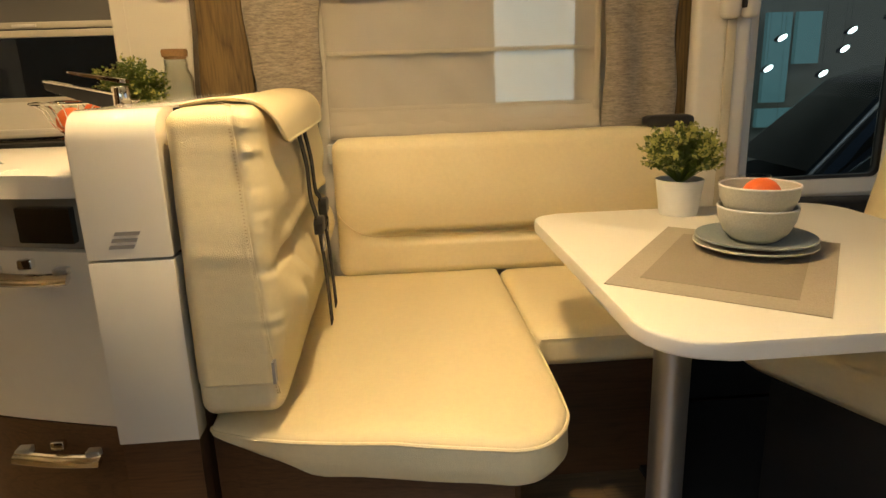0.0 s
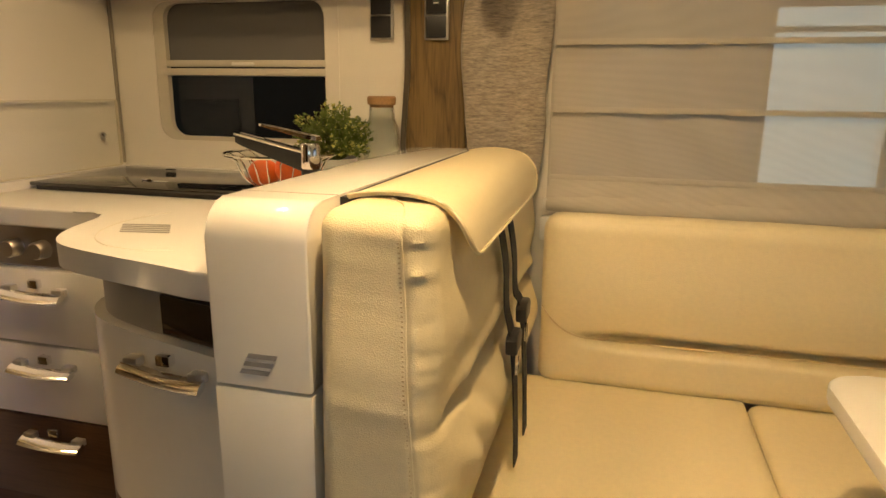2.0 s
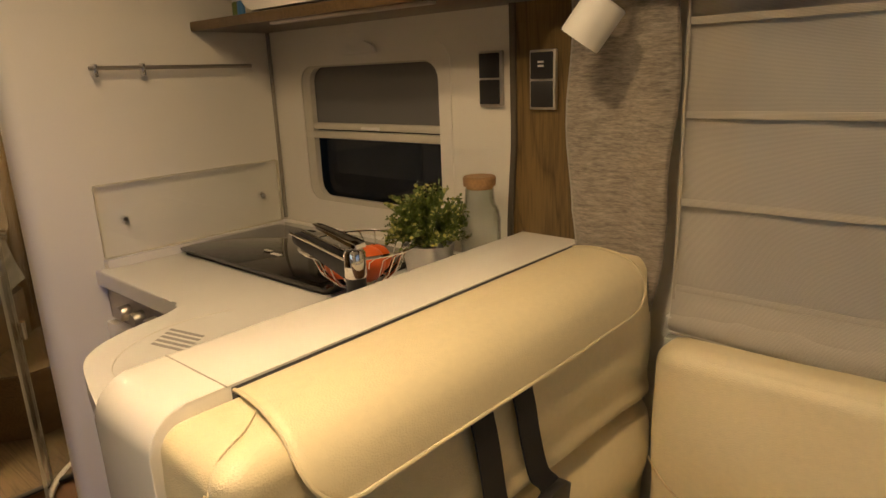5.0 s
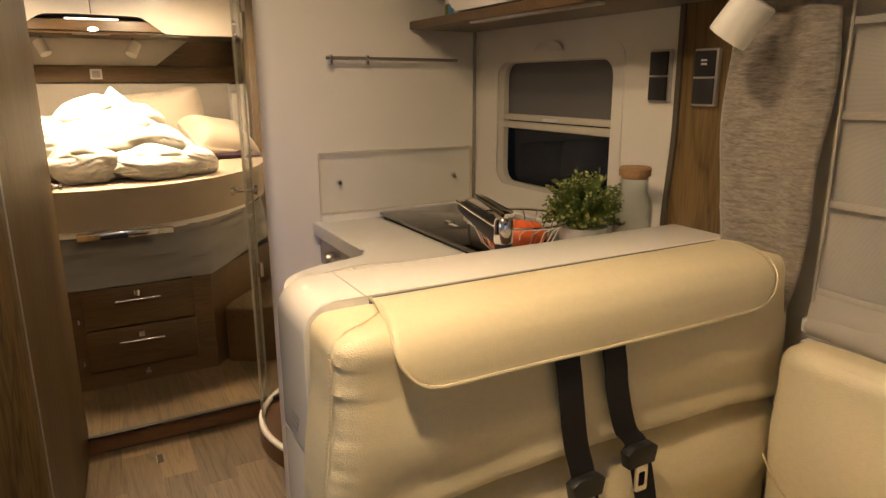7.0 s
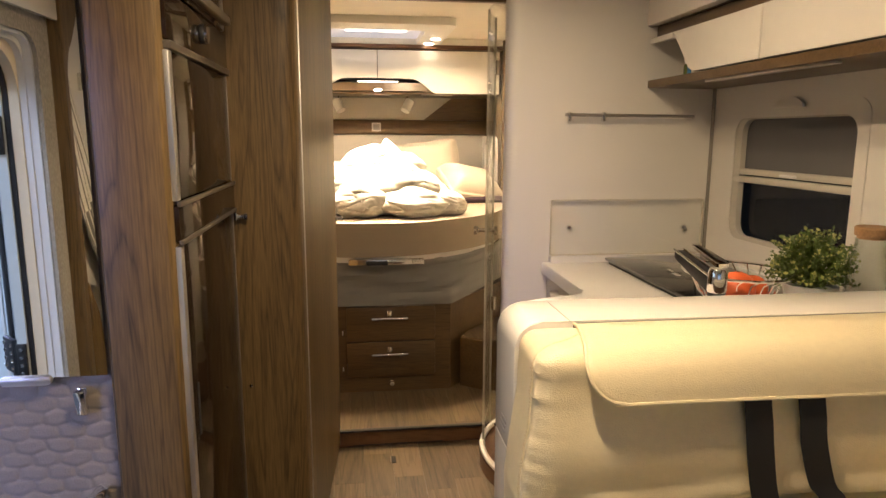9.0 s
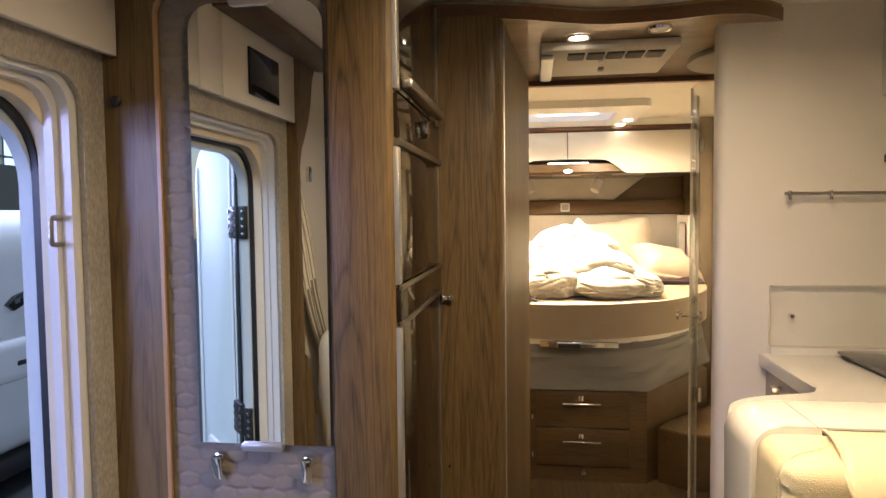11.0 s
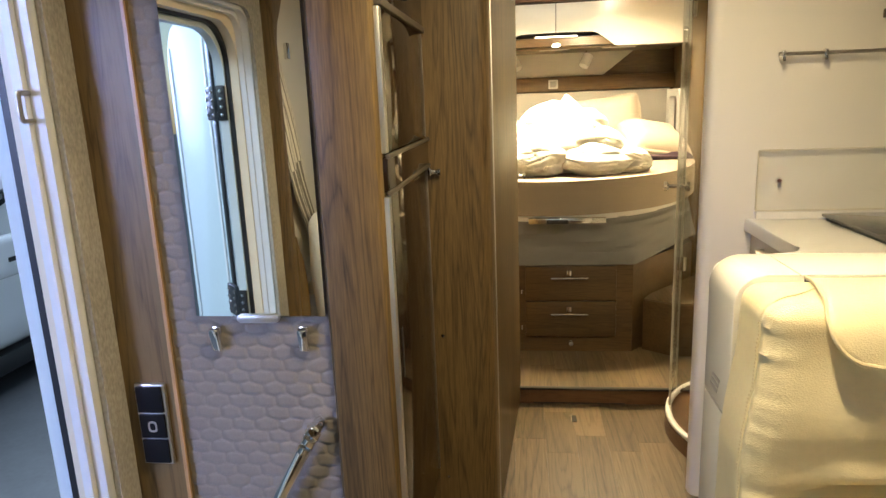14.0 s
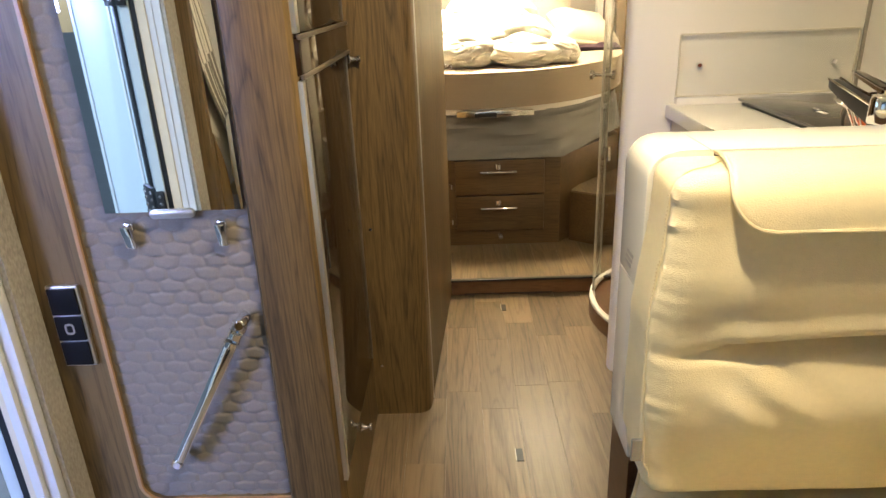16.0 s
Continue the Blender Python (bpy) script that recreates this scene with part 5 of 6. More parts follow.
# floor rug-free dark mats under the cab
solid("cab_floor", box(0.70, 2.29, -0.10, 2.05, -0.004, 0.012), DASH, "black moulded cab floor covering", "floor mat", kind="structure")

# ---- entrance tower: quilted panel, mirror, post, fridge ----


def entrance_panel():
    t = thing("entrance_tower", (-0.9, 0.2, 0), "walnut tower with a quilted grey entrance panel", "cabinet")
    part("carcass", box(-1.262, -0.665, DY + 0.002, 0.528, 0.0, CEIL - 0.002), WALNUT, t)
    n = rrect(-0.118, 0.405, 0.001, CEIL - 0.003, 0.001, 8)
    part("surround", ring(n, rrect(0.024, 0.4045, 0.20, 1.975, (0.05, 0.002, 0.002, 0.06), 8), "x", -0.664, -0.640), WALNUT, t)
    part("edge_bead", ring(rrect(0.016, 0.4048, 0.192, 1.983, (0.058, 0.003, 0.003, 0.068), 8), rrect(0.0245, 0.4046, 0.2005, 1.9745, (0.05, 0.003, 0.003, 0.06), 8), "x", -0.641, -0.634), EDGEWOOD, t, "light wood edge bead")
    part("corner_post", prism([(-0.664, 0.4055), (-0.634, 0.4055), (-0.627, 0.412), (-0.625, 0.43), (-0.625, 0.520), (-0.629, 0.535), (-0.640, 0.543), (-0.664, 0.545)], "z", 0, CEIL - 0.002), WALNUT, t, "rounded walnut corner post")
    # quilted cloth: puffed cells in staggered rows
    ys, zs = 120, 520
    y0, y1, z0, z1 = 0.020, 0.4045, 0.196, 1.98
    cw, ch = 0.057, 0.0300
    faces = []
    gy, gz = np.meshgrid(np.linspace(y0, y1, ys + 1), np.linspace(z0, z1, zs + 1))
    wy = gy + 0.0022 * np.sin(gz * 61 + 2 * np.sin(gy * 37)) + 0.0015 * np.sin(gy * 170 + gz * 90)
    wz = gz + 0.0016 * np.sin(gy * 83 + gz * 41)
    first, second = np.full(gy.shape, 9.0), np.full(gy.shape, 9.0)
    row0 = np.floor(wz / ch)
    for dr in (-1, 0, 1):
        row = row0 + dr
        shift = np.where(row % 2 == 0, 0.0, 0.5)
        for dc in (-1, 0, 1):
            col = np.floor(wy / cw - shift) + dc
            cy, cz = (col + 0.5 + shift) * cw, (row + 0.5) * ch
            d = np.sqrt(((wy - cy) * 0.50) ** 2 + (wz - cz) ** 2)
            second = np.minimum(second, np.maximum(first, d))
            first = np.minimum(first, d)
    puff = np.clip((second - first) / 0.016, 0, 1) ** 0.8
    relief = -0.654 + 0.0052 * puff * (2 - puff)
    verts = [(float(a), float(b), float(c)) for a, b, c in zip(relief.ravel(), gy.ravel(), gz.ravel())]
    for k in range(zs):
        for i in range(ys):
            a = k * (ys + 1) + i
            faces.append((a, a + 1, a + ys + 2, a + ys + 1))
    me = bpy.data.meshes.new("quilted_cloth")
    me.from_pydata([tuple(Vector(v) - ORIGIN[t.name]) for v in verts], [], faces)
    me.materials.append(QUILT)
    me.polygons.foreach_set("use_smooth", [True] * len(me.polygons))
    ob = new("quilted_cloth", me)
    ob.parent = t
    ORIGIN[ob.name] = ORIGIN[t.name]
    return t


entrance_panel()

mir = thing("wall_mirror", (-0.63, 0.24, 0.97), "tall frameless mirror with rounded top on the quilted panel", "mirror")
part("mirror_glass", prism(rrect(0.096, 0.397, 0.978, 1.935, (0.001, 0.001, 0.055, 0.055), 8), "x", -0.642, -0.636), MIRROR, mir)
part("backing", prism(rrect(0.098, 0.395, 0.980, 1.933, (0.001, 0.001, 0.053, 0.053), 8), "x", -0.650, -0.6422), BLACK, mir)
for y, z in ((0.240, 1.935), (0.242, 0.973)):
    part("clip", prism(rrect(y - 0.048, y + 0.048, z - 0.009, z + 0.009, 0.007), "x", -0.644, -0.629, 0.003), ALU, mir, "brushed metal mirror clip")

for y in (0.137, 0.343):
    h = thing("coat_hook", (-0.64, y, 0.93), "chrome flap coat hook on the quilted panel", "hook", "coat hooks")
    bm = box(-0.006, 0.006, -0.011, 0.011, -0.028, 0.028, 0.003)
    bmesh.ops.transform(bm, matrix=pose(-0.632, y, 0.923, 0, 14, 0), verts=bm.verts[:])
    part("flap", bm, CHROME, h)
    part("plate", box(-0.648, -0.638, y - 0.010, y + 0.010, 0.925, 0.952, 0.003), CHROME, h)

grab = thing("grab_handle", (-0.6, 0.24, 0.5), "slanted chrome grab handle on the quilted panel", "handle")
A, Bq = Vector((-0.598, 0.362, 0.722)), Vector((-0.598, 0.152, 0.346))
bm = bmesh.new()
rows = []
dirn = (Bq - A).normalized()
sidev = dirn.cross(Vector((1, 0, 0))).normalized()
for s in range(21):
    u = s / 20
    p = A.lerp(Bq, u)
    wd = 0.0185 - 0.004 * u
    p = p + Vector((0.010 * math.sin(u * math.pi), 0, 0))
    rows.append([bm.verts.new(p + sidev * wd * c + Vector((0.008 * d, 0, 0))) for c, d in ((-1, -0.9), (-1, 0.0), (-0.75, 0.75), (0.0, 1.2), (0.75, 0.75), (1, 0.0), (1, -0.9))])
for a, b in zip(rows, rows[1:]):
    for k in range(7):
        bm.faces.new((a[k], a[(k + 1) % 7], b[(k + 1) % 7], b[k]))
bm.faces.new(rows[0]), bm.faces.new(rows[-1])
part("bar", bm, POLISHED, grab)
for u in (0.06, 0.12):
    q = A.lerp(Bq, u)
    part("collar", tube([q - dirn * 0.007 + Vector((0.004, 0, 0)), q + dirn * 0.007 + Vector((0.004, 0, 0))], 0.0175, 16), POLISHED, grab)
for q in (A, Bq):
    part("end_post", tube([(-0.652, q.y, q.z), (-0.640, q.y, q.z), (-0.592, q.y, q.z), (-0.586, q.y, q.z)], [0.018, 0.0145, 0.0145, 0.010], 16), POLISHED, grab)

pan = thing("control_panel", (-0.635, -0.04, 0.6), "black entrance switch panel with three buttons", "switch")
part("bezel", box(-0.640, -0.628, -0.078, -0.004, 0.608, 0.813, 0.003), ALU, pan)
for z0, z1 in ((0.743, 0.808), (0.678, 0.738), (0.613, 0.673)):
    k = part("button", box(-0.630, -0.622, -0.073, -0.009, z0, z1, 0.002), SATINBLACK, pan)
    if z0 == 0.678:
        part("symbol", ring(rrect(-0.052, -0.030, 0.694, 0.722, 0.008, 3), rrect(-0.048, -0.034, 0.699, 0.717, 0.005, 3), "x", -0.6225, -0.6212), GREYPRINT, k)
bm = lathe([(0, 0), (0.011, 0), (0.012, 0.008), (0.009, 0.012), (0, 0.012)], 0, 0, 16)
bmesh.ops.transform(bm, matrix=Matrix.Translation((-0.640, -0.078, 1.735)) @ Matrix.Rotation(radians(90), 4, "Y"), verts=bm.verts[:])
solid("press_stud", bm, BLACK, "black round stud on the walnut panel", "stud")


def fridge():
    t = thing("fridge_tower", (-0.95, 0.54, 0), "tall fridge freezer with dark gloss doors and oven above", "fridge")
    x0, x1, y = -1.262, -0.640, 0.546
    part("plinth", box(x0, x1 - 0.02, 0.529, y, 0.0, 0.232), WALNUT, t, "walnut plinth")
    for z0, z1, lab in ((0.240, 1.238, "fridge_door"), (1.330, 1.622, "freezer_door"), (1.742, 2.09, "oven_door")):
        d = part(lab, box(x0 + 0.022, x1 - 0.030, 0.529, y + 0.004, z0, z1, 0.002), BROWNGLASS if z0 < 1.7 else BLACKGLASS, t, "dark glossy door")
        for a, b, proud in ((x0 + 0.013, x0 + 0.021, 0.0045), (x1 - 0.029, x1 - 0.004, 0.008)):
            part("edge_profile", box(a, b, 0.529, y + proud, z0, z1, 0.002), ALU, d, "pale aluminium edge profile")
    part("grip_rail", prism([(0.529, 1.242), (y + 0.008, 1.250), (y + 0.008, 1.318), (0.529, 1.326)], "x", x0 + 0.004, x1 - 0.008, 0.003), BROWNGLASS, t, "dark grip rail")
    part("grip_edge", box(x0 + 0.004, x1 - 0.008, y + 0.004, y + 0.013, 1.240, 1.250, 0.002), DARKSTRIP, t)
    part("grip_edge", box(x0 + 0.004, x1 - 0.008, y + 0.004, y + 0.013, 1.318, 1.328, 0.002), DARKSTRIP, t)
    part("control_strip", box(x0 + 0.004, x1 - 0.008, 0.529, y + 0.006, 1.642, 1.735, 0.002), BROWNGLASS, t, "dark control strip")
    part("strip_edge", box(x0 + 0.004, x1 - 0.008, 0.529, y + 0.012, 1.624, 1.640, 0.002), DARKSTRIP, t)
    k = lathe([(0, 0), (0.021, 0), (0.020, 0.024), (0, 0.026)], 0, 0, 20)
    bmesh.ops.transform(k, matrix=Matrix.Translation((-0.915, y + 0.005, 1.688)) @ Matrix.Rotation(radians(-90), 4, "X"), verts=k.verts[:])
    kn = part("knob", k, CHROME, t, "chrome rotary knob")
    k = lathe([(0.0215, 0.006), (0.0225, 0.008), (0.0225, 0.016), (0.0215, 0.018)], 0, 0, 20)
    bmesh.ops.transform(k, matrix=Matrix.Translation((-0.915, y + 0.005, 1.688)) @ Matrix.Rotation(radians(-90), 4, "X"), verts=k.verts[:])
    part("knob_band", k, BLACK, kn)
    part("oven_rail", box(x0 + 0.05, x1 - 0.06, y + 0.005, y + 0.030, 1.752, 1.775, 0.006), STEEL, t, "dark metal oven door rail")
    part("vent_slot", box(x1 - 0.09, x1 - 0.075, y + 0.0042, y + 0.006, 0.80, 0.92), BLACK, t)


fridge()


def push_knob(x, y, z, axis, label):
    t = thing("push_lock", (x, y, z), label, "lock", "push locks")
    bm = lathe([(0, 0), (0.011, 0), (0.012, 0.003), (0.007, 0.010), (0.007, 0.02), (0.012, 0.026), (0.012, 0.034), (0, 0.036)], 0, 0, 18)
    rot = {"y": Matrix.Rotation(radians(-90), 4, "X"), "x": Matrix.Rotation(radians(90), 4, "Y")}[axis]
    bmesh.ops.transform(bm, matrix=Matrix.Translation((x, y, z)) @ rot, verts=bm.verts[:])
    part("button", bm, CHROME, t)
    part("keeper", box(x - 0.010, x + 0.010, y - 0.004, y + 0.006, z - 0.012, z + 0.012, 0.003), CHROME, t)


push_knob(-1.248, 0.556, 1.225, "y", "chrome push lock at the fridge door edge")
push_knob(-0.916, 0.547, 0.203, "y", "chrome push lock near the floor")

# wardrobe with a rounded corner, its side running along the corridor
side = [(-1.265, 0.30), (-1.265, 0.690)] + [(-1.265 - 0.050 * (1 - math.cos(radians(a))), 0.690 + 0.050 * math.sin(radians(a))) for a in range(15, 91, 15)]
ward = thing("wardrobe", (-1.75, 0.5, 0), "tall walnut wardrobe with a rounded corner", "wardrobe")
part("corner_panel", prism(side + [(-1.345, 0.743), (-1.345, 0.30)], "z", 0, 2.066), WALNUT, ward)
part("door", prism([(-1.348, 0.744), (-2.26, 0.812), (-2.283, 0.806), (-2.283, 0.72), (-1.348, 0.72)], "z", 0.02, 2.066, 0.003), WALNUT, ward, "walnut wardrobe door")
part("corner_bead", box(-1.3505, -1.3445, 0.736, 0.7465, 0.01, 2.066, 0.001), ALU, ward, "thin metal corner bead")
part("carcass", box(-2.283, -1.3485, 0.0, 0.719, 0.0, 2.066), WALNUT, ward)
push_knob(-2.262, 0.812, 1.088, "y", "chrome push lock on the wardrobe door")
for z in (1.05, 0.55):
    bm = lathe([(0, 0), (0.005, 0), (0.005, 0.004), (0, 0.005)], 0, 0, 10)
    bmesh.ops.transform(bm, matrix=Matrix.Translation((-1.2655, 0.575, z - 0.35)) @ Matrix.Rotation(radians(90), 4, "Y"), verts=bm.verts[:])
    solid("screw_cap", bm, CHROME, "tiny metal screw cap on the wardrobe panel", "screw", "wardrobe screw caps")

# ---- entrance door opening ----
solid("trim_door_lining", ring(rrect(-0.639, 0.456, -0.02, 1.84, 0.001, 8), rrect(-0.568, 0.366, 0.0, 1.775, (0.001, 0.001, 0.07, 0.07), 8), "y", DY - 0.002, DY + 0.012), FELT, "oatmeal fabric lining round the entrance", "trim", kind="structure")
for k, z in enumerate((1.725,)):
    solid("trim_lining_joint", box(-0.6385, -0.563, DY + 0.0125, DY + 0.0135, z, z + 0.003), GREYSTRIP, "fine joint in the fabric lining", "trim", kind="structure")
door_surround = thing("door_entrance", (-0.15, DY - 0.1, 0), "entrance door frame with seals, door folded open outside", "door", kind="structure")


def door_ring(name, out, inn, y0, y1, r, m, label=""):
    x0, x1, z1 = out
    a0, a1, b1 = inn
    part(name, ring(rrect(x0, x1, -0.12, z1, (0.001, 0.001, r, r), 8), rrect(a0, a1, -0.10, b1, (0.001, 0.001, r, r), 8), "y", y0, y1), m, door_surround, label)


door_ring("blind_track", (-0.600, 0.402, 1.80), (-0.545, 0.363, 1.765), DY - 0.030, DY - 0.004, 0.06, DOORFRAME, "pale insect-screen track")
door_ring("track_lip", (-0.560, 0.400, 1.785), (-0.531, 0.360, 1.750), DY - 0.052, DY - 0.031, 0.07, DOORFRAME)
door_ring("cream_rim", (-0.600, 0.402, 1.790), (-0.553, 0.356, 1.728), DY - 0.085, DY - 0.053, 0.13, CREAMFRAME, "cream inner door rim")
door_ring("rubber_seal", (-0.590, 0.402, 1.780), (-0.553, 0.353, 1.718), DY - 0.102, DY - 0.086, 0.14, BLACK, "black rubber seal")
door_ring("outer_frame", (-0.610, 0.412, 1.790), (-0.555, 0.346, 1.700), DY - 0.135, DY - 0.103, 0.15, DOORLEAF, "pale blue outer door frame")
catch = part("catch", tube(curve_pts([(-0.545, DY - 0.03, 1.480), (-0.525, DY - 0.025, 1.480), (-0.505, DY - 0.022, 1.478), (-0.503, DY - 0.022, 1.452), (-0.505, DY - 0.022, 1.428), (-0.525, DY - 0.025, 1.425), (-0.545, DY - 0.03, 1.425)], 4), 0.0055, 8), STEEL, door_surround, "grey metal catch hoop")

for z in (0.69, 1.455):
    hp = part("hinge_plate", box(0.336, 0.3455, DY - 0.136, DY - 0.104, z - 0.062, z + 0.062, 0.003), BLACK, door_surround, "black hinge plate with bolts")
    for dz in (-0.042, -0.014, 0.014, 0.042):
        bolt = lathe([(0.0, 0.0), (0.0070, 0.0), (0.0060, 0.004), (0.0, 0.005)], 0, 0, 10)
        bmesh.ops.transform(bolt, matrix=Matrix.Translation((0.336, DY - 0.120, z + dz)) @ Matrix.Rotation(radians(-90), 4, "Y"), verts=bolt.verts[:])
        part("bolt", bolt, CHROME, hp)

leafdoor = thing("open_door_leaf", (0.17, -0.30, 0), "pale entrance door leaf swung open outside", "door")
part("panel", prism(rrect(0.0, 0.62, -0.10, 1.79, (0.05, 0.05, 0.15, 0.15), 8), "y", -0.055, 0.0, 0.012), DOORLEAF, thing("tmp", (0, 0, 0), "", "")).parent = leafdoor
bpy.data.objects.remove(bpy.data.objects["tmp"])
def leaf_piece(name, bm, mat, parent):
    ob = new(name, mesh_of(name, bm, mat))
    ob.parent = parent
    return ob


for x in (0.085, 0.555):
    leaf_piece("bead", box(x, x + 0.022, -0.062, -0.0552, -0.06, 1.70, 0.003), DOORFRAME, leafdoor)
leaf_piece("door_pocket", box(0.20, 0.46, -0.075, -0.0555, 0.25, 0.50, 0.012), DOORFRAME, leafdoor)
leaf_piece("seal", box(0.004, 0.034, -0.066, -0.0552, -0.08, 1.68, 0.003), BLACK, leafdoor)
for z in (0.69, 1.455):
    hinge = leaf_piece("hinge", box(-0.050, 0.042, -0.084, -0.066, z - 0.062, z + 0.062, 0.004), BLACK, leafdoor)
    for dx in (-0.034, 0.026):
        for dz in (-0.042, -0.014, 0.014, 0.042):
            bolt = lathe([(0.0, 0.0), (0.0075, 0.0), (0.0065, 0.004), (0.0, 0.005)], 0, 0, 10)
            bmesh.ops.transform(bolt, matrix=Matrix.Translation((dx, -0.084, z + dz)) @ Matrix.Rotation(radians(90), 4, "X"), verts=bolt.verts[:])
            leaf_piece("bolt", bolt, CHROME, hinge)
leafdoor.matrix_basis = pose(0.475, -0.262, 0, 0, 0, -43)

# shelf cabinet over the entrance
oc = thing("entrance_overhead_cabinet", (0.0, -0.1, 1.84), "cream overhead cabinet above the entrance with a dark screen", "cabinet")
part("carcass", box(-0.638, 0.45, DY + 0.013, -0.088, 1.845, CEIL - 0.002), WALLCREAM, oc)
for a, b in ((-0.636, -0.274), (-0.270, -0.137), (-0.133, 0.45)):
    part("door", box(a, b, -0.087, -0.070, 1.832, CEIL - 0.003, 0.003), DOORWHITE, oc)
part("screen", box(0.034, 0.280, -0.0695, -0.062, 1.870, 2.022, 0.003), BLACKGLASS, oc, "black display screen")
sp = [(p.x, p.y) for p in curve_pts([(0.700, 2.11, 0), (0.650, 2.05, 0), (0.606, 1.90, 0), (0.540, 1.785, 0), (0.485, 1.70, 0), (0.482, 1.5, 0), (0.490, 0.9, 0), (0.490, 0.0, 0)], 4)]
solid("trim_entrance_post", prism(sp + [(0.4575, 0.0), (0.4575, 2.11)], "y", DY + 0.001, DY + 0.055, 0.004), WALNUT, "curved walnut post beside the entrance", "trim", kind="structure")
solid("trim_entrance_header", box(-0.20, 0.70, -0.068, 0.03, 2.075, CEIL - 0.001, 0.004), WALNUT_X, "dark wood ceiling rail above the entrance cabinet", "trim", kind="structure")
side_top = [(p.x, p.y) for p in curve_pts([(0.590, 0.60, 0), (0.582, 0.72, 0), (0.555, 0.815, 0), (0.520, 0.875, 0), (0.495, 0.93, 0)], 5)]
solid("seat_side_panel", prism([(0.495, 0.0), (0.590, 0.0)] + side_top, "y", -0.085, -0.062, 0.005), WALNUT, "curved walnut panel beside the passenger seat", "panel")


def striped_cloth():
    """A cloth bunched at its hook that widens as it hangs down to the seat; a plain grey band below the middle."""
    t = thing("striped_cloth", (0.6, -0.09, 1.2), "grey and cream striped cloth hanging beside the seat", "cloth")
    edge_l = curve_pts([(0.478, 0, 1.66), (0.468, 0, 1.50), (0.500, 0, 1.28), (0.590, 0, 1.06), (0.760, 0, 0.83), (0.86, 0, 0.69)], 5)
    edge_r = curve_pts([(0.495, 0, 1.67), (0.560, 0, 1.54), (0.655, 0, 1.36), (0.735, 0, 1.14), (0.850, 0, 0.92), (0.93, 0, 0.74)], 5)
    n, m = 13, len(edge_l)

    def at(i, k):
        f = i / n
        p = edge_l[k].lerp(edge_r[k], f)
        return Vector((p.x, -0.088 + 0.010 * math.sin(f * 15 + k * 0.1), p.z))

    for i in range(n):
        for k0, k1, m_wide, m_thin in ((0, m // 2, STRIPEPALE, STRIPEDARK), (m // 2, m - 1, STRIPEDARK, STRIPEPALE)):
            for f0, f1, mat in ((i, i + 0.72, m_wide), (i + 0.72, i + 1, m_thin)):
                bm = bmesh.new()
                rows = [[bm.verts.new(at(f0, k)), bm.verts.new(at(f1, k))] for k in range(k0, k1 + 1)]
                for r0, r1 in zip(rows, rows[1:]):
                    bm.faces.new((r0[0], r0[1], r1[1], r1[0]))
                part("stripe", bm, mat, t)
    fr = bmesh.new()
    for k in range(1, m - 6):
        a = at(n, k)
        tube([a, a + Vector((0.018, 0.004, -0.012)), a + Vector((0.024, 0.004, -0.040))], 0.0022, 5, into=fr)
    part("fringe", fr, STRIPEPALE, t, "pale twisted fringe")


striped_cloth()
h = thing("wall_hook", (0.70, -0.11, 1.62), "small chrome hook on the side wall", "hook")
part("hook", box(0.692, 0.710, DY + 0.001, -0.098, 1.62, 1.685, 0.004), CHROME, h)

# ---- washroom: round shower ----
SX, SY, SR = -1.95, 1.90, 0.455


def arc(r, a0, a1, n=18):
    return [(SX + r * math.cos(radians(a0 + (a1 - a0) * i / n)), SY + r * math.sin(radians(a0 + (a1 - a0) * i / n))) for i in range(n + 1)]


shower = thing("shower_cubicle", (SX, SY, 0), "round shower tray with curved clear glass doors", "shower")
part("tray", prism(arc(SR + 0.012, 180, 335), "z", 0.0, 0.065, 0.008), DARKWOOD_Y, shower, "brown wood tray side")
bm = bmesh.new()
tube([(x, y, 0.078) for x, y in arc(SR, 180, 335, 30)], 0.013, 10, into=bm)
part("tray_rim", bm, PLASTICWHITE, shower, "rounded cream tray rim")
g = part("glass_door", prism(arc(SR, 238, 300) + arc(SR - 0.006, 300, 238), "z", 0.11, 1.96), GLASS, shower, "curved clear glass door")
# Edge strips carry the glass's bright reflection line as pale colour.
part("door_edge", prism(arc(SR + 0.001, 237.4, 238.0, 3) + arc(SR - 0.008, 238.0, 237.4, 3), "z", 0.11, 1.96), EDGEGLINT, g, "polished glass edge with its bright reflection painted on")
part("door_edge", prism(arc(SR + 0.001, 262, 262.4, 3) + arc(SR - 0.008, 262.4, 262, 3), "z", 0.11, 1.96), EDGEGLINT, g)
for a, (r0, r1) in ((254, (SR - 0.05, SR + 0.05)),):
    c, s = math.cos(radians(a)), math.sin(radians(a))
    part("door_knob", tube([(SX + r * c, SY + r * s, 1.052) for r in (r0, r0 + 0.012, r0 + 0.02, SR, r1 - 0.02, r1 - 0.012, r1)], [0.019, 0.019, 0.009, 0.008, 0.009, 0.019, 0.019], 12), CHROME, g, "chrome double door knob")
for z in (0.70, 1.75):
    c, s = math.cos(radians(240)), math.sin(radians(240))
    part("hinge", tube([(SX + (SR - 0.02) * c, SY + (SR - 0.02) * s, z - 0.03), (SX + (SR - 0.02) * c, SY + (SR - 0.02) * s, z + 0.03)], 0.012, 12), CHROME, g)
solid("wall_shower_back", box(-2.52, -2.48, 1.72, WY, 0, CEIL), WALLCREAM, "white shower rear panel", "wall", kind="structure")

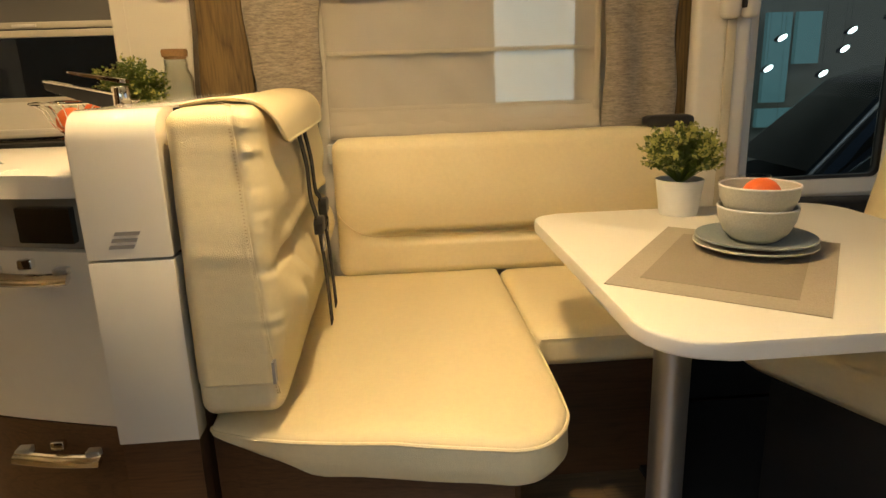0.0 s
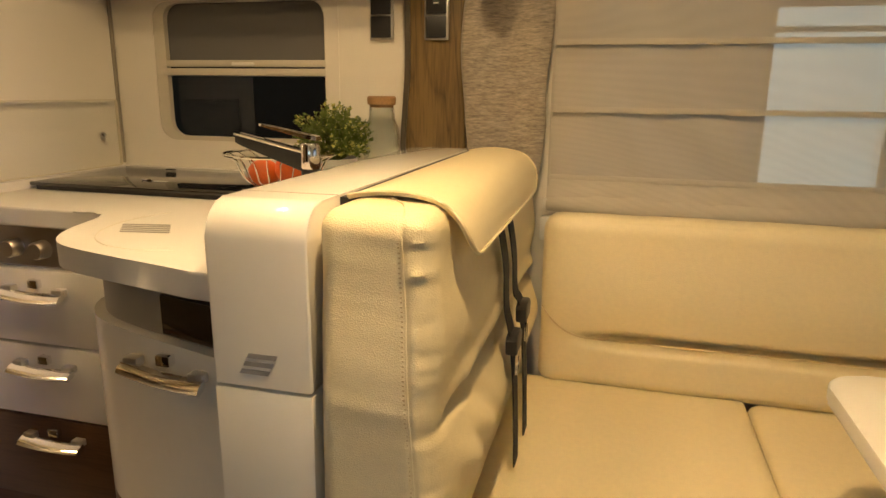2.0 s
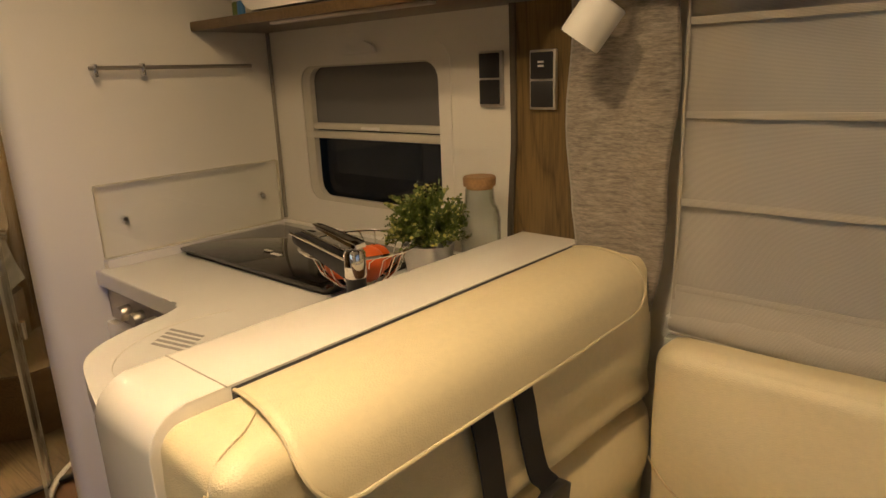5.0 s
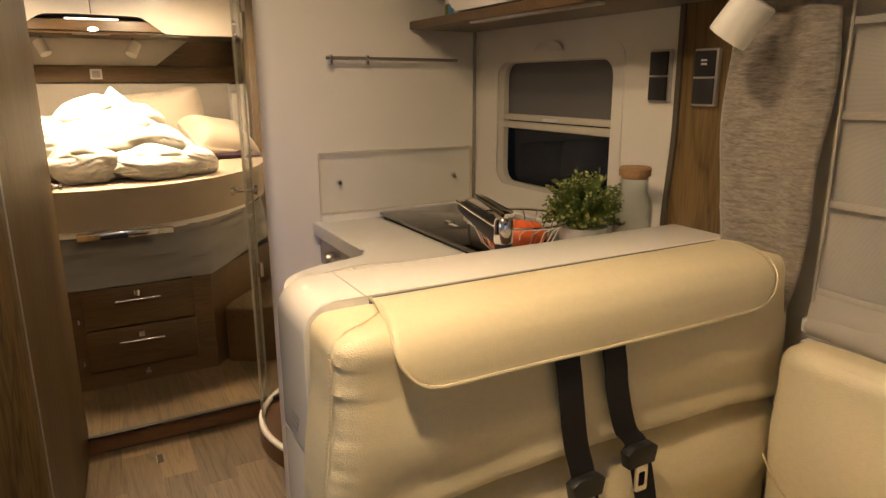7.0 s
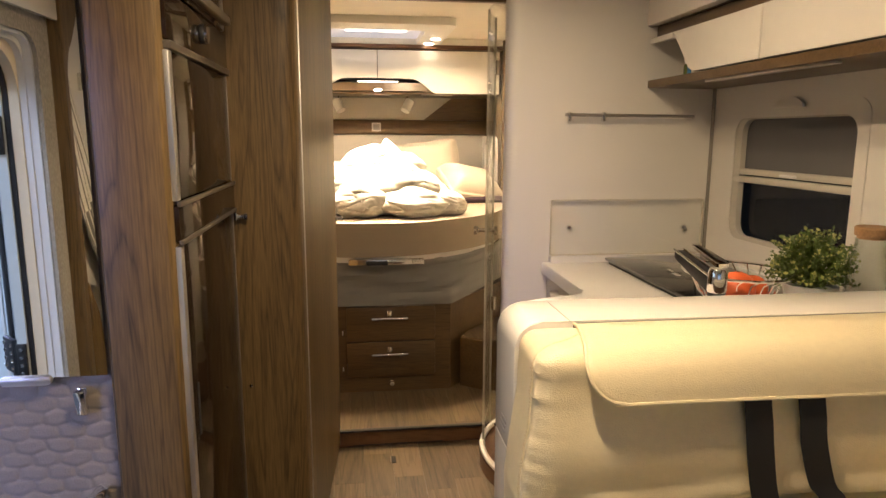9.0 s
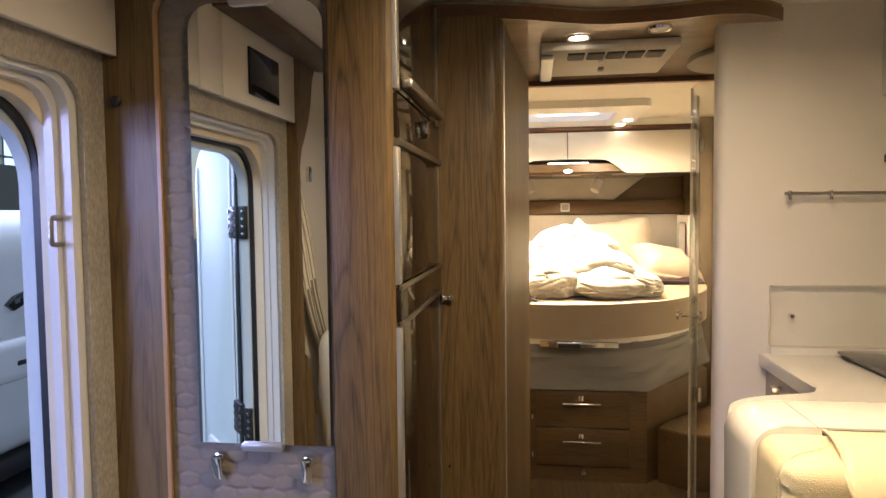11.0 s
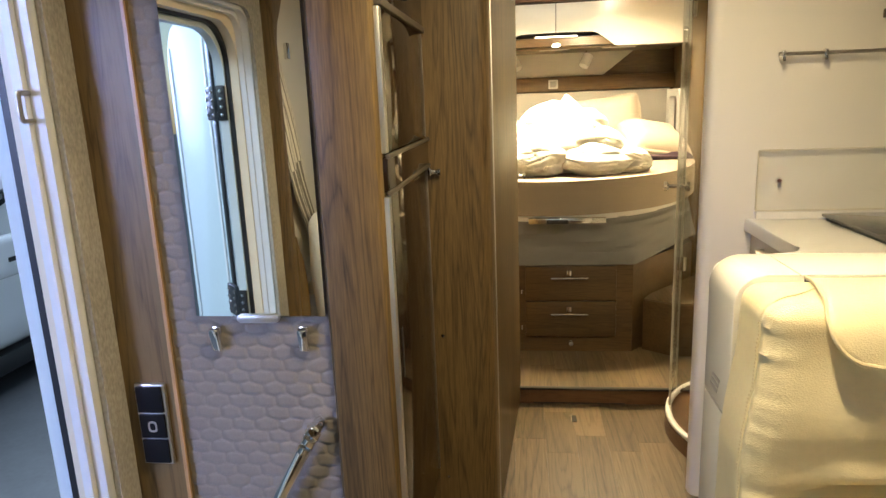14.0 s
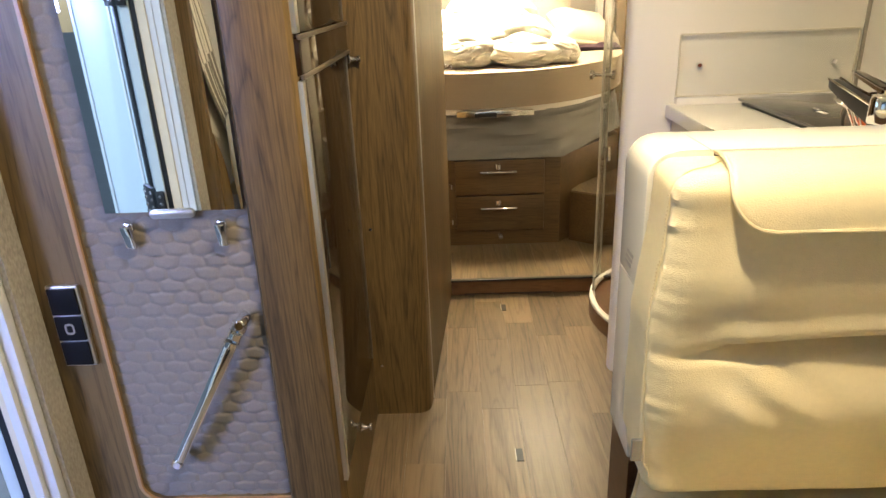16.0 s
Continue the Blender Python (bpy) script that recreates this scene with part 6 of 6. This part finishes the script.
# ---- bedroom ----
solid("floor_step", box(-4.5, -2.236, 0.0, WY, 0.0, 0.076), DARKWOOD_Y, "low wooden step up to the bed", "step", kind="structure")
solid("trim_step_edge", box(-2.240, -2.215, 0.55, 1.60, 0.076, 0.086, 0.002), BLACK, "dark step edge strip", "trim", kind="structure")


def bed_outline(grow, front=0.0, n=40):
    pts = []
    for i in range(n + 1):
        a = -math.pi / 2 + math.pi * i / n
        pts.append((-3.86 + (1.20 + front) * math.cos(a), 0.98 + (0.95 + grow) * math.sin(a)))
    return [(-4.50, 0.98 - 0.95 - grow)] + pts + [(-4.50, 0.98 + 0.95 + grow)]


bed = thing("bed", (-3.6, 0.98, 0.08), "island bed with rounded foot, beige fitted sheet, drawers below", "bed")
part("mattress", prism(bed_outline(0.0), "z", 0.832, 1.008, 0.035, 4), SHEET, bed, "mattress in a taupe fitted sheet")
part("slat_frame", prism(bed_outline(-0.05, -0.02), "z", 0.800, 0.831, 0.004), PLASTICWHITE, bed)
def base_edge(y):
    """The bed base's outline towards the corridor, pushed out a little."""
    d = max(abs(y - 0.98) - 0.42, 0)
    return -2.675 - 1.25 * d


sk = bmesh.new()
rows = []
for k in range(17):
    f = k / 16
    row = []
    for i in range(81):
        y = 0.12 + 1.72 * i / 80
        xt = -3.86 + 1.16 * math.sqrt(max(0, 1 - ((y - 0.98) / 0.92) ** 2))
        fold = 0.034 * noise.noise(Vector((y * 2.2, f * 3.2 + y * 1.5, 2))) + 0.018 * noise.noise(Vector((y * 5, f * 8 - y * 2, 6)))
        row.append(sk.verts.new((base_edge(y) * (1 - f) + min(xt, -2.715) * f + fold - 0.02 * math.sin(f * 3.1), y, 0.568 + 0.236 * f + 0.10 * (1 - f) * max(0, abs(y - 0.98) - 0.42))))
    rows.append(row)
for a, b in zip(rows, rows[1:]):
    for i in range(80):
        sk.faces.new((a[i], a[i + 1], b[i + 1], b[i]))
part("skirt", sk, SKIRT, bed, "grey cloth skirt")
bar = part("lift_bar", box(-2.655, -2.625, 0.86, 1.25, 0.797, 0.826, 0.004), CHROME, bed, "chrome bed lift bar")
part("bar_grip", box(-2.62, -2.60, 0.95, 1.06, 0.800, 0.822, 0.004), BLACK, bar)
part("base", prism([(-2.70, 0.30), (-2.70, 1.40), (-3.22, 1.82), (-4.5, 1.82), (-4.5, 0.30)], "z", 0.077, 0.568), WALNUT_X, bed, "walnut bed base")
for z0, z1 in ((0.372, 0.560), (0.170, 0.366)):
    d = part("drawer", box(-2.699, -2.682, 0.842, 1.314, z0, z1, 0.003), WALNUT_X, bed, "walnut drawer front")
    hz = (z0 + z1) / 2 + 0.035
    hbm = tube([(-2.654, 0.975, hz), (-2.654, 1.165, hz)], 0.0065, 10)
    for hy in (1.0, 1.14):
        tube([(-2.682, hy, hz), (-2.654, hy, hz)], 0.005, 8, into=hbm)
    hb = part("handle", hbm, CHROME, d, "straight chrome bar handle")
    part("lock", lathe([(0.0, hz + 0.012), (0.016, hz + 0.012), (0.016, hz + 0.038), (0, hz + 0.038)], -2.682, 1.07, 14), CHROME, hb)
for z in (0.22, 0.42):
    part("side_hinge", box(-2.70, -2.680, 0.818, 0.824, z - 0.009, z + 0.009), ALU, bed)
push_knob(-2.699, 1.08, 0.135, "x", "small chrome push lock below the drawers")
solid("step_box", prism([(-2.835, 1.515), (-2.735, 1.462), (-2.635, 1.60), (-2.635, 2.1), (-3.2, 2.1), (-3.2, 1.83)], "z", 0.077, 0.36, 0.004), WALNUT_X, "walnut step box beside the bed", "step")
solid("step_cover", prism([(-2.835, 1.518), (-2.738, 1.466), (-2.64, 1.604), (-2.64, 2.1), (-3.2, 2.1), (-3.2, 1.835)], "z", 0.3605, 0.366), PLANK, "plank-look cover on the step box", "step")


def duvet():
    """A heap of soft puffed folds that overlap, the top one drawn up to a tip."""
    t = thing("duvet", (-3.1, 1.0, 1.01), "rumpled white duvet heaped on the unmade bed", "duvet")
    folds = [((-2.955, 0.925, 1.102), (0.150, 0.150, 0.105), 0, 4), ((-2.965, 1.225, 1.082), (0.150, 0.215, 0.086), -3, 14), ((-3.05, 1.415, 1.075), (0.14, 0.135, 0.080), -14, 30),
             ((-3.12, 1.06, 1.150), (0.20, 0.30, 0.155), 0, 8), ((-3.14, 1.29, 1.140), (0.18, 0.19, 0.115), -24, 14), ((-3.20, 0.74, 1.130), (0.24, 0.26, 0.165), 6, 0),
             ((-3.24, 1.00, 1.255), (0.19, 0.20, 0.145), 6, 0), ((-3.22, 1.19, 1.245), (0.16, 0.15, 0.125), -20, 0), ((-3.18, 1.120, 1.290), (0.13, 0.13, 0.150), 0, 0),
             ((-3.45, 0.60, 1.10), (0.26, 0.30, 0.150), 0, 0), ((-3.06, 0.50, 1.06), (0.22, 0.22, 0.10), 0, 0)]
    for k, (c, r, tip, turn) in enumerate(folds):
        b = bmesh.new()
        bmesh.ops.create_icosphere(b, subdivisions=5, radius=1.0)
        m = pose(*c, tip, 0, turn)
        for v in b.verts:
            n = v.co.normalized()
            bulk = 1 + 0.20 * noise.noise(n * 1.5 + Vector((k * 7, 0, 0)))
            bend = Vector((n.x * 1.2, n.y * 1.3 + n.z * 1.4, n.z * 2.4 - n.y * 1.1)) + Vector((0, k * 5, 1))
            ridge = 1 - abs(noise.noise(bend)) * 3.0
            fine = 1 - abs(noise.noise(bend * 2.1 + Vector((3, 1, k)))) * 2.6
            pleat = 1 - abs(noise.noise(Vector((n.x * 6 + n.z * 3, n.y * 9 - n.z * 4, k * 2.0)))) * 2.4
            d = bulk - 0.060 * max(0, ridge) ** 2 - 0.016 * max(0, fine) ** 2 - 0.005 * max(0, pleat) ** 2
            q = Vector((n.x * r[0] * d, n.y * r[1] * d, n.z * r[2] * d))
            if k == 8:
                up = max(0.0, n.z)
                q = Vector((q.x * (1 - 0.75 * up), q.y * (1 - 0.75 * up) - 0.035 * up, n.z * r[2]))
            p = m @ q
            p.z = max(p.z, 1.0095)
            v.co = p
        part("fold", b, DUVET, t)


duvet()


def pillow(name, w, hgt, thick, m, at, tilt, label, mat):
    def form(q, u):
        k = (1 - 0.55 * max(abs(u.x), abs(u.z)) ** 4)
        q.y *= k
        q.x *= 1 + 0.06 * abs(u.x * u.z)
        q.z *= 1 + 0.06 * abs(u.x * u.z)
        return q
    bm = cushion(-w / 2, w / 2, -thick / 2, thick / 2, -hgt / 2, hgt / 2, thick * 0.35, (0, thick * 0.35, 0), 24, 0.008, 8, form)
    bmesh.ops.transform(bm, matrix=pose(*at, *tilt), verts=bm.verts[:])
    solid(name, bm, mat, label, "pillow", "pillows on the bed")


pillow("pillow", 0.50, 0.42, 0.14, None, (-4.20, 1.43, 1.205), (-22, -7, 90), "cream pillow standing against the headboard", PILLOW)
pillow("pillow", 0.55, 0.36, 0.13, None, (-4.20, 0.72, 1.12), (-50, 0, 90), "cream pillow standing behind the duvet", PILLOW)
pillow("pillow", 0.40, 0.40, 0.13, None, (-3.84, 1.70, 1.112), (-68, 10, 104), "patterned cream pillow lying on another pillow", PILLOW)
pillow("pillow", 0.36, 0.36, 0.075, None, (-3.82, 1.71, 1.042), (-84, 3, 100), "dark purple pillow lying flat on the bed", PURPLE)

hb = thing("headboard", (-4.5, 1.0, 1.0), "grey cloth headboard with wood band above", "headboard")
part("cloth_panel", box(-4.53, -4.47, 0.05, 1.93, 0.9, 1.462, 0.01), HEADCLOTH, hb)
part("wood_band", box(-4.53, -4.45, 0.05, 2.15, 1.466, 1.57, 0.004), WALNUT_X, hb, "walnut band")
part("upper_cloth", prism([(0.05, 1.574), (1.44, 1.574), (1.66, 1.742), (0.05, 1.742)], "x", -4.53, -4.478, 0.003), HEADCLOTH, hb, "grey cloth panel with a slanted end")
part("upper_wood", box(-4.549, -4.531, 0.05, 2.15, 1.572, 1.741), WALNUT_X, hb)
so = thing("headboard_socket", (-4.45, 1.07, 1.515), "silver-framed socket in the walnut band", "socket")
part("bezel", ring(rrect(1.035, 1.105, 1.485, 1.550, 0.004, 3), rrect(1.046, 1.094, 1.496, 1.539, 0.003, 3), "x", -4.449, -4.440), ALU, so)
part("face", box(-4.449, -4.443, 1.046, 1.094, 1.496, 1.539), GREYPRINT, so)
for y, ang in ((0.79, 14), (1.30, -16)):
    l = thing("bed_reading_lamp", (-4.40, y, 1.74), "small white cylindrical reading lamp", "lamp", "bed reading lamps")
    bm = lathe([(0, -0.05), (0.034, -0.05), (0.034, 0.04), (0, 0.042)], 0, 0, 18)
    bmesh.ops.transform(bm, matrix=pose(-4.30, y, 1.675, ang * 1.6, -24, 0), verts=bm.verts[:])
    part("shade", bm, PLASTICWHITE, l)
    part("stem", tube([(-4.305, y, 1.715), (-4.32, y, 1.742)], 0.005), CHROME, l)
side_cab = thing("bedside_panel", (-4.3, 1.97, 1.0), "white rounded bedside panel with a dark niche", "panel")
part("board", ring(rrect(-4.45, -4.05, 1.0, 1.45, (0.02, 0.05, 0.08, 0.02)), rrect(-4.36, -4.12, 1.02, 1.40, (0.02, 0.03, 0.05, 0.02)), "y", 1.90, 1.94), PLASTICWHITE, side_cab)
part("niche", box(-4.36, -4.11, 1.945, 1.95, 1.01, 1.41), DARKWOOD_Y, side_cab)
solid("wall_bed_side", box(-4.5, -4.0, 1.955, WY - 0.002, 0.08, CEIL - 0.002), WALNUT, "walnut cupboard column beside the bed", "cabinet")


def rear_cabinet():
    t = thing("rear_overhead_cabinet", (-4.2, 1.0, 1.75), "cream gloss overhead cabinet with a dark cut-out over the bed", "cabinet")
    part("carcass", box(-4.548, -4.02, 0.05, 1.93, 1.852, 2.045), WALNUT_X, t)
    part("shelf", box(-4.548, -4.016, 0.05, 1.93, 1.742, 1.752, 0.002), WALNUT_X, t, "walnut light shelf")
    part("shelf_front", prism([(-4.028, 1.752), (-3.998, 1.760), (-4.006, 1.815), (-4.03, 1.820)], "y", 0.05, 1.46, 0.002), WALNUT_X, t, "curved walnut shelf front")
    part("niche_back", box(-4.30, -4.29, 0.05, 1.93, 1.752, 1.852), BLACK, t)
    part("led_strip", box(-4.022, -4.010, 0.93, 1.21, 1.8205, 1.828), STRIPGLOW, t, "lit LED strip")
    sb = lathe([(0, 0), (0.027, 0), (0.028, 0.002), (0, 0.003)], 0, 0, 18)
    bmesh.ops.transform(sb, matrix=Matrix.Translation((-3.9995, 1.07, 1.766)) @ Matrix.Rotation(radians(98), 4, "Y") @ Matrix.Scale(0.42, 4, (1, 0, 0)), verts=sb.verts[:])
    part("spot", sb, LAMPGLOW, t, "lit oval spot")
    for a, b in ((0.96, 1.16), (1.38, 1.60)):
        part("under_bar", box(-4.06, -4.03, a, b, 1.735, 1.7415), ALU, t)
    part("door", prism([(0.05, 1.746), (0.66, 1.746), (0.68, 1.752), (0.80, 1.838), (0.83, 1.848), (1.066, 1.848), (1.066, 2.036), (0.05, 2.036)], "x", -4.018, -3.996, 0.003), WHITE, t, "cream gloss door")
    part("door", prism([(1.070, 1.848), (1.315, 1.848), (1.345, 1.838), (1.455, 1.752), (1.475, 1.746), (1.93, 1.746), (1.93, 2.036), (1.070, 2.036)], "x", -4.018, -3.996, 0.003), WHITE, t, "cream gloss door")
    part("top_trim", box(-4.03, -3.99, 0.05, 1.95, 2.046, 2.075, 0.003), DARKWOOD_Y, t, "dark wood top trim")
    part("top_fillet", box(-4.035, -3.995, 0.05, 1.95, 2.0755, CEIL - 0.001, 0.002), PLASTICWHITE, t, "cream fillet under the ceiling")


rear_cabinet()

rl = thing("roof_light", (-3.7, 1.1, CEIL), "cream framed roof light with daylight above", "roof light")
part("surround", ring(rrect(-4.25, -3.15, 0.45, 1.50, 0.06), rrect(-4.02, -3.38, 0.62, 1.34, 0.06), "z", CEIL - 0.044, CEIL - 0.001), PLASTICWHITE, rl)
part("glass_dome", box(-4.03, -3.37, 0.61, 1.35, CEIL - 0.006, CEIL - 0.002), DOMEGLOW, rl, "grey-blue daylit dome of the roof light")
part("daylight_gap", box(-3.68, -3.50, 0.86, 1.24, CEIL - 0.012, CEIL - 0.0065), SKYGLOW, rl, "bright open strip of daylight")
part("grip", box(-4.06, -4.03, 0.92, 1.12, CEIL - 0.056, CEIL - 0.0445, 0.004), PLASTICWHITE, rl)
for x, y in ((-3.95, 1.42), (-3.72, 1.44)):
    part("lamp_spot", lathe([(0, CEIL - 0.050), (0.026, CEIL - 0.050), (0.032, CEIL - 0.0445)], x, y, 18), LAMPGLOW, rl, "lit round spot")

# ---- outside ----
solid("ground", box(-60, 60, -60, 60, -0.80, -0.75), ASPHALT, "dark hall floor outside", "ground", kind="structure")
hall = thing("hall_facade", (0, -14, -0.75), "bright glazed hall facade with steel bars", "facade", kind="structure")
part("glazing", box(-26, 22, -14.1, -14.0, 3.0, 9.0), HALLGLOW, hall)
for i in range(22):
    part("mullion", box(-24 + i * 2, -23.93 + i * 2, -14.0, -13.9, 3.0, 9.0), GREYSTRIP, hall)
for k in range(6):
    part("transom", box(-26, 22, -14.0, -13.92, 3.2 + k * 1.0, 3.26 + k * 1.0), GREYSTRIP, hall)
part("lower_wall", box(-26, 22, -14.1, -13.9, -0.75, 3.0), GREYSTRIP, hall)
sign = thing("hall_sign", (-8.6, -9.0, 2.2), "white hall sign with an orange square", "sign")
part("post", box(-8.58, -8.52, -9.10, -9.04, -0.75, 2.45), GREYSTRIP, sign)
part("board", box(-8.9, -8.2, -9.03, -9.0, 2.0, 2.45), PLASTICWHITE, sign)
part("square", box(-8.62, -8.44, -8.995, -8.985, 2.04, 2.24), ORANGE, sign)
fc = bpy.data.curves.new("letter", "FONT")
fc.body, fc.size, fc.align_x = "G", 0.2, "CENTER"
ft = new("letter", fc)
ft.data.materials.append(PLASTICWHITE)
ft.parent = sign
ft.location = (-8.53 + 8.6, -8.98 + 9.0, 2.07 - 2.2)
ft.rotation_euler = (radians(90), 0, radians(180))
van = thing("parked_van", (-4.5, -3.6, -0.75), "white van parked outside the entrance", "van")
part("body", cushion(-8.6, -1.6, -5.2, -3.3, -0.45, 1.55, 0.25, n=14, wrinkle=0), VANWHITE, van)
part("sill", box(-8.3, -1.9, -5.0, -3.36, -0.62, -0.44, 0.04), BLACK, van)
part("crease", box(-7.9, -2.0, -3.31, -3.285, 0.30, 0.33, 0.01), VANWHITE, van)
lamp_unit = part("headlight", prism([(-4.27, 0.93), (-3.98, 0.86), (-3.90, 0.80), (-3.97, 0.745), (-4.18, 0.82)], "y", -3.31, -3.262, 0.010), BLACKGLASS, van, "dark slanted headlight")
for k in range(3):
    part("lens", prism([(-4.20 + 0.09 * k, 0.895 - 0.022 * k), (-4.14 + 0.09 * k, 0.880 - 0.022 * k), (-4.15 + 0.09 * k, 0.845 - 0.022 * k), (-4.20 + 0.09 * k, 0.858 - 0.022 * k)], "y", -3.262, -3.256), CHROME, lamp_unit)
part("bumper", cushion(-4.75, -3.15, -3.36, -3.255, 0.18, 0.52, 0.05, n=10, wrinkle=0), VANWHITE, van)
part("bumper_vent", box(-4.12, -3.96, -3.262, -3.250, 0.305, 0.345, 0.008), BLACK, van)
for x in (-7.4, -2.9):
    w = lathe([(0, -0.12), (0.20, -0.12), (0.33, -0.11), (0.34, 0.0), (0.33, 0.11), (0.20, 0.12), (0, 0.12)], 0, 0, 28)
    bmesh.ops.transform(w, matrix=Matrix.Translation((x, -3.42, -0.41)) @ Matrix.Rotation(radians(90), 4, "X"), verts=w.verts[:])
    wl = part("wheel", w, BLACK, van)
    w = lathe([(0, 0.0), (0.19, 0.0), (0.20, 0.02), (0, 0.03)], 0, 0, 20)
    bmesh.ops.transform(w, matrix=Matrix.Translation((x, -3.29, -0.41)) @ Matrix.Rotation(radians(-90), 4, "X"), verts=w.verts[:])
    part("rim", w, ALU, wl)
# hall seen through the windows on the other side
bw = thing("lit_banner", (0.65, 2.94, -0.75), "white lit display board outside the window", "board")
part("board", box(0.47, 0.83, 2.94, 2.97, 0.96, 1.48), BANNER, bw)
part("header", box(0.47, 0.83, 2.94, 2.97, 1.50, 1.56), BANNER, bw)
part("bar", box(0.462, 0.84, 2.945, 2.965, 1.479, 1.501), GREYSTRIP, bw)
part("stand", box(0.48, 0.82, 2.94, 2.97, -0.75, 0.959), GREYSTRIP, bw)
hb2 = thing("hall_booth", (6, 9, -0.75), "dim teal exhibition booth wall", "wall", kind="structure")
part("back", box(-12, 14, 11.0, 11.1, -0.75, 6), GREYSTRIP, hb2)
# These panels emit faintly themselves, standing in for hall light on the wall.
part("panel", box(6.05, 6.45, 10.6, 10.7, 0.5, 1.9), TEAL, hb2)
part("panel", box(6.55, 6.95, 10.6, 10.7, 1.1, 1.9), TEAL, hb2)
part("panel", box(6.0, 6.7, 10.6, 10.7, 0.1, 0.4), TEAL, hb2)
for x, y, z in ((6.27, 9.0, 1.29), (5.36, 9.0, 1.46), (5.20, 9.0, 1.06), (6.0, 9.0, 0.97), (6.35, 9.0, 1.53), (6.90, 9.0, 1.71), (5.42, 9.0, 0.02), (6.99, 9.0, 1.39)):
    body = lathe([(0, 0.0), (0.050, 0.0), (0.055, 0.02), (0.045, 0.10), (0, 0.11)], 0, 0, 16)
    disc = lathe([(0, -0.012), (0.042, -0.010), (0.046, -0.002), (0, -0.001)], 0, 0, 16)
    slant = Matrix.Translation((x, y, z)) @ Matrix.Rotation(radians(-32), 4, "Y") @ Matrix.Rotation(radians(-90), 4, "X") @ Matrix.Diagonal((1.6, 0.7, 1.0, 1.0))
    for q in (body, disc):
        bmesh.ops.transform(q, matrix=slant, verts=q.verts[:])
    l = part("spotlight_body", body, BLACK, hb2)
    part("lens", disc, HALLSPOT, l)
    part("hanger", tube([(x, y + 0.05, z + 0.03), (x, y + 0.05, 6.0)], 0.002, 4), BLACK, l)
part("truss", box(-12, 14, 7.5, 9.8, 6.0, 6.1), GREYSTRIP, hb2)
car = thing("parked_car", (4.2, 4.8, -0.75), "dark car parked beside the cab window", "car")
part("body", prism([(2.6, -0.5), (6.6, -0.5), (6.6, 0.3), (6.0, 0.42), (4.0, 0.40), (2.7, 0.15)], "y", 4.2, 6.0, 0.08, 3), DASH, car)
part("cabin", prism([(3.1, 0.36), (5.9, 0.42), (5.4, 1.05), (4.3, 1.10), (3.9, 1.0)], "y", 4.35, 5.85, 0.08, 3), BLACKGLASS, car)
part("bright_line", tube([(2.75, 4.18, 0.40), (3.7, 4.25, 1.35)], 0.012), ALU, car)
part("pillar", tube([(2.70, 4.2, 0.30), (3.85, 4.3, 1.50)], 0.045), BLACK, car)
part("mirror_cap", cushion(3.30, 3.52, 4.0, 4.14, 0.56, 0.68, 0.05, n=8), DASH, car)
for x in (3.4, 5.7):
    w = lathe([(0, -0.1), (0.31, -0.1), (0.32, 0.0), (0.31, 0.1), (0, 0.1)], 0, 0, 24)
    bmesh.ops.transform(w, matrix=Matrix.Translation((x, 4.3, -0.43)) @ Matrix.Rotation(radians(90), 4, "X"), verts=w.verts[:])
    part("wheel", w, BLACK, car)

# ---- floor hatches and planks ----
for x, y, along, z in ((-1.024, 1.028, True, 0.0015), (-2.077, 1.052, True, 0.0015), (-2.60, 1.085, False, 0.0795)):
    hl = thing("floor_hatch_grip", (x, y, z), "small black grip slot of a floor hatch", "grip", "floor hatch grips")
    a, b = (0.030, 0.011) if along else (0.008, 0.036)
    part("plate", box(x - a, x + a, y - b, y + b, z, z + 0.002), BLACK, hl)
    part("lip", box(x - a, x + a, y - b - 0.002, y - b, z, z + 0.003), STEEL, hl)
solid("threshold_slot", box(-2.2345, -2.232, 0.87, 1.30, 0.002, 0.006), BLACK, "thin dark slot at the step foot", "slot")

rnd = random.Random(5)
shared = {}


def planks(parent, x0, x1, y0, y1, z, width=0.128):
    y, r = y0, 0
    while y < y1 - 0.01:
        w = min(width, y1 - y)
        x = x0 - rnd.uniform(0.0, 0.6)
        while x < x1:
            ln = rnd.choice((0.36, 0.50, 0.64))
            a, b = max(x, x0), min(x + ln, x1)
            if b - a > 0.02:
                key = (round(b - a, 3), round(w, 3))
                if key not in shared:
                    shared[key] = mesh_of("plank", box(0.0002, b - a - 0.0002, 0.0002, w - 0.0002, -0.005, 0.0, 0.0003, 1), PLANK)
                ob = new("plank", shared[key])
                ob.parent = parent
                ob.location = (a, y, z)
            x += ln
        y += w


planks(floor, -2.235, 0.698, DY + 0.015, 1.76, 0.0)
step_top = bpy.data.objects["floor_step"]
planks(step_top, -2.76, -2.241, 0.60, 1.80, 0.0825)
